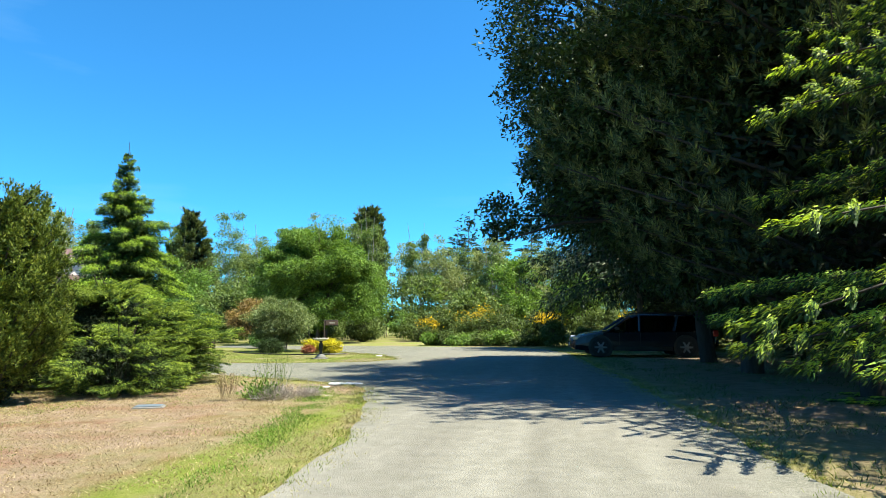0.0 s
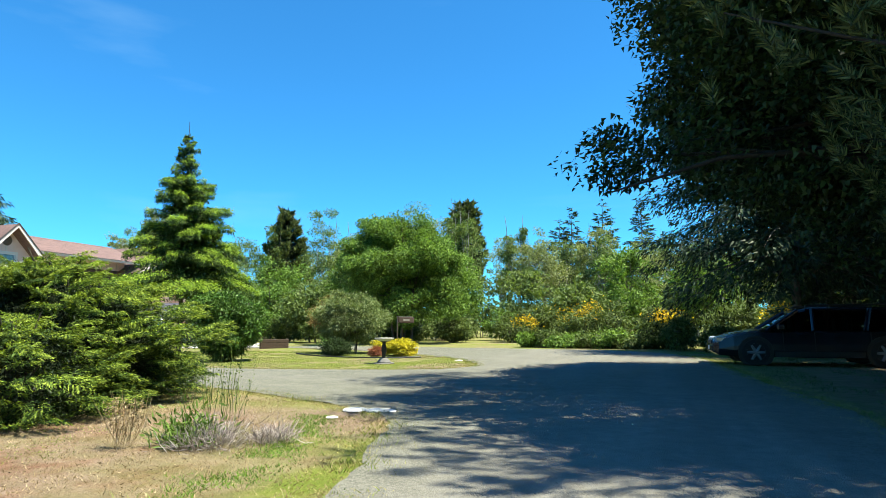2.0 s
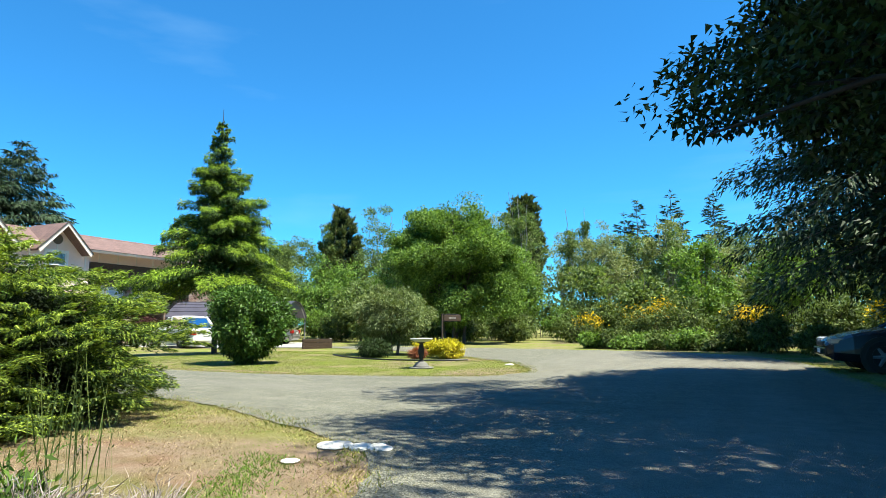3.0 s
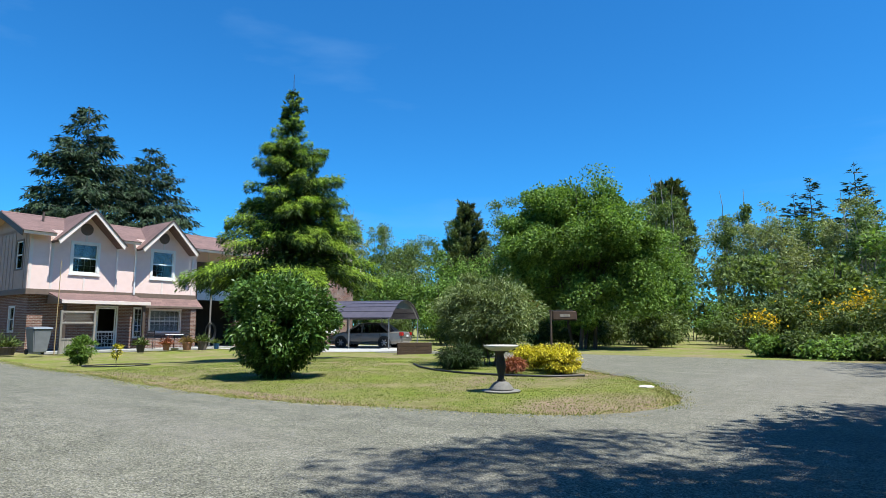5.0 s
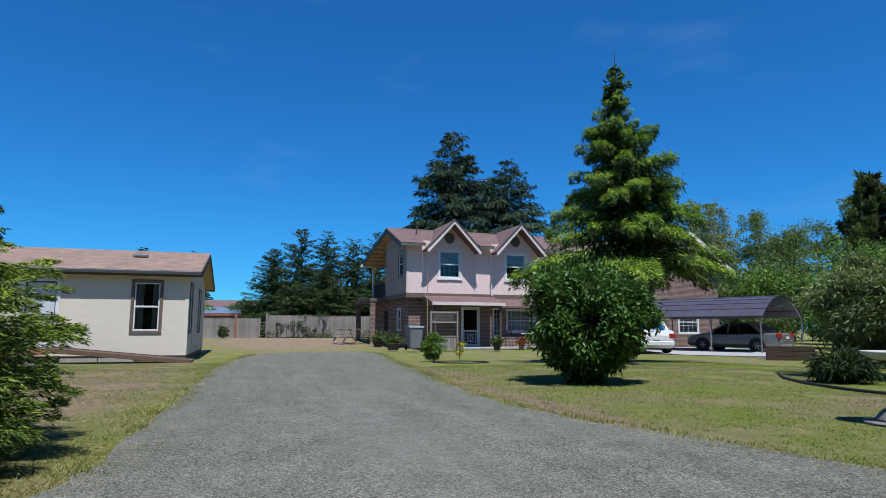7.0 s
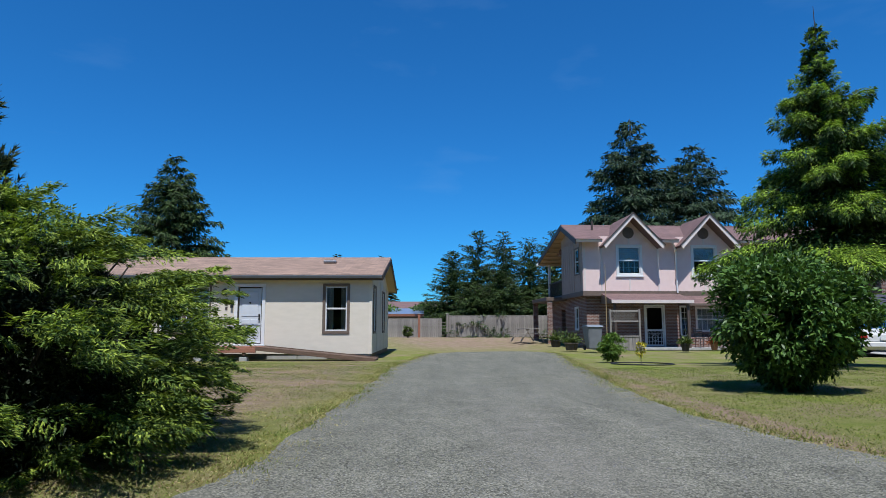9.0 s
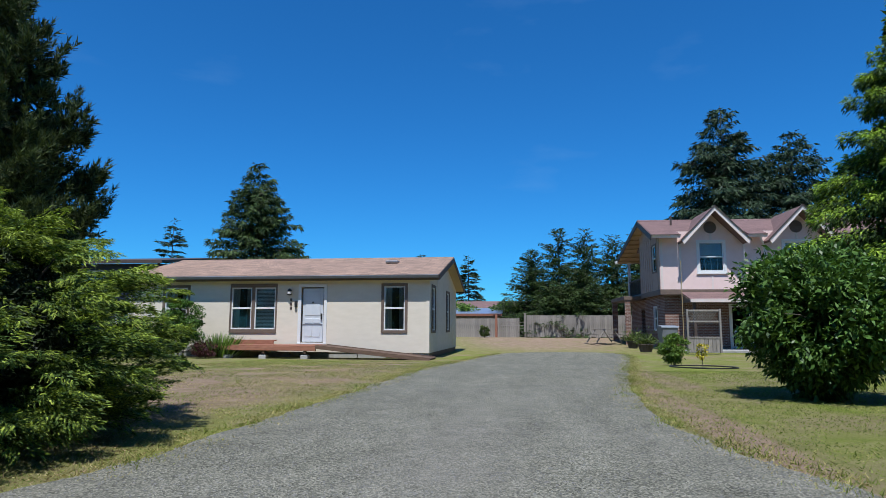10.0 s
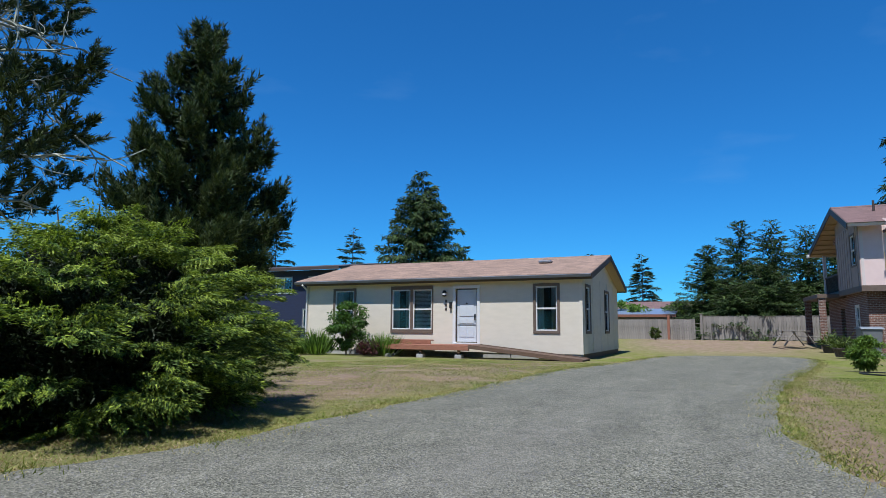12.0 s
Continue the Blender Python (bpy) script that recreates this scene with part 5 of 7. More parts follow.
    part("fascia", box(5.08, 8.52, -0.58, -0.55, 2.13, 2.25, 0.006), BROWN_TRIM, br)
    for x in (1.05, 4.70):
        part("porch_post", box(x, x + 0.13, -1.45, -1.32, -0.05, 2.26, 0.01), DARK_TRIM, h)
    part("brick_base", box(5.2, 8.3, -0.25, 0.38, -0.1, 0.55, 0.01), BRICK, h)
    part("porch_slab", box(0.3, 8.6, -1.7, 0.40, -0.05, 0.06, 0.01), CONCRETE, h)
    ds = bmesh.new()
    rod(ds, (4.55, -0.58, 5.42), (4.55, -0.5, 5.36), 0.045)
    rod(ds, (4.55, -0.5, 5.36), (4.88, -0.07, 4.98), 0.045)
    rod(ds, (4.88, -0.07, 4.98), (4.88, -0.07, Z1), 0.045)
    part("downspout", ds, WHITE, h)
    vp = bmesh.new()
    rod(vp, (0.95, 1.3, 6.0), (0.95, 1.3, 6.72), 0.05)
    part("vent_pipe", vp, DARK_TRIM, h)
    ch = part("chimney", box(0.3, 1.05, 5.6, 6.4, 5.4, 6.72, 0.01), BRICK, h)
    part("cap", box(0.24, 1.11, 5.54, 6.46, 6.72, 6.82, 0.015), CONCRETE, ch)
    # balcony and back porch on the side
    bal = part("side_balcony", box(-0.95, 0.24, 4.2, D, Z1 - 0.22, Z1 - 0.02, 0.01), BROWN_TRIM, h)
    for y in (4.25, D - 0.15):
        part("post", box(-0.9, -0.6, y, y + 0.12, -0.1, Z1 - 0.22), BRICK, bal)
    part("balcony_door", box(1.30, 1.33, 5.02, 6.58, Z1 + 0.1, 4.84, 0.004), BLACK, h, "dark glazed balcony door")
    # recessed link and right wing
    bays = [(9.05, 11.65), (12.15, 14.75)]
    part("brick_wall", wall_bm(W, 15.6, -0.1, 3.80, 0.9, 1.1, [(p, q, -0.02, 3.55) for p, q in bays]), BRICK, h)
    part("shake_band", box(W, 15.6, 0.86, 1.1, 3.80, 4.92, 0.01), SHAKES, h, "dark weathered shake band above the bays")
    for i in range(4):
        part("shake_course", box(W, 15.6, 0.835, 0.862, 3.84 + 0.27 * i, 4.05 + 0.27 * i, 0.006), SHAKES, h)
    part("upper_wall", box(W, 15.6, 0.9, 1.1, 4.92, ZE + 0.1), PEACH, h)
    for x in (9.65, 10.95, 12.3, 13.6, 14.9):
        part("batten", box(x, x + 0.09, 0.878, 0.9, 4.92, ZE + 0.05, 0.004), PEACH_TRIM, h)
    for p, q in bays:
        arc = [(p + (q - p) * i / 12, 3.25 + 0.42 * (1 - (i / 6 - 1) ** 2)) for i in range(13)]
        part("brick_arch", prism([(p - 0.02, 3.82), *arc, (q + 0.02, 3.82)], 0.84, 0.905, "y"), SHAKES, h)
        part("bay_panel", box(p, q, 1.06, 1.10, 2.72, 3.56, 0.006), GREY_BLUE_DOOR, h, "pale raised garage door panel")
        part("bay_panel", box(p, q, 1.03, 1.062, 3.08, 3.12), WHITE, h)
    part("bay_back_wall", box(W, 15.4, 5.0, 5.1, -0.1, 3.7), INSIDE, h)
    part("bay_ceiling", box(W, 15.4, 1.1, 5.0, 3.7, 3.78), INSIDE, h)
    part("bay_floor", box(W, 15.4, 0.5, 5.0, -0.1, -0.02), CONCRETE, h)
    part("brick_wall", box(15.4, 15.6, 1.1, D, -0.1, ZE), BRICK, h)
    part("wing_wall", wall_bm(15.6, 20.4, -0.1, 5.0, -0.4, -0.2, [(17.3, 18.7, 0.8, 2.1)]), BRICK, h)
    part("wing_wall", box(20.2, 20.4, -0.2, D, -0.1, 5.0), BRICK, h)
    part("wing_wall", box(15.6, 15.8, -0.2, 1.0, -0.1, 5.0), BRICK, h)
    window(h, 17.3, 18.7, 0.8, 2.1, -0.4, WHITE, 0.1, hang="blind", bars=(3, 2))
    part("gable_wall", prism([(15.6, 5.0), (20.4, 5.0), (18.0, 6.75)], -0.4, -0.2, "y"), PEACH, h)
    for sgn in (1, -1):
        bm = prism([(0, 0), (3.1, -2.2), (3.05, -2.32), (0, -0.14)], -1.0, D, "y")
        bm.transform(pose(18.0, 0, 6.95) @ Matrix.Diagonal((sgn, 1, 1, 1)))
        bmesh.ops.recalc_face_normals(bm, faces=bm.faces)
        part("wing_roof", bm, ROOF_RED, h)
        bm = prism([(0, 0.03), (3.15, -2.2), (3.05, -2.45), (0, -0.24)], -1.06, -1.0, "y")
        bm.transform(pose(18.0, 0, 6.95) @ Matrix.Diagonal((sgn, 1, 1, 1)))
        bmesh.ops.recalc_face_normals(bm, faces=bm.faces)
        part("barge_board", bm, PEACH_TRIM, h)
    return h


big_house()


# ---- carport, cars ----
def carport():
    c = thing("carport", pose(-23.9, 41.3, -0.18, 0, 0, 203), "metal carport with a rounded violet-grey ribbed roof", "carport")
    L, Wd, ez, rz = 7.0, 4.8, 1.66, 2.66

    def arch(x0, x1, lift, th):
        prof = []
        for i in range(17):
            s = i / 16 * 2 - 1
            z = ez + (rz - ez) * (1 - abs(s) ** 2.3) + lift
            prof.append((-Wd / 2 + Wd / 2 * s, z))
        return prism(prof + [(y, z - th) for y, z in prof[::-1]], x0, x1, "x")
    def crest(s, lift=0.0):
        return (-Wd / 2 + Wd / 2 * s, ez + (rz - ez) * (1 - abs(s) ** 2.3) + lift)
    for i in range(12):
        a, b = crest(i / 6 - 1), crest((i + 0.93) / 6 - 1)
        part("roof_panel", prism([a, b, (b[0], b[1] - 0.02), (a[0], a[1] - 0.02)], -0.1, L + 0.1, "x"), VIOLET_METAL, c)
        m = crest((i + 0.965) / 6 - 1, 0.012)
        part("rib", prism([(m[0] - 0.03, m[1]), (m[0] + 0.03, m[1]), (m[0] + 0.03, m[1] - 0.04), (m[0] - 0.03, m[1] - 0.04)], -0.1, L + 0.1, "x"), VIOLET_METAL, c)
    for i in range(4):
        x = i * (L - 0.1) / 3
        part("hoop", arch(x, x + 0.07, -0.032, 0.06), GREY_METAL, c)
        for y in (-0.06, -Wd + 0.0):
            bm = bmesh.new()
            rod(bm, (x + 0.035, y, 0), (x + 0.035, y, ez), 0.035)
            part("post", bm, GREY_METAL, c)
    part("gable_panel", prism([(-Wd / 2 + Wd / 2 * s, ez + (rz - ez) * (1 - abs(s) ** 2.3) - 0.03) for s in (-0.7, -0.4, 0, 0.4, 0.7)], 0.08, 0.10, "x"), GREY_METAL, c)
    return c


def wheel(parent, x, y, r, w, rim):
    """One wheel: tyre, and under it the rim with spokes."""
    bm = lathe([(r * 0.62, -w / 2), (r * 0.93, -w / 2), (r, -w / 2 + 0.03), (r, w / 2 - 0.03), (r * 0.93, w / 2), (r * 0.62, w / 2)], 28)
    tyre = part("wheel", bm, RUBBER, parent, smooth=False)
    tyre.matrix_local = pose(x, y, r, 90)
    bm = lathe([(r * 0.60, -w * 0.3), (r * 0.64, -w * 0.52), (r * 0.64, w * 0.52), (r * 0.60, w * 0.3)], 24)
    for s in (-1, 1):
        for k in range(6):
            a = 2 * math.pi * k / 6
            rod(bm, (0, 0, s * w * 0.5), (r * 0.6 * math.cos(a), r * 0.6 * math.sin(a), s * w * 0.48), 0.045, 0.03, 5)
        rod(bm, (0, 0, s * w * 0.45), (0, 0, s * w * 0.56), 0.07, 0.06, 10)
    part("rim", bm, rim, tyre)


def car(name, label, m, paint, length=4.8, width=1.82, height=1.62, belt=0.95, hood=0.95, wagon=True, wheel_r=0.34, rims=None, base=2.74, rails=False, clad=None):
    """A car that faces +x: lofted body, glazed cabin with pillars, roof, bumpers, lamps, mirrors and wheels."""
    c = thing(name, m, label, "car")
    a, hw = length / 2, width / 2
    fx, rx = base / 2 + 0.05, -base / 2 + 0.05

    def loft(sections, mat, nm, label=""):
        bm = bmesh.new()
        rings = [[bm.verts.new(p) for p in sec] for sec in sections]
        for p, q in zip(rings, rings[1:]):
            k = len(p)
            for i in range(k):
                bm.faces.new((p[i], p[(i + 1) % k], q[(i + 1) % k], q[i]))
        bm.faces.new(rings[0]), bm.faces.new(rings[-1][::-1])
        bmesh.ops.recalc_face_normals(bm, faces=bm.faces)
        return part(nm, bm, mat, c, label, smooth=False)

    def ring(x, w, zb, zt, crown=0.03):
        return [(x, -w * 0.9, zb), (x, -w, zb + 0.16), (x, -w, zt * 0.62), (x, -w * 0.97, zt - 0.05), (x, -w * 0.84, zt), (x, 0, zt + crown),
                (x, w * 0.84, zt), (x, w * 0.97, zt - 0.05), (x, w, zt * 0.62), (x, w, zb + 0.16), (x, w * 0.9, zb)]
    tail = belt + 0.02 if wagon else belt
    secs = [(-a, 0.80, 0.42, 0.78 if not wagon else 0.9), (-a + 0.10, 0.92, 0.27, tail), (-a + 0.5, 0.98, 0.22, tail), (rx, 1.0, 0.22, belt), (0.0, 1.0, 0.20, belt - 0.02),
            (fx - 0.55, 1.0, 0.22, belt - 0.02), (fx - 0.1, 0.99, 0.22, hood - 0.03), (a - 0.45, 0.95, 0.22, hood - 0.13), (a - 0.12, 0.86, 0.25, hood - 0.24), (a, 0.70, 0.34, 0.58)]
    body = loft([ring(x, w * hw, zb, zt) for x, w, zb, zt in secs], paint, "body")
    # wheel arches: dark liners
    for x in (fx, rx):
        for s in (-1, 1):
            bm = lathe([(0.02, -0.01), (wheel_r + 0.07, -0.01), (wheel_r + 0.07, 0.012), (0.02, 0.012)], 24)
            for v in bm.verts:
                v.co.y = max(v.co.y, -0.30)
            p = part("wheel_arch", bm, BLACK, c)
            p.matrix_local = pose(x, s * (hw - 0.004), wheel_r + 0.0, 90)
            wheel(c, x, s * (hw - 0.09), wheel_r, 0.215, rims or GREY_METAL)
    if clad:
        for s in (-1, 1):
            part("sill_cladding", box(rx + 0.42, fx - 0.42, s * (hw - 0.04), s * (hw + 0.008), 0.22, 0.36, 0.01), clad, c)
    # cabin
    top = height - 0.03
    cab = [(-a + (0.22 if wagon else 0.75), 0.90, tail), (-a + (0.62 if wagon else 1.35), 0.74, top - 0.03), (0.15, 0.76, top), (fx - 1.0, 0.74, top - 0.06), (fx - 0.25, 0.88, belt)]
    x0, x1, x2, x3, x4 = (p[0] for p in cab)
    w0, w1 = 0.88 * hw, 0.72 * hw
    sideL = [(x0, belt), (x1, top - 0.06), (0.1, top - 0.03), (x3, top - 0.08), (x4, belt)]
    def pane(nm, pts):
        bm = bmesh.new()
        bm.faces.new([bm.verts.new(p) for p in pts])
        part(nm, bm, CAR_GLASS, c)
    tr, tm, tf = top - 0.06, top - 0.03, top - 0.08
    for s in (-1, 1):
        y0, y1 = s * w0, s * w1
        pane("side_window", [(x0, y0, belt - 0.03), (x1, y0, belt - 0.03), (x1, y1, tr)])
        pane("side_window", [(x1, y0, belt - 0.03), (0.1, y0, belt - 0.03), (0.1, y1, tm), (x1, y1, tr)])
        pane("side_window", [(0.1, y0, belt - 0.03), (x3, y0, belt - 0.03), (x3, y1, tf), (0.1, y1, tm)])
        pane("side_window", [(x3, y0, belt - 0.03), (x4, y0, belt - 0.03), (x3, y1, tf)])
        for nm, pa, pb, ra, rb in (("front_pillar", (x4 - 0.02, y0, belt - 0.02), (x3, y1, top - 0.07), 0.045, 0.045), ("rear_pillar", (x0, y0, belt - 0.02), (x1, y1, top - 0.05), 0.075, 0.06),
                                   ("centre_pillar", (0.12, y0, belt - 0.02), (0.1, y1, top - 0.03), 0.045, 0.045), ("side_pillar", (rx + 0.35, y0, belt - 0.02), (rx + 0.2, y1, top - 0.04), 0.055, 0.05)):
            if nm != "side_pillar" or wagon:
                bm = bmesh.new()
                rod(bm, pa, pb, ra, rb)
                part(nm, bm, paint, c)
    pane("windscreen", [(x4, -w0, belt - 0.03), (x4, w0, belt - 0.03), (x3, w1, tf), (x3, -w1, tf)])
    pane("rear_window", [(x0, -w0, belt - 0.03), (x0, w0, belt - 0.03), (x1, w1, tr), (x1, -w1, tr)])
    part("cabin_floor", box(x0 + 0.1, x4 - 0.15, -w0 + 0.05, w0 - 0.05, belt - 0.10, belt - 0.04), BLACK, c)
    for sx in (rx + 0.55, 0.25):
        for s in (-0.4, 0.4):
            part("headrest", box(sx, sx + 0.14, s - 0.2, s + 0.2, belt - 0.05, belt + 0.32, 0.04), BLACK, c)
    rf = loft([[(x, -w1 - 0.02, z - 0.05), (x, -w1 + 0.06, z + 0.012), (x, 0, z + 0.04), (x, w1 - 0.06, z + 0.012), (x, w1 + 0.02, z - 0.05), (x, 0, z - 0.04)]
               for x, z in ((x1 - 0.06, top - 0.05), (x1 + 0.2, top - 0.02), (0.1, top), (x3 - 0.1, top - 0.05), (x3 + 0.05, top - 0.09))], paint, "roof")
    if rails:
        for s in (-1, 1):
            bm = bmesh.new()
            rod(bm, (x1 + 0.15, s * (w1 - 0.02), top + 0.07), (x3 - 0.2, s * (w1 - 0.02), top + 0.05), 0.02)
            for x in (x1 + 0.15, -0.3, x3 - 0.2):
                rod(bm, (x, s * (w1 - 0.02), top - 0.02), (x, s * (w1 - 0.02), top + 0.06), 0.025)
            part("roof_rail", bm, BLACK, c)
    part("front_bumper", box(a - 0.10, a + 0.03, -hw * 0.72, hw * 0.72, 0.32, 0.50, 0.03), paint, c)
    part("grille", box(a - 0.06, a + 0.012, -0.36, 0.36, 0.52, 0.62, 0.015), BLACK, c)
    part("rear_bumper", box(-a - 0.04, -a + 0.15, -hw * 0.85, hw * 0.85, 0.36, 0.56, 0.03), paint, c)
    part("plate_bar", box(a + 0.03, a + 0.036, -0.15, 0.15, 0.38, 0.47), WHITE, c)
    part("plate_bar", box(-a - 0.026, -a - 0.018 - 0.03, -0.16, 0.16, 0.62, 0.74), WHITE, c)
    for s in (-1, 1):
        part("headlight", box(a - 0.32, a - 0.05, s * hw * 0.55, s * hw * 0.86, 0.56, 0.70, 0.03), LAMP_LENS, c)
        part("tail_light", box(-a - 0.02, -a + 0.16, s * hw * 0.62, s * hw * 0.93, 0.68, 0.88, 0.02), RED_LENS, c)
        mr = part("mirror", box(x4 - 0.38, x4 - 0.22, s * (hw + 0.0), s * (hw + 0.19), belt + 0.0, belt + 0.14, 0.03), paint, c)
        for k, xx in enumerate((fx - 1.15, rx + 0.85)):
            part("door_handle", box(xx, xx + 0.2, s * (hw - 0.02), s * (hw + 0.025), belt - 0.17, belt - 0.13, 0.008), paint, c)
        for xx in (fx - 0.62, 0.12, rx + 0.28):
            part("door_gap", box(xx, xx + 0.008, s * (hw - 0.02), s * (hw + 0.002), 0.32, belt - 0.06), BLACK, c)
    return c


carport()
car("station_wagon", "dark blue-grey station wagon parked under the trees", pose(4.35, 28.4, 0.0, 0, 0, 184), NAVY_PAINT, 4.7, 1.80, 1.44, 0.87, 0.90, True, 0.33, BIN_GREY, 2.74, True, BLACK)
car("sedan", "silver-beige sedan parked under the carport", pose(-26.95, 42.8, -0.18, 0, 0, 203), SILVER_PAINT, 4.6, 1.75, 1.42, 0.88, 0.92, False, 0.31, GREY_METAL, 2.65)
car("pickup", "white pickup parked beside the house", pose(-27.0, 37.0, -0.18, 0, 0, 165), WHITE_PAINT, 4.9, 1.80, 1.70, 1.02, 1.05, False, 0.36, GREY_METAL, 2.95)


# ---- birdbath and garden things ----
def birdbath():
    b = thing("birdbath", pose(-6.0, 25.27, 0.0), "weathered stone birdbath with dark pedestal on the lawn", "birdbath")
    part("foot_slab", lathe([(0.27, 0.0), (0.28, 0.02), (0.27, 0.03), (0.02, 0.031)], 24), GREY_STONE, b)
    part("base", lathe([(0.18, 0.031), (0.185, 0.05), (0.16, 0.07), (0.15, 0.09), (0.115, 0.13), (0.07, 0.155), (0.02, 0.156)], 28), GREY_STONE, b, smooth=True)
    part("pedestal", lathe([(0.07, 0.155), (0.042, 0.19), (0.048, 0.25), (0.068, 0.33), (0.07, 0.40), (0.055, 0.48), (0.042, 0.535), (0.06, 0.565), (0.12, 0.585), (0.02, 0.586)], 28), DARK_STONE, b, smooth=True)
    part("bowl", lathe([(0.08, 0.580), (0.16, 0.600), (0.245, 0.645), (0.262, 0.672), (0.245, 0.674), (0.21, 0.648), (0.10, 0.625), (0.02, 0.622)], 36), PALE_STONE, b, "pale shallow stone bowl", smooth=True)
    return b


birdbath()


def sign():
    s = thing("garden_sign", pose(-7.75, 29.85, 0.0, 0, 0, 35), "dark wooden sign board on a thin post", "sign")
    bm = bmesh.new()
    rod(bm, (0, 0, 0), (0, 0, 1.32), 0.025)
    part("post", bm, DARK_TRIM, s)
    part("arm", box(-0.04, 0.5, -0.015, 0.015, 1.28, 1.31, 0.004), BLACK, s)
    part("board", box(0.03, 0.58, -0.02, 0.02, 1.08, 1.30, 0.03), surface("dark weathered board", (0.07, 0.045, 0.035), (0.11, 0.07, 0.05), 6, 0.85), s)
    part("bar", box(0.20, 0.42, -0.024, -0.018, 1.16, 1.22), FENCE_WOOD, s)
    return s


sign()


def wood_planter():
    p = thing("planter_box", pose(-16.7, 35.3, -0.12, 0, 0, 40), "weathered brown wooden planter box with posts", "planter")
    for x in (-0.62, 0.0, 0.56):
        for y in (-0.28, 0.22):
            part("post", box(x, x + 0.06, y, y + 0.06, 0, 0.52, 0.006), FENCE_WOOD, p)
    for i in range(3):
        z = 0.04 + i * 0.155
        for y in (-0.30, 0.28):
            part("plank", box(-0.63, 0.63, y, y + 0.025, z, z + 0.145, 0.006), surface("brown planter boards", (0.055, 0.033, 0.02), (0.10, 0.06, 0.035), 4, 0.85, stretch=(1, 6, 6)) if i == 0 and y < 0 else bpy.data.materials["brown planter boards"], p)
        for x in (-0.65, 0.625):
            part("plank", box(x, x + 0.025, -0.27, 0.275, z, z + 0.145, 0.006), bpy.data.materials["brown planter boards"], p)
    part("soil", box(-0.62, 0.62, -0.27, 0.275, 0.02, 0.44), BARK, p)
    return p


wood_planter()


def wheelie_bin():
    b = thing("wheelie_bin", pose(-29.6, 26.85, -0.08, 0, 0, 95), "grey plastic wheelie bin with closed lid", "bin")
    bm = bmesh.new()
    lo = [bm.verts.new((sx * 0.25, sy * 0.27, 0.08)) for sx, sy in ((-1, -1), (1, -1), (1, 1), (-1, 1))]
    hi = [bm.verts.new((sx * 0.34, sy * 0.38, 1.02)) for sx, sy in ((-1, -1), (1, -1), (1, 1), (-1, 1))]
    bm.faces.new(lo[::-1]), bm.faces.new(hi)
    for i in range(4):
        bm.faces.new((lo[i], lo[(i + 1) % 4], hi[(i + 1) % 4], hi[i]))
    bmesh.ops.bevel(bm, geom=bm.edges[:], offset=0.03, segments=2, affect="EDGES")
    part("body", bm, BIN_GREY, b)
    part("lid", prism([(-0.41, 1.02), (0.40, 1.02), (0.40, 1.07), (0.1, 1.11), (-0.38, 1.08)], -0.36, 0.36, "x"), surface("blue-grey lid", (0.20, 0.24, 0.29), (0.25, 0.29, 0.34), 4, 0.5), b)
    bm = bmesh.new()
    rod(bm, (-0.3, 0.45, 1.0), (0.3, 0.45, 1.0), 0.018)
    part("handle", bm, BLACK, b)
    for s in (-1, 1):
        part("wheel", lathe([(0.02, -0.03), (0.11, -0.03), (0.11, 0.03), (0.02, 0.03)], 16), RUBBER, b).matrix_local = pose(s * 0.3, 0.25, 0.11, 0, 90)
    return b


wheelie_bin()


def trellis():
    t = thing("trellis_gate", pose(-29.9, 27.75, -0.12, 0, 0, 93) @ Matrix.Diagonal((0.84, 1, 1, 1)), "weathered wooden trellis screen beside the entrance", "trellis")
    for x in (-0.05, 1.55):
        part("post", box(x, x + 0.10, -0.05, 0.05, 0, 1.85, 0.008), FENCE_WOOD, t)
    part("rail", box(0.05, 1.55, -0.03, 0.03, 1.74, 1.82, 0.006), FENCE_WOOD, t)
    part("rail", box(0.05, 1.55, -0.03, 0.03, 1.28, 1.35, 0.006), FENCE_WOOD, t)
    part("rail", box(0.05, 1.55, -0.03, 0.03, 0.60, 0.68, 0.006), FENCE_WOOD, t)
    bm = bmesh.new()
    for i in range(-3, 13):
        for s in (1, -1):
            a, b = 0.05 + i * 0.13, 0.05 + i * 0.13 + s * 0.39
            lo, hi = (a, 1.35), (b, 1.74)
            if min(a, b) > 0.03 and max(a, b) < 1.57:
                rod(bm, (lo[0], s * 0.012, lo[1]), (hi[0], s * 0.012, hi[1]), 0.014, sides=4)
    part("lattice", bm, FENCE_WOOD, t)
    for i in range(8):
        part("board", box(0.06 + i * 0.186, 0.06 + i * 0.186 + 0.175, -0.012, 0.012, 0.04, 0.60, 0.004), FENCE_WOOD, t)
    return t


trellis()


def pot(x, y, r, h, mat, leafmat, seed, label, tall=0.35, n=350, z=-0.13):
    p = thing("plant_pot", pose(x, y, z), label, "plant pot")
    part("pot", lathe([(r * 0.7, 0), (r * 0.95, h * 0.85), (r * 1.05, h * 0.86), (r * 1.05, h), (r * 0.9, h), (r * 0.85, h * 0.8), (0.01, h * 0.8)], 18), mat, p)
    rng = np.random.default_rng(seed)
    g = rng.normal(size=(n, 3))
    pos = np.column_stack([g[:, 0] * r * 0.5, g[:, 1] * r * 0.5, h * 0.85 + np.abs(g[:, 2]) * tall * 0.4])
    put("foliage", leaf_mesh("foliage", pos, g + np.array([0, 0, 1.0]), 0.16, 0.05, rng, 0.2), leafmat, p)
    return p


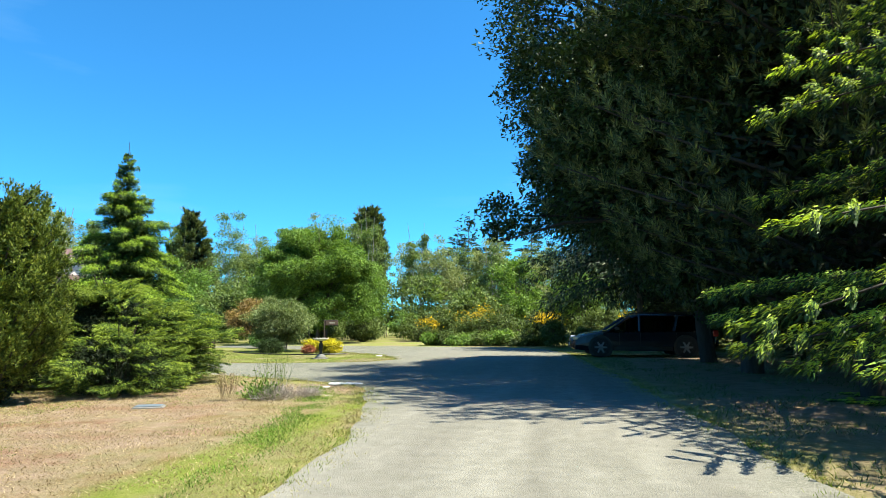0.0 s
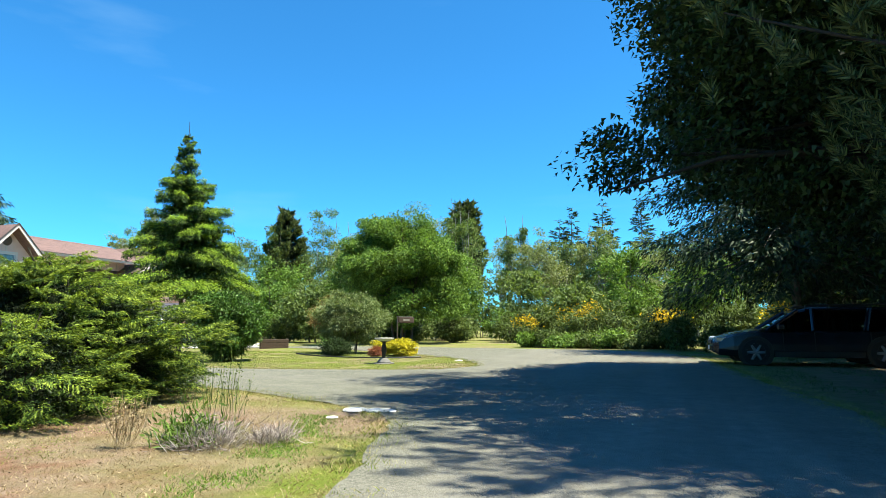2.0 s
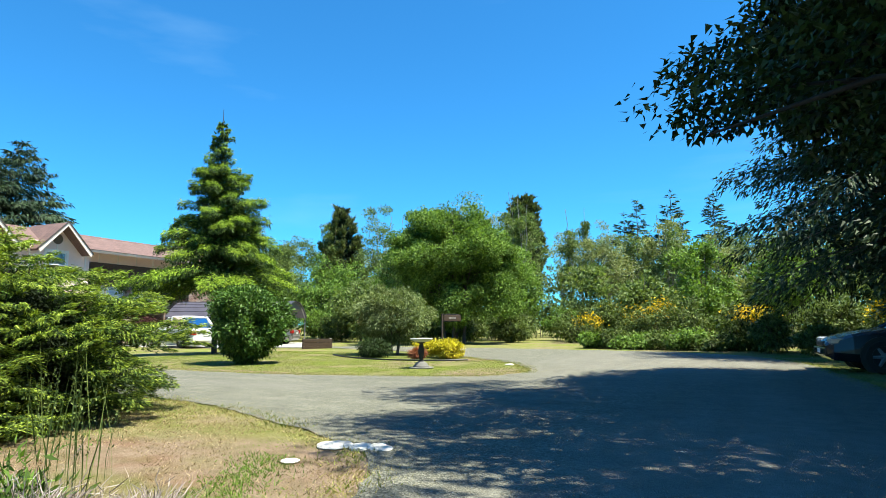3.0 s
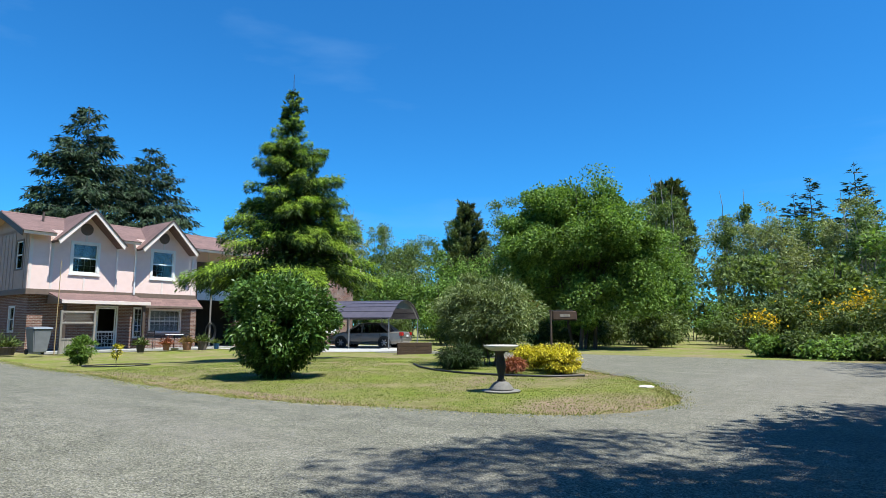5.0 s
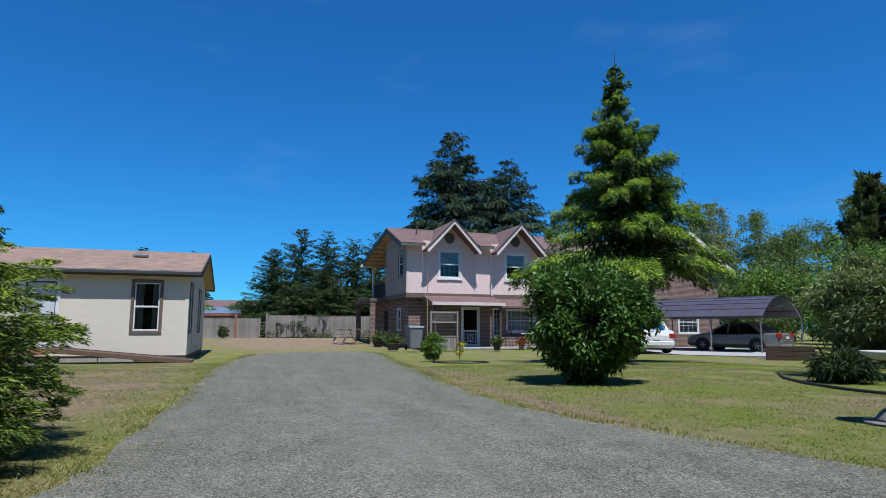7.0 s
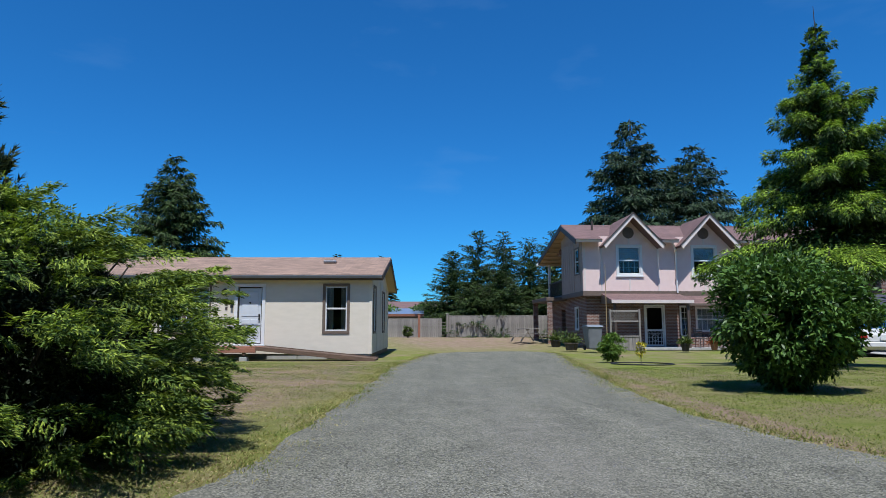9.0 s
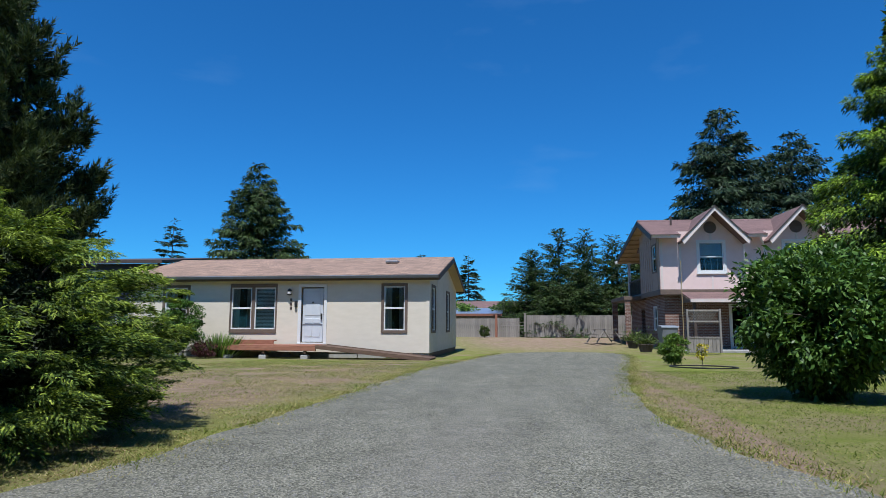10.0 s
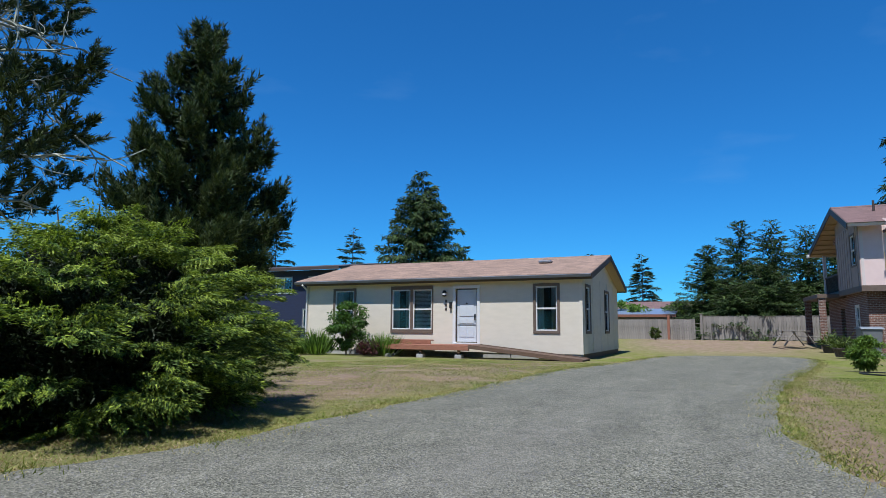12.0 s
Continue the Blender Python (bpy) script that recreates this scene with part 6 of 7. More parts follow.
pot(-29.4, 30.9, 0.2, 0.36, BLACK, L_BRUSH, 1, "black pot with a spiky green plant")
pot(-30.3, 33.6, 0.24, 0.40, TERRACOTTA, L_TAWNY, 2, "terracotta pot with a straw-coloured plant")
pot(-30.1, 34.3, 0.26, 0.45, BARK, L_BRUSH, 3, "brown tub with green plants")
pot(-31.2, 33.0, 0.18, 0.30, TERRACOTTA, L_RED, 4, "small terracotta pot with red flowers")
pot(-31.0, 26.2, 0.35, 0.35, BARK, L_BRUSH, 5, "half-barrel tub with leafy plants by the wall", 0.6)
pot(-35.2, 26.3, 0.3, 0.40, BLACK, L_BRUSH, 6, "dark tub with plants by the side wall", 0.5)
pot(-31.0, 35.6, 0.16, 0.3, surface("blue plastic", (0.02, 0.12, 0.35), (0.03, 0.16, 0.42), 4, 0.4), L_BRUSH, 7, "blue plastic pot on the porch edge", 0.2)


def bench(x, y, z, turn):
    b = thing("garden_table", pose(x, y, z, 0, 0, turn), "weathered wooden picnic table on the grass", "table")
    for i in range(4):
        part("board", box(-0.9, 0.9, -0.35 + i * 0.18, -0.19 + i * 0.18, 0.70, 0.74, 0.006), FENCE_WOOD, b)
    for s in (-1, 1):
        part("seat_board", box(-0.9, 0.9, s * 0.62, s * 0.86, 0.42, 0.46, 0.006), FENCE_WOOD, b)
        for k in (-0.6, 0.6):
            bm = bmesh.new()
            rod(bm, (k, s * 0.75, 0), (k, s * 0.25, 0.70), 0.04, sides=4)
            part("leg", bm, FENCE_WOOD, b)
    return b


bench(-38.0, 25.2, 0.14, 20)


def stake(x, y, h, lean):
    s = thing("bamboo_stake", pose(x, y, -0.1, lean, 3, 0), "tall bamboo stake stuck in the ground", "stake")
    bm = bmesh.new()
    rod(bm, (0, 0, -0.05), (0, 0, h), 0.02, 0.014, 6)
    part("cane", bm, surface("bamboo", (0.42, 0.30, 0.14), (0.52, 0.38, 0.2), 5, 0.6), s)


stake(-30.0, 27.6, 3.9, 0.6)


def garden_chair(x, y, turn, label):
    c = thing("garden_chair", pose(x, y, -0.06, 0, 0, turn), label, "chair")
    part("seat", box(-0.24, 0.24, -0.23, 0.23, 0.42, 0.45, 0.01), BLACK, c)
    for sx in (-0.22, 0.22):
        for sy in (-0.21, 0.21):
            bm = bmesh.new()
            rod(bm, (sx, sy, 0.0), (sx * 0.95, sy * 0.95, 0.43), 0.014)
            part("leg", bm, BLACK, c)
        bm = bmesh.new()
        rod(bm, (sx, 0.22, 0.43), (sx, 0.30, 0.92), 0.014)
        part("back_post", bm, BLACK, c)
        part("armrest", box(sx - 0.025, sx + 0.025, -0.2, 0.26, 0.63, 0.655, 0.006), BLACK, c)
    for i in range(5):
        part("back_slat", box(-0.22, 0.22, 0.235 + i * 0.014, 0.25 + i * 0.014, 0.50 + i * 0.085, 0.55 + i * 0.085, 0.004), BLACK, c)
    return c


garden_chair(-32.3, 32.9, 100, "dark metal garden chair on the porch")
garden_chair(-32.2, 34.6, 80, "dark metal garden chair beside a porch table")
pt = thing("porch_table", pose(-32.0, 33.8, -0.06), "small round dark patio table", "table")
part("top", lathe([(0.02, 0.68), (0.42, 0.68), (0.44, 0.695), (0.42, 0.71), (0.02, 0.71)], 24), WHITE, pt)
bm = bmesh.new()
rod(bm, (0, 0, 0.02), (0, 0, 0.68), 0.025)
part("stem", bm, BLACK, pt)
part("foot", lathe([(0.02, 0.0), (0.24, 0.0), (0.22, 0.02), (0.02, 0.03)], 18), BLACK, pt)
hose = thing("garden_hose", pose(-32.2, 35.9, 0.75, 0, 0, 0), "dark garden hose coiled on a wall hook", "hose")
for i in range(4):
    bm = bmesh.new()
    pts = [(0.03 * i, (0.26 + 0.02 * i) * math.cos(k / 20 * 2 * math.pi), (0.42 + 0.03 * i) * math.sin(k / 20 * 2 * math.pi)) for k in range(21)]
    for p, q in zip(pts, pts[1:]):
        rod(bm, p, q, 0.014, sides=6)
    part("coil", bm, BLACK, hose)
bm = bmesh.new()
rod(bm, (-0.05, 0, 0.43), (0.14, 0, 0.45), 0.02)
rod(bm, (-0.05, 0, 2.75), (-0.05, 0, -0.85), 0.05)
part("hook", bm, FENCE_WOOD, hose)


def edging(name, label, pts, r=0.025, mat=BLACK):
    e = thing(name, pose(0, 0, 0), label, "edging")
    put("strip", limb_mesh("strip", [[((ax, ay, ground_z(ax, ay) + 0.02), r) for ax, ay in pts]], 6), mat, e)
    return e


edging("bed_edging", "black plastic edging round the garden bed", [(-11.6, 29.6), (-10.6, 28.7), (-9.6, 28.1), (-8.6, 27.8), (-7.6, 27.75), (-6.8, 28.0), (-6.35, 28.6)])
edging("hose_ring", "dark hose laid in a ring round the sapling", [(-19.4 + 1.15 * math.cos(a / 12 * math.pi), 25.6 + 0.8 * math.sin(a / 12 * math.pi)) for a in range(25)], 0.018)


# ---- fences, neighbours ----
def board_fence(name, label, x, y0, y1, h, z, turn=0.0, red_post=False):
    f = thing(name, pose(x, y0, z, 0, 0, 90 + turn), label, "fence")
    L = y1 - y0
    rng = np.random.default_rng(int(abs(x * 7 + y0 * 3)))
    me = bpy.data.meshes.new("fence_board")
    bm = box(0, 0.138, -0.012, 0.012, 0.03, h, 0.004)
    bm.to_mesh(me)
    bm.free()
    me.materials.append(FENCE_WOOD)
    for i in range(int(L / 0.146)):
        ob = put("board", me, None, f)
        ob.location = (i * 0.146, rng.normal() * 0.006, rng.normal() * 0.012)
    n = int(L / 2.4)
    for i in range(n + 1):
        part("post", box(i * L / n - 0.05, i * L / n + 0.05, 0.014, 0.11, 0, h + 0.05, 0.008), FENCE_WOOD, f)
    for zz in (0.35, h - 0.3):
        part("rail", box(0, L, 0.014, 0.05, zz, zz + 0.09, 0.004), FENCE_WOOD, f)
    part("cap_rail", box(0, L, -0.02, 0.06, h, h + 0.035, 0.004), FENCE_WOOD, f)
    return f


board_fence("fence", "weathered grey-brown board fence behind the yard", -46.0, 20.9, 32.0, 1.5, 0.26)
board_fence("fence", "weathered board fence with a gate, beside the shed", -46.4, 8.0, 20.3, 1.35, 0.22)
for yy, hh in ((18.75, 1.65), (20.75, 1.65)):
    gp = thing("gate_post", pose(-45.9, yy, 0.24), "stout reddish wooden gate post", "post")
    part("post", box(-0.08, 0.08, -0.08, 0.08, 0, hh, 0.01), RED_WOOD if yy < 19 else FENCE_WOOD, gp)
    part("cap", box(-0.1, 0.1, -0.1, 0.1, hh, hh + 0.05, 0.015), FENCE_WOOD, gp)
gt = thing("metal_gate", pose(-45.9, 18.9, 0.27, 0, 0, 90), "low wire gate between two posts", "gate")
for i in range(5):
    bm = bmesh.new()
    rod(bm, (0, 0, 0.15 + i * 0.22), (1.75, 0, 0.15 + i * 0.22), 0.014, sides=6)
    part("bar", bm, FENCE_WOOD, gt)


def shed():
    s = thing("shed", pose(-49.5, 12.5, 0.3, 0, 0, 90), "low wooden shed with a pale blue metal roof", "shed")
    part("wall", box(0, 6.3, 0, 2.6, 0, 1.55), FENCE_WOOD, s)
    part("roof", prism([(-0.3, 1.62), (2.8, 2.15), (2.8, 2.20), (-0.3, 1.68)], -0.2, 6.5, "x"), surface("blue-grey metal roof", (0.20, 0.27, 0.40), (0.26, 0.33, 0.46), 3, 0.4, 0.3), s)
    part("fascia", box(-0.2, 6.5, -0.33, -0.3, 1.5, 1.69), RED_WOOD, s)
    return s


shed()


def neighbour_house(x, y, turn, L, D, h, rz, wall, roofm, label, over=0.5, windows=(), flat=False):
    n = thing("house", pose(x, y, 0.0, 0, 0, turn), label, "house")
    part("wall", wall_bm(0, L, 0, h, 0, 0.2, [w for w in windows]), wall, n)
    part("wall", box(0, 0.2, 0.2, D, 0, h), wall, n)
    part("wall", box(L - 0.2, L, 0.2, D, 0, h), wall, n)
    part("wall", box(0.2, L - 0.2, D - 0.2, D, 0, h), wall, n)
    for w in windows:
        window(n, *w, 0.0, GREY_METAL, 0.05, rail=False, mullions=1, hang="")
    if flat:
        part("roof", prism([(-over, h + 0.0), (D + over, h + rz), (D + over, h + rz + 0.14), (-over, h + 0.14)], -over, L + over, "x"), roofm, n)
        part("fascia", box(-over, L + over, -over - 0.03, -over, h - 0.05, h + 0.15), DARK_TRIM, n)
    else:
        for sg in (1, -1):
            bm = prism([(0, 0), (D / 2 + over, -rz), (D / 2 + over, -rz - 0.14), (0, -0.14)], -over, L + over, "x")
            bm.transform(pose(0, D / 2, h + rz) @ Matrix.Diagonal((1, sg, 1, 1)))
            bmesh.ops.recalc_face_normals(bm, faces=bm.faces)
            part("roof", bm, roofm, n)
        for xa in (0.0, L - 0.2):
            part("gable_wall", prism([(0.0, h), (D, h), (D / 2, h + rz * 0.85)], xa, xa + 0.2, "x"), wall, n)
    return n


neighbour_house(-37.0, -16.5, 90, 15.2, 8, 4.75, 1.2, BLUE_WALL, DARK_TRIM, "dark blue two-storey house with a shallow roof", 0.6,
                [(13.0, 14.4, 3.2, 4.3), (10.2, 11.6, 3.2, 4.3), (6.0, 7.6, 3.2, 4.3), (12.6, 14.2, 0.9, 2.1)], True)
neighbour_house(-72.0, 5.0, 90, 16, 9, 2.6, 1.5, DARK_TRIM, ROOF_RED, "low brown house behind the back fence")

# ---- trees and shrubs ----
# shrubs along the lane
juniper("juniper", "spreading green juniper with feathery pale shoot tips", -6.4, 16.6, 2.05, 1.8, 2.0, 11, boughs=92, per=10, needles=340, leaf=0.044, wide=0.28, spray=0.44, reach=1.0, core=80000, square=2.6, peak=(-0.3, -0.2))
juniper("juniper", "tall spreading juniper behind the first one", -8.3, 14.9, 1.9, 1.8, 2.0, 12, boughs=46, per=8, needles=190, leaf=0.06, spray=0.50, core=14000)
juniper("juniper", "low feathery juniper at the edge of the drive", -5.3, 15.0, 1.35, 1.3, 1.15, 13, boughs=28, per=9, needles=260, leaf=0.04, wide=0.32, spray=0.45, reach=0.8, core=9000)
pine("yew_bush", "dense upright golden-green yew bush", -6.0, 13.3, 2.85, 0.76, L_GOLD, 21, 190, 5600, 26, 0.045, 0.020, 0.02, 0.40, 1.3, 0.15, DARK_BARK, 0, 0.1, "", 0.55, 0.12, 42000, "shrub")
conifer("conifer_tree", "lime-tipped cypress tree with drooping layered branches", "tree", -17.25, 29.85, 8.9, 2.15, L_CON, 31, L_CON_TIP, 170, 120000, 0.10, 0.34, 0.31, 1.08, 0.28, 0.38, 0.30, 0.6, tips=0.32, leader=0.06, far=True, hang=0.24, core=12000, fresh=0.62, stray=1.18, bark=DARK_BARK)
broadleaf("laurel_bush", "rounded dense dark green bush on a short stem", "shrub", -10.85, 24.9, 2.05, 1.16, L_LAUREL, 41, 24000, 0.095, 0.42, 0.0, 200, 5, clump_r=0.11, under=0.74, over=0.0, pad=0.9, flat=0.35, trunk_r=0.05, core=9000, boxy=2.4)
broadleaf("maple_tree", "broad bright green maple with several stems", "tree", -13.2, 42.3, 8.0, 4.6, L_MAPLE, 51, 170000, 0.105, 0.75, 0.02, 420, 4, clump_r=0.075, trunk_r=0.09, far=True, pad=0.7, flat=0.15, over=0.25, lobes=60, lobe_r=0.24, core=16000)
broadleaf("willow_shrub", "grey-green willow shrub with fine leaves", "shrub", -9.9, 30.6, 2.5, 1.4, L_WILLOW, 61, 26000, 0.12, 0.22, 0.03, 60, 6, clump_r=0.18, trunk_r=0.02)
for k, (x, y, h, r) in enumerate(((-7.1, 28.95, 0.52, 0.5), (-7.5, 29.6, 0.66, 0.5), (-8.1, 29.45, 0.6, 0.42))):
    broadleaf("yellow_shrub", "low bright yellow shrub in the garden bed", "shrub", x, y, h, r, L_YELLOW, 70 + k, 5000, 0.06, 0.45, 0.0, 34, 5, clump_r=0.2, pad=0.45, flat=0.7, trunk_r=0.012, group="yellow shrubs")
broadleaf("red_grass_clump", "red-brown feathery plant clump", "plant", -7.75, 28.25, 0.36, 0.26, L_RED, 75, 2500, 0.10, 0.14, 0.0, 50, 5, clump_r=0.2, trunk_r=0.006)
broadleaf("dark_grass_clump", "dark green strappy plant clump", "plant", -9.6, 28.9, 0.55, 0.5, L_OAK, 76, 3500, 0.16, 0.12, 0.0, 50, 5, clump_r=0.2, trunk_r=0.006)
broadleaf("fern_mound", "bright green ferny mound beside the bin", "shrub", -20.8, 25.15, 0.85, 0.40, L_MAPLE, 77, 4200, 0.09, 0.35, 0.0, 50, 3, clump_r=0.2, trunk_r=0.01)
# big shade trees on the right of the lane
conifer("fir_tree", "tall dark fir with layered boughs beyond the parked car", "tree", 5.2, 35.2, 14.0, 4.9, L_FIR, 86, None, 200, 60000, 0.20, 0.30, 0.20, 0.55, 0.30, 0.30, 0.34, 0.4, far=True, hang=0.3, core=8000)
broadleaf("oak_tree", "tall dark spreading oak over the parked car", "tree", 5.1, 24.9, 10.5, 4.1, L_OAK, 81, 60000, 0.16, 0.62, 0.24, 300, 1, DARK_BARK, far=True, foot=(0.75, 0.0), clump_r=0.11, lumps=0.3, trunk_r=0.24, over=0.2, boxy=2.6, core=9000)
broadleaf("oak_tree", "dark oak behind the parked car", "tree", 10.2, 30.8, 10.5, 4.6, L_OAK, 87, 32000, 0.22, 0.62, 0.30, 220, 1, DARK_BARK, far=True, clump_r=0.12, lumps=0.3, trunk_r=0.18, boxy=2.6)
broadleaf("oak_tree", "tall dark oak that shades the lane", "tree", 5.9, 20.9, 11.4, 5.5, L_OAK, 82, 165000, 0.095, 0.72, 0.10, 760, 1, DARK_BARK, far=True, clump_r=0.065, lumps=0.2, trunk_r=0.24, over=0.0, under=0.30, boxy=2.6, core=50000, extra=[(-4.5, -0.7, 7.0), (-4.6, -0.3, 7.8), (-4.3, 0.4, 8.4), (-4.4, 0.0, 5.1), (-4.7, -0.4, 5.7), (-4.6, 0.3, 6.3), (-4.7, 0.9, 7.6),
    (-5.7, -0.9, 3.45), (-5.4, -0.7, 3.3), (-5.2, -1.0, 3.7), (-5.5, -0.6, 3.9), (-4.9, -0.8, 3.4), (-4.5, -0.8, 3.6), (-4.1, -0.7, 3.9),
    (-5.3, 0.0, 9.5), (-5.2, 0.5, 9.8), (-5.1, 1.1, 9.6), (-5.0, 1.6, 9.4), (-5.2, 0.8, 9.0), (-5.0, 0.3, 10.1), (-4.8, -0.5, 9.7), (-4.8, 2.0, 9.0), (-4.6, 1.3, 10.0), (-5.1, -0.3, 9.1)])
pine("pine_tree", "dense olive-green pine at the lane's edge", 6.3, 16.3, 12.2, 3.9, L_PINE_SUN, 85, 120, 3200, 46, 0.11, 0.018, 0.10, 0.35, 0.8, 0.28, DARK_BARK, inner=34000)
conifer("pine_tree", "tall dark pine among the oaks", "tree", 11.6, 20.0, 14.0, 4.0, L_PINE, 83, None, 170, 45000, 0.26, 0.22, 0.14, 0.55, 0.1, 0.2, 0.24, 0.4, far=True)
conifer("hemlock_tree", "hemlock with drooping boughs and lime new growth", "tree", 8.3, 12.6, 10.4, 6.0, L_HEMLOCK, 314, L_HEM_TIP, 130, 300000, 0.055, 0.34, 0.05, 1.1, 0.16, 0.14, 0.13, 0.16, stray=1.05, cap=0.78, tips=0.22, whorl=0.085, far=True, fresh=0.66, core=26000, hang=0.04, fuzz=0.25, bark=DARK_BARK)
# far conifers
conifer("fir_tree", "tall dark fir behind the house", "tree", -50, 35.6, 17.9, 6.6, L_FIR, 91, None, 420, 70000, 0.40, 0.3, 0.04, 0.85, 0.30, 0.28, 0.32, 0.35, far=True, hang=0.12, core=3500)
conifer("fir_tree", "dark fir beside its taller twin", "tree", -50, 40.4, 15.6, 6.8, L_FIR, 92, None, 400, 60000, 0.40, 0.3, 0.04, 0.85, 0.30, 0.28, 0.32, 0.35, far=True, hang=0.12, core=3500)
conifer("spruce_tree", "layered green spruce behind the mobile home", "tree", -38.2, 4.4, 11.1, 4.2, L_HEDGE, 93, None, 300, 60000, 0.28, 0.3, 0.05, 0.9, 0.34, 0.40, 0.34, 0.4, far=True, hang=0.12, core=3500)
pine("pine_tree", "tall dark pine with upright shoots", -23.7, -0.1, 15.4, 3.5, L_PINE, 94, 90, 3300, 34, 0.28, 0.055, 0.14, 0.55, 0.9, 0.55, DARK_BARK, inner=7000)
pine("pine_tree", "sparse pine with bare lichen-grey branches", -8.6, 8.6, 10.6, 2.75, L_PINE, 95, 40, 1100, 80, 0.13, 0.026, 0.24, 0.30, 0.6, 0.36, DARK_BARK, 26, 0.2)
for k, (y, h, x) in enumerate(((20.5, 6.6, -50.5), (22.6, 8.6, -52), (24.6, 8.4, -51.5), (26.8, 8.0, -52.3), (28.6, 8.8, -52), (30.8, 8.2, -51), (32.8, 9.0, -53), (24.0, 5.0, -48.5), (28.0, 4.6, -48.5), (22.0, 3.8, -48.4), (31.5, 5.2, -48.3), (33.2, 6.6, -47.8), (34.8, 8.2, -49), (31.0, 7.0, -47.6))):
    conifer("cypress_tree", "dark green cypress behind the back fence", "tree", x, y + 0.8, h, 2.7, L_HEDGE, 100 + k, None, 200, 20000, 0.22, 0.26, 0.02, 0.70, 0.22, 0.40, 0.28, 0.6, far=True, group="cypress row", core=2200)
for k, (x, y, h, r) in enumerate(((-60, -7, 11.5, 3.6), (-64, -3, 9.5, 3), (-62, -16, 12, 3.4), (-56, -22, 13, 3.6), (-70, 9.2, 8.8, 2.2), (-84, 13, 10.3, 2.6))):
    conifer("spruce_tree", "distant spruce beyond the houses", "tree", x, y, h, r, L_FIR, 120 + k, None, 150, 8000, 0.5, 0.3, 0.05, 0.8, 0.35, 0.3, 0.34, 0.5, far=True, group="distant spruces")
pine("pine_tree", "dark round-topped pine in the far woods", -43, 73.4, 15.2, 2.4, L_PINE_SUN, 131, 60, 900, 22, 0.5, 0.13, 0.28, 0.42, 0.8, 0.6, DARK_BARK, inner=5000)
pine("pine_tree", "dark round-topped pine above the far woods", -25, 88, 17.4, 2.5, L_PINE_SUN, 132, 60, 900, 22, 0.55, 0.14, 0.42, 0.42, 0.8, 0.65, DARK_BARK, inner=5000)

for k, (x, y, h) in enumerate(((-11.2, 90.4, 16.2), (-7.3, 90.9, 17.4), (-2.6, 91.5, 17.0), (-12.6, 89.5, 14.8))):
    conifer("fir_tree", "dark fir standing above the far woods", "tree", x, y, h, 3.4, L_FIR, 140 + k, None, 150, 9000, 0.5, 0.3, 0.1, 0.8, 0.2, 0.3, 0.34, 0.5, far=True, group="far firs")

# far woods: alders and brush in a belt behind the loop
rng_w = np.random.default_rng(5)
WOODS = []
for i in range(58):
    x = -62 + i * 1.8 + rng_w.normal() * 1.0
    WOODS.append((x, 68 + rng_w.random() * 16 + max(0, -x - 30) * -0.35, 10.8 + rng_w.random() * 4.4, 2.4 + rng_w.random() * 1.6))
for i, (x, y, h, r) in enumerate(WOODS):
    pale = i % 3 == 1 or (x > -14 and i % 3 == 0)
    h *= 0.88 if x > -14 else 1.12
    broadleaf("alder_tree", "slim pale-green alder in the far woods" if pale else "green alder in the far woods", "tree", x, y, h, r, L_ALDER_PALE if pale else L_ALDER,
              200 + i, 6400 if pale else 8800, 0.20, 0.6, 0.18 if pale else 0.06, 90, 2, PALE_BARK, clump_r=0.13, over=0.3, far=True, group="far alders", trunk_r=0.10, pad=0.7, flat=0.3, lobes=13, lobe_r=0.34)
for i, (x, y, h, r) in enumerate(((-34, 60, 8.2, 3.6), (-27, 58, 7.5, 3.2), (-22, 62, 9, 3.4), (-40, 58, 7.6, 3.2), (-29, 52, 5.2, 2.6), (-24, 50, 4.6, 2.4), (-33, 51, 5.0, 2.6), (-19, 52, 4.2, 2.2), (-15, 56, 7.4, 2.8), (-5, 52, 4.6, 2.2), (3, 55, 6.6, 2.6), (9, 50, 7, 3), (14, 46, 8, 3.4), (12, 38, 6, 3), (-2, 58, 6.8, 2.6))):
    broadleaf("thicket_tree", "leafy young tree at the wood's edge", "tree", x, y, h, r, L_ALDER if i % 2 else L_MAPLE, 300 + i, 7500, 0.22, 0.6, 0.03, 70, 3, clump_r=0.17, far=True, group="wood edge", trunk_r=0.06, pad=1.0, flat=0.3, lobes=8, lobe_r=0.45)
broadleaf("bronze_bush", "tawny bronze-leaved bush beyond the lawn", "shrub", -19.0, 45.0, 3.4, 1.9, L_TAWNY, 330, 9000, 0.15, 0.5, 0.03, 80, 4, clump_r=0.18)
broadleaf("round_shrub", "dark clipped round shrub beside the path", "shrub", -12.4, 33.8, 1.0, 0.8, L_LAUREL, 331, 6000, 0.08, 0.5, 0.0, 70, 4, clump_r=0.18, trunk_r=0.02)
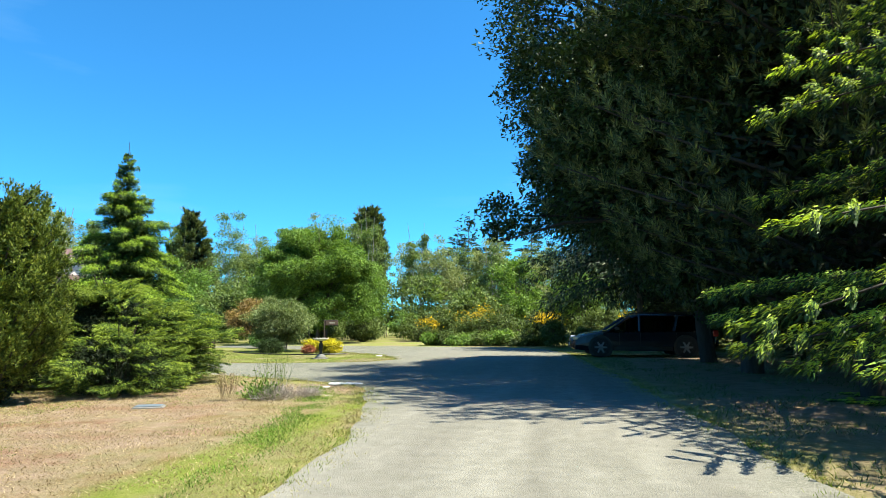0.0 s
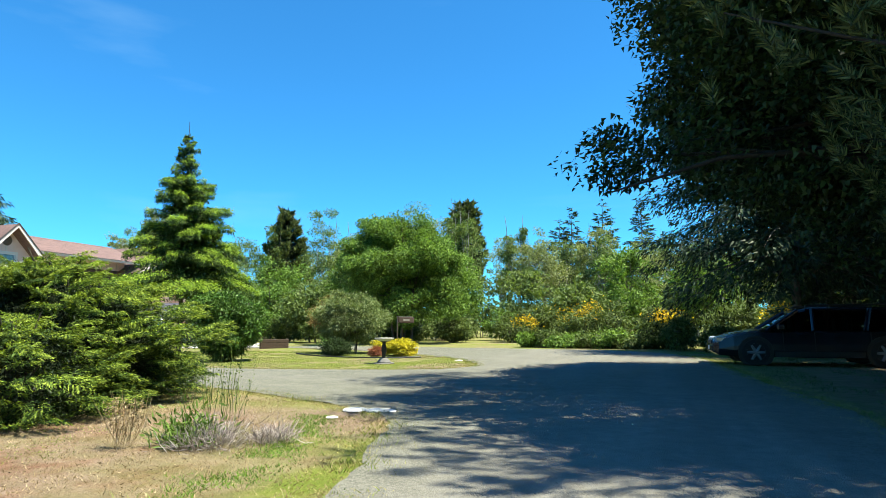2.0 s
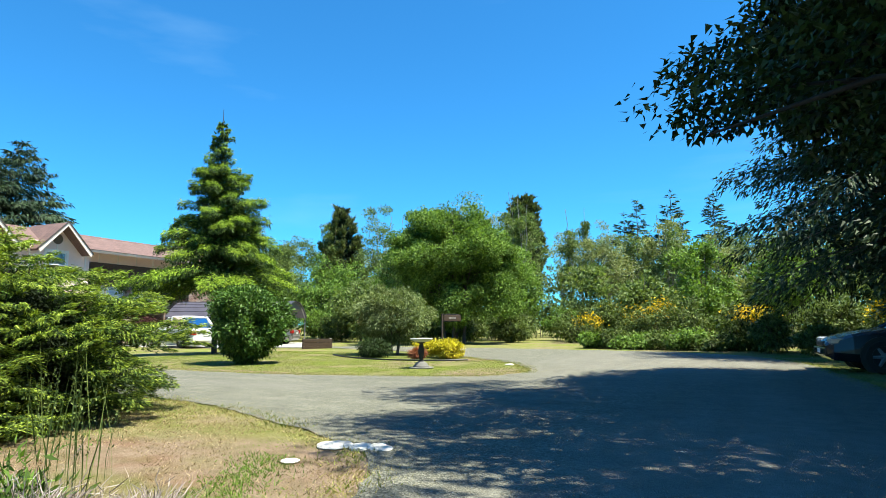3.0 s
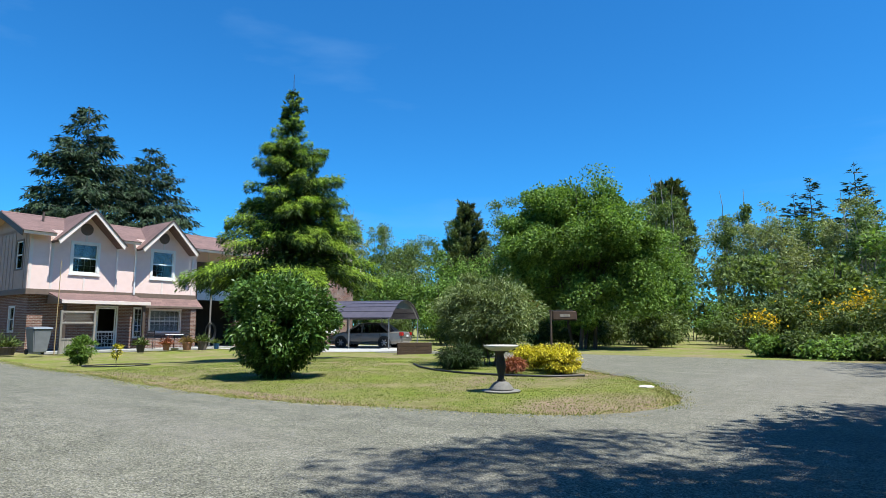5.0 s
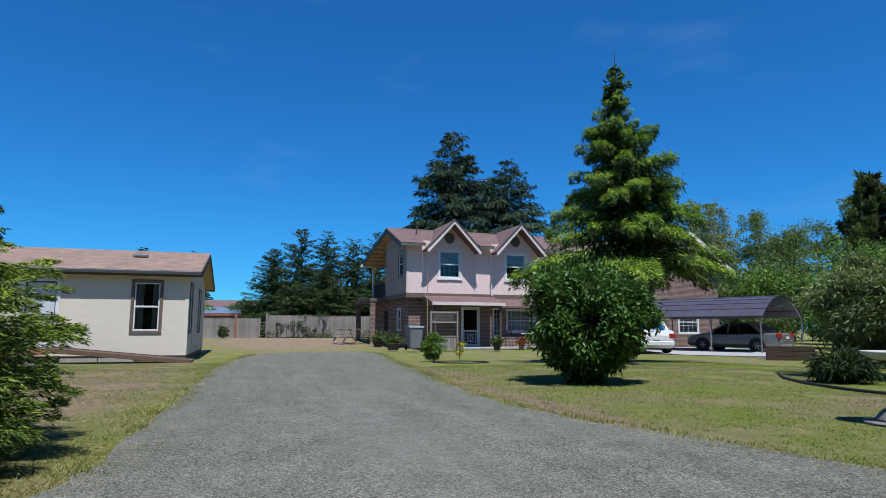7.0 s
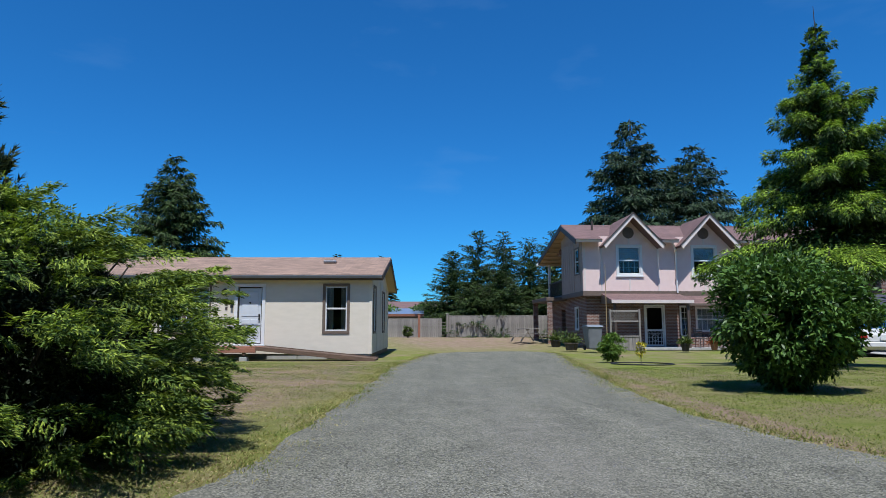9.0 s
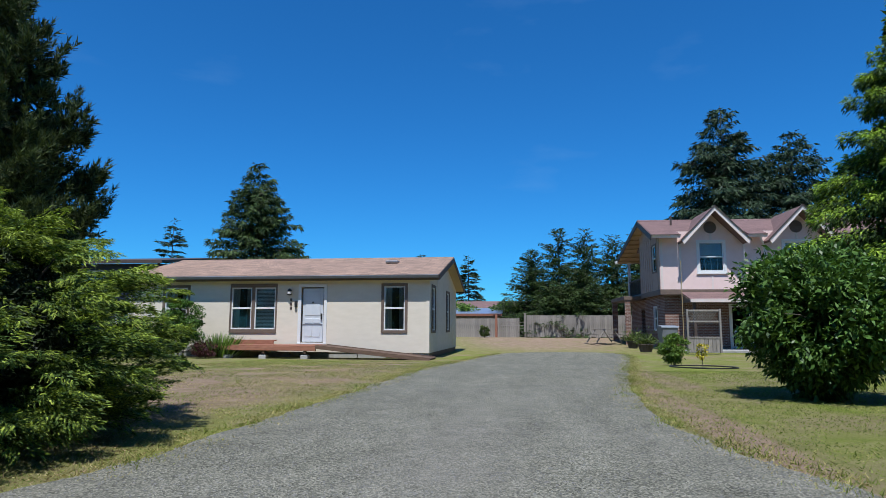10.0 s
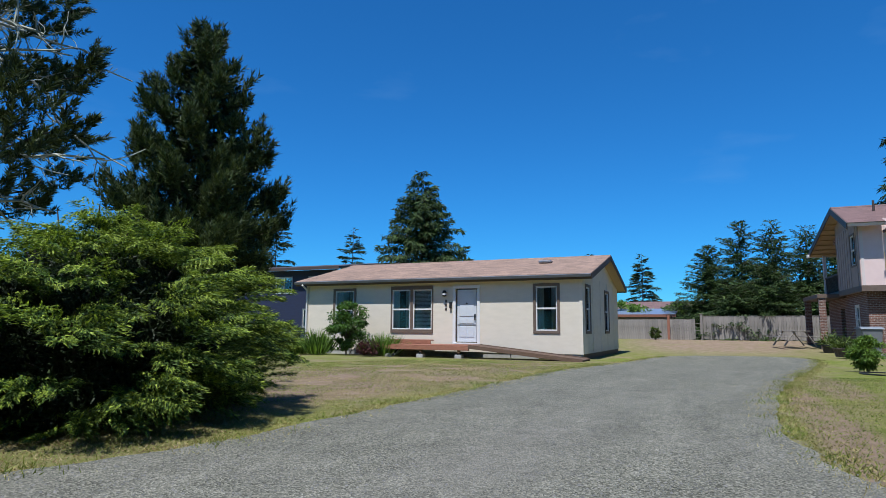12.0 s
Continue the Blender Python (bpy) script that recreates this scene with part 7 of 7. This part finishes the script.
# bramble bank and broom
for i in range(8):
    x = -5.2 + i * 0.9
    broadleaf("bramble", "low green bramble bank beside the loop", "shrub", x, 39.0 + rng_w.random() * 1.6 - 0.12 * i, 0.5 + rng_w.random() * 0.6, 0.7 + 0.6 * rng_w.random(), L_BRUSH if i % 2 else L_MAPLE, 340 + i, 3200, 0.12, 0.6, 0.0, 45, 4, clump_r=0.2, far=True, group="bramble bank", trunk_r=0.012)
for i in range(22):
    x, y = -16 + rng_w.random() * 24, 43 + rng_w.random() * 8
    broadleaf("brush", "rough tall brush before the woods", "shrub", x, y, 1.5 + rng_w.random() * 1.2, 1.3, L_BRUSH, 360 + i, 2400, 0.16, 0.5, 0.0, 36, 4, clump_r=0.22, far=True, group="brush", trunk_r=0.012)
for i, (x, y, h) in enumerate(((-3.2, 47, 2.5), (1.0, 43.0, 1.9), (0.4, 43.6, 1.7), (-6.5, 50, 2.2), (-4.4, 48, 2.0), (-7.5, 47, 1.6), (5.6, 42, 2.0))):
    b = broadleaf("broom_bush", "green broom bush covered in yellow flowers", "shrub", x, y, h, 1.0, L_BRUSH, 390 + i, 2200, 0.12, 0.3, 0.0, 40, 5, clump_r=0.2, group="broom", trunk_r=0.012)
    rr = np.random.default_rng(400 + i)
    g = rr.normal(size=(420, 3)) * np.array([0.36, 0.36, 0.25 * h / 2]) + np.array([0.2 * rr.normal(), 0, h * 0.72])
    put("blossom", leaf_mesh("blossom", g, rr.normal(size=(420, 3)), 0.11, 0.09, rr), L_BROOM, b, "dense yellow flowers")
# low shrubs on the right beyond the wagon
for i, (x, y, h, r) in enumerate(((1.2, 36.6, 1.4, 0.7), (2.6, 35.6, 1.0, 0.8), (3.6, 34.5, 0.9, 0.8), (0.2, 38.2, 1.2, 0.8), (9.5, 26, 2.2, 1.6), (9.4, 22, 1.8, 1.4), (9.0, 18, 1.6, 1.2), (7.6, 33.5, 1.6, 1.2), (10.5, 30, 2.4, 1.6))):
    broadleaf("undergrowth_bush", "leafy undergrowth beneath the shade trees", "shrub", x, y, h, r, L_BRUSH, 420 + i, 3000, 0.13, 0.45, 0.0, 40, 4, clump_r=0.2, far=True, group="undergrowth", trunk_r=0.012)
for i in range(24):
    x = -58 + i * 4.3 + rng_w.normal() * 0.8
    broadleaf("thicket", "dense low thicket under the far woods", "shrub", x, 61 + rng_w.random() * 4 - max(0, -x - 30) * 0.3, 4.6 + rng_w.random() * 2.2, 2.9, L_ALDER if i % 2 else L_BRUSH, 700 + i, 4200, 0.28, 0.6, 0.0, 40, 3, clump_r=0.2, far=True, group="thickets", trunk_r=0.03)
for i in range(20):
    x = -33 + i * 1.5 + rng_w.normal() * 0.4
    broadleaf("understory_bush", "leafy bush at the foot of the woods", "shrub", x, 47.5 + rng_w.random() * 4 + (1.5 if x > -18 else 0), 1.7 + rng_w.random() * 1.2, 1.5, L_BRUSH if i % 3 else L_MAPLE, 760 + i, 2600, 0.17, 0.5, 0.0, 36, 4, clump_r=0.2, far=True, group="understory", trunk_r=0.012)
# dark trees that close the shade behind the wagon; the 14 m ones raised to block sky light
for i, (x, y, h, r) in enumerate(((11.5, 36.5, 11, 3.6), (13.5, 31, 14, 4.2), (12.5, 25.5, 14, 4.0), (14.5, 20.5, 14, 3.8), (8.0, 40, 8, 3.0), (17.5, 15.5, 12, 3.4))):
    conifer("fir_tree", "dark fir in the shade behind the wagon", "tree", x, y, h, r, L_FIR, 480 + i, None, 140, 14000, 0.28, 0.30, 0.10, 0.5, 0.3, 0.3, 0.32, 0.4, far=True, group="dark firs")
# woods that close the place on the other sides
for i in range(26):
    a = radians(-100 + i * 8.2)
    d = 46 + 10 * rng_w.random()
    x, y = 6 + d * math.cos(a), 12 + d * math.sin(a)
    if x > 14:
        broadleaf("roadside_tree", "leafy tree in the belt of woods beside the lane", "tree", x, y, 10 + rng_w.random() * 4, 4.2, L_OAK, 450 + i, 2200, 0.5, 0.65, 0.05, 50, 2, clump_r=0.18, far=True, group="roadside woods")

# plants by the mobile home
broadleaf("camellia_bush", "glossy green bush against the mobile home wall", "shrub", -23.0, 8.75, 2.25, 0.85, L_LAUREL, 500, 7500, 0.10, 0.5, 0.02, 46, 5, clump_r=0.17, trunk_r=0.015)
broadleaf("plum_bush", "dark maroon-leaved bush before the garage bay", "shrub", -32.2, 38.4, 1.9, 1.1, L_MAROON, 505, 6000, 0.11, 0.5, 0.02, 60, 4, clump_r=0.16, trunk_r=0.02, far=True)
broadleaf("red_shrub", "small dark red-leaved shrub beside the deck", "shrub", -22.4, 10.1, 0.66, 0.48, L_MAROON, 501, 2600, 0.07, 0.5, 0.0, 50, 4, clump_r=0.2, trunk_r=0.01)
for k, (x, y, h) in enumerate(((-22.6, 7.6, 0.85), (-22.9, 10.3, 0.75), (-22.3, 6.9, 0.6))):
    rr = np.random.default_rng(510 + k)
    g = rr.normal(size=(420, 3))
    p = thing("flag_iris", pose(x, y, ground_z(x, y)), "clump of upright strap-shaped green leaves", "plant", "iris clumps")
    put("leaves", leaf_mesh("leaves", np.column_stack([g[:, 0] * 0.18, g[:, 1] * 0.18, np.zeros(420)]), np.column_stack([g[:, 0] * 0.35, g[:, 1] * 0.35, np.ones(420)]), h, 0.045, rr), L_MAPLE, p)
juniper("juniper", "low fresh-green juniper before the mobile home", -20.4, 6.4, 1.5, 1.3, 0.95, 14, boughs=20, per=6, needles=110, leaf=0.10, reach=0.9, core=2500)
broadleaf("yard_plant", "small green plant by the back fence", "plant", -44.8, 18.0, 0.9, 0.4, L_BRUSH, 520, 900, 0.12, 0.5, 0.0, 24, 2)
broadleaf("yard_plant", "small green plant by the back fence", "plant", -45.2, 15.2, 0.6, 0.4, L_BRUSH, 521, 700, 0.12, 0.5, 0.0, 24, 2)
broadleaf("hedge_shrub", "green shrub growing behind the back fence", "shrub", -52, 15.5, 3.0, 2.4, L_MAPLE, 522, 5000, 0.2, 0.6, 0.0, 40, 3)
broadleaf("hedge_shrub", "green shrub growing behind the back fence", "shrub", -52.5, 19.2, 3.1, 2.2, L_MAPLE, 523, 4000, 0.2, 0.6, 0.0, 40, 3)
broadleaf("sapling", "young sapling with sparse yellow-green leaves", "plant", -19.4, 25.6, 0.75, 0.16, L_YELLOW, 524, 160, 0.09, 0.4, 0.2, 14, 1, trunk_r=0.012)

# ---- small things on the ground ----
slab = thing("stone_slab", pose(-3.55, 13.45, -0.028, 0, 0, 25), "flat grey utility cover slab set in dry grass", "slab")
part("slab", box(-0.19, 0.19, -0.12, 0.12, 0.0, 0.05, 0.012), GREY_STONE, slab)
part("lid", box(-0.165, 0.165, -0.095, 0.095, 0.05, 0.062, 0.006), surface("blue-grey cover", (0.10, 0.14, 0.18), (0.14, 0.18, 0.22), 6, 0.5), slab)
for i, (x, y, r) in enumerate(((-2.28, 16.95, 0.15), (-2.05, 16.98, 0.12), (-1.88, 17.0, 0.10), (-1.98, 17.12, 0.06), (-2.22, 16.35, 0.07), (-4.6, 27.2, 0.12))):
    rr = np.random.default_rng(530 + i)
    bm = bmesh.new()
    bmesh.ops.create_icosphere(bm, subdivisions=2, radius=r)
    for v in bm.verts:
        v.co *= 1 + 0.25 * noise.noise(v.co * 14 + Vector((i * 3, 0, 0)))
        v.co.z = max(0, v.co.z * 0.22 + 0.012)
    s = part("rock", bm, WHITE_RUBBLE, None)
    s.matrix_world = pose(x, y, 0.0, 0, 0, 40 * i)
    tagged(s, "small pale chalky stone lying on the ground", "stone", "pale stones")

# dry flower clumps on the verge
for k, (x, y, h, n, sp, tilt, ln, wd, mt, lab) in enumerate((
        (-2.30, 14.6, 0.14, 1400, 0.13, 0.9, 0.12, 0.005, L_PURPLE, "dry mauve-grey flower clump on the verge"),
        (-1.98, 14.95, 0.10, 900, 0.10, 0.9, 0.10, 0.005, L_PURPLE, "small dry mauve flower clump"),
        (-2.52, 14.6, 0.24, 900, 0.12, 0.8, 0.07, 0.018, L_MAPLE, "weedy green plant clump on the verge"),
        (-2.95, 14.3, 0.0, 40, 0.06, 0.18, 0.40, 0.009, L_STRAW, "pale dry stalks on the verge"),
        (-2.5, 14.9, 0.0, 30, 0.10, 0.10, 0.75, 0.006, L_BRUSH, "tall thin seeding weed stalks"))):
    rr = np.random.default_rng(540 + k)
    g = rr.normal(size=(n, 3))
    t = thing("verge_plant", pose(x, y, 0), lab, "plant", "verge plants")
    put("foliage", leaf_mesh("foliage", np.column_stack([g[:, 0] * sp, g[:, 1] * sp, np.abs(g[:, 2]) * 0.5 * h]),
                           np.column_stack([g[:, 0] * tilt * 0.4, g[:, 1] * tilt * 0.4, 0.5 + 0.5 * rr.random(n)]) + rr.normal(size=(n, 3)) * tilt * 0.6, ln, wd, rr), mt, t)
    if ln > 0.3:
        # seed heads strung up the stalks
        u = np.repeat(np.arange(n), 14)
        f = 0.45 + 0.55 * rr.random(len(u))
        q = np.column_stack([g[u, 0] * (sp + tilt * ln * f * 0.6), g[u, 1] * (sp + tilt * ln * f * 0.6), ln * f * 0.95]) + rr.normal(size=(len(u), 3)) * 0.012
        put("seed_head", leaf_mesh("seed_head", q, rr.normal(size=(len(u), 3)) + np.array([0, 0, 0.8]), 0.022, 0.010, rr), mt, t, "", "", "", "stuff")


# ---- grass and loose stone ----
def inside(poly, px, py):
    res = np.zeros(len(px), bool)
    j = len(poly) - 1
    for i in range(len(poly)):
        (xi, yi), (xj, yj) = poly[i], poly[j]
        hit = ((yi > py) != (yj > py)) & (px < (xj - xi) * (py - yi) / (yj - yi + 1e-12) + xi)
        res ^= hit
        j = i
    return res


rng_g = np.random.default_rng(9)


def scatter(n, x0, x1, y0, y1, on_road):
    px, py = x0 + rng_g.random(n) * (x1 - x0), y0 + rng_g.random(n) * (y1 - y0)
    keep = inside(DRIVE_S, px, py) == on_road
    return np.column_stack([px[keep], py[keep]])


def lumpy(pts, seed, thr=0.0, scale=1.1):
    k = np.array([noise.noise(Vector((x * scale, y * scale, seed))) for x, y in pts])
    return pts[k > thr]


tuft_field("grass", "short dry straw-coloured grass beside the lane", "grass", lumpy(scatter(60000, -7, 0.6, 8.5, 18.5, False), 1.0, -0.25), 0.028, 0.006, L_STRAW, 600, 1.3)
ys = 8.5 + rng_g.random(10000) * 8.0
edge_x = np.interp(ys, (9.7, 11.4, 13.2, 15.2, 16.6), (0.05, -0.1, -0.5, -1.1, -1.7)) - 0.80 + rng_g.normal(size=10000) * 0.16
tuft_field("grass", "short green grass along the lane's edge", "grass", lumpy(np.column_stack([edge_x, ys]), 2.0, -0.15, 1.6), 0.036, 0.006, L_LUSH, 601, 0.9)
tuft_field("grass", "green patches in the dry verge", "grass", lumpy(scatter(22000, -7, -0.6, 8.5, 17.5, False), 12.0, 0.20, 0.9), 0.024, 0.006, L_GRASS, 614, 1.3)
tuft_field("grass", "mown green lawn round the birdbath", "grass", lumpy(scatter(110000, -17, -3.2, 22.3, 32, False), 3.0, -0.3), 0.024, 0.007, L_GRASS, 602, 1.3)
tuft_field("grass", "dry straw blades among the lawn", "grass", lumpy(scatter(36000, -17, -3.2, 22.0, 32, False), 4.0, 0.05), 0.022, 0.006, L_STRAW_GOLD, 603, 1.4)
tuft_field("grass", "mown half-dry lawn before the mobile home", "grass", lumpy(scatter(70000, -22, -4.5, 12.5, 19.2, False), 5.0, -0.1), 0.022, 0.007, L_STRAW_GOLD, 604, 1.4)
tuft_field("grass", "green blades in the lawn before the mobile home", "grass", lumpy(scatter(80000, -22, -4.5, 12.5, 19.2, False), 6.0, -0.15), 0.024, 0.007, L_GRASS, 605, 1.3)
# brush green, darker than the lawn blades, deepens the tree shade by colour
tuft_field("grass", "grass under the trees, in a darker green for their shade", "grass", lumpy(scatter(30000, 2.0, 9, 9, 34, False), 7.0, 0.0), 0.06, 0.010, L_BRUSH, 606, 0.8)


def fringe(seed, n, width, y0, y1, x0=-30):
    """Places strewn along the drive's edge."""
    rr = np.random.default_rng(seed)
    out = []
    P = DRIVE_S
    segs = [(a, b, math.dist(a, b)) for a, b in zip(P, P[1:] + P[:1]) if y0 < a[1] < y1 and a[0] > x0]
    tot = sum(q[2] for q in segs)
    for a, b, ln in segs:
        k = int(n * ln / tot)
        t = rr.random(k)
        out.append(np.column_stack([a[0] + (b[0] - a[0]) * t + rr.normal(size=k) * width, a[1] + (b[1] - a[1]) * t + rr.normal(size=k) * width]))
    return np.concatenate(out)


tuft_field("grass", "dry grass straggling into the gravel edge", "grass", lumpy(fringe(610, 60000, 0.16, 8, 33), 8.0, -0.2, 1.6), 0.04, 0.007, L_STRAW_GOLD, 611, 1.3)
tuft_field("grass", "green tufts along the gravel edge", "grass", lumpy(fringe(612, 26000, 0.12, 8, 33), 9.0, 0.0, 1.6), 0.05, 0.008, L_GRASS, 613, 0.8)


def pebbles(n, x0, x1, y0, y1, seed, size):
    p = scatter(n, x0, x1, y0, y1, True)
    rr = np.random.default_rng(seed)
    m = len(p)
    base = np.array([(1, 0, 0), (-0.5, 0.87, 0), (-0.5, -0.87, 0), (0.1, 0.05, 0.75)])
    s = (size * (0.45 + 1.1 * rr.random(m) ** 2))[:, None, None]
    v = base[None] * s * (0.7 + 0.6 * rr.random((m, 4, 1)))
    a = rr.random(m) * 6.28
    c, sn = np.cos(a)[:, None], np.sin(a)[:, None]
    x = v[..., 0] * c - v[..., 1] * sn + p[:, :1]
    y = v[..., 0] * sn + v[..., 1] * c + p[:, 1:]
    V = np.stack([x, y, v[..., 2] + 0.010], -1).reshape(-1, 3)
    k = np.arange(m)[:, None, None] * 4
    F = (k + np.array([(0, 1, 3), (1, 2, 3), (2, 0, 3)])[None]).reshape(-1, 3)
    return quick("loose_gravel", V, F)


put("loose_gravel", pebbles(36000, -12, -1, 17.8, 24, 700, 0.009), STONES, None, "loose grey gravel stones on the drive", "gravel", "", "stuff")
put("loose_gravel", pebbles(14000, -2, 3.6, 8.5, 24, 701, 0.007), STONES, None, "scattered gravel on the packed lane", "gravel", "", "stuff")
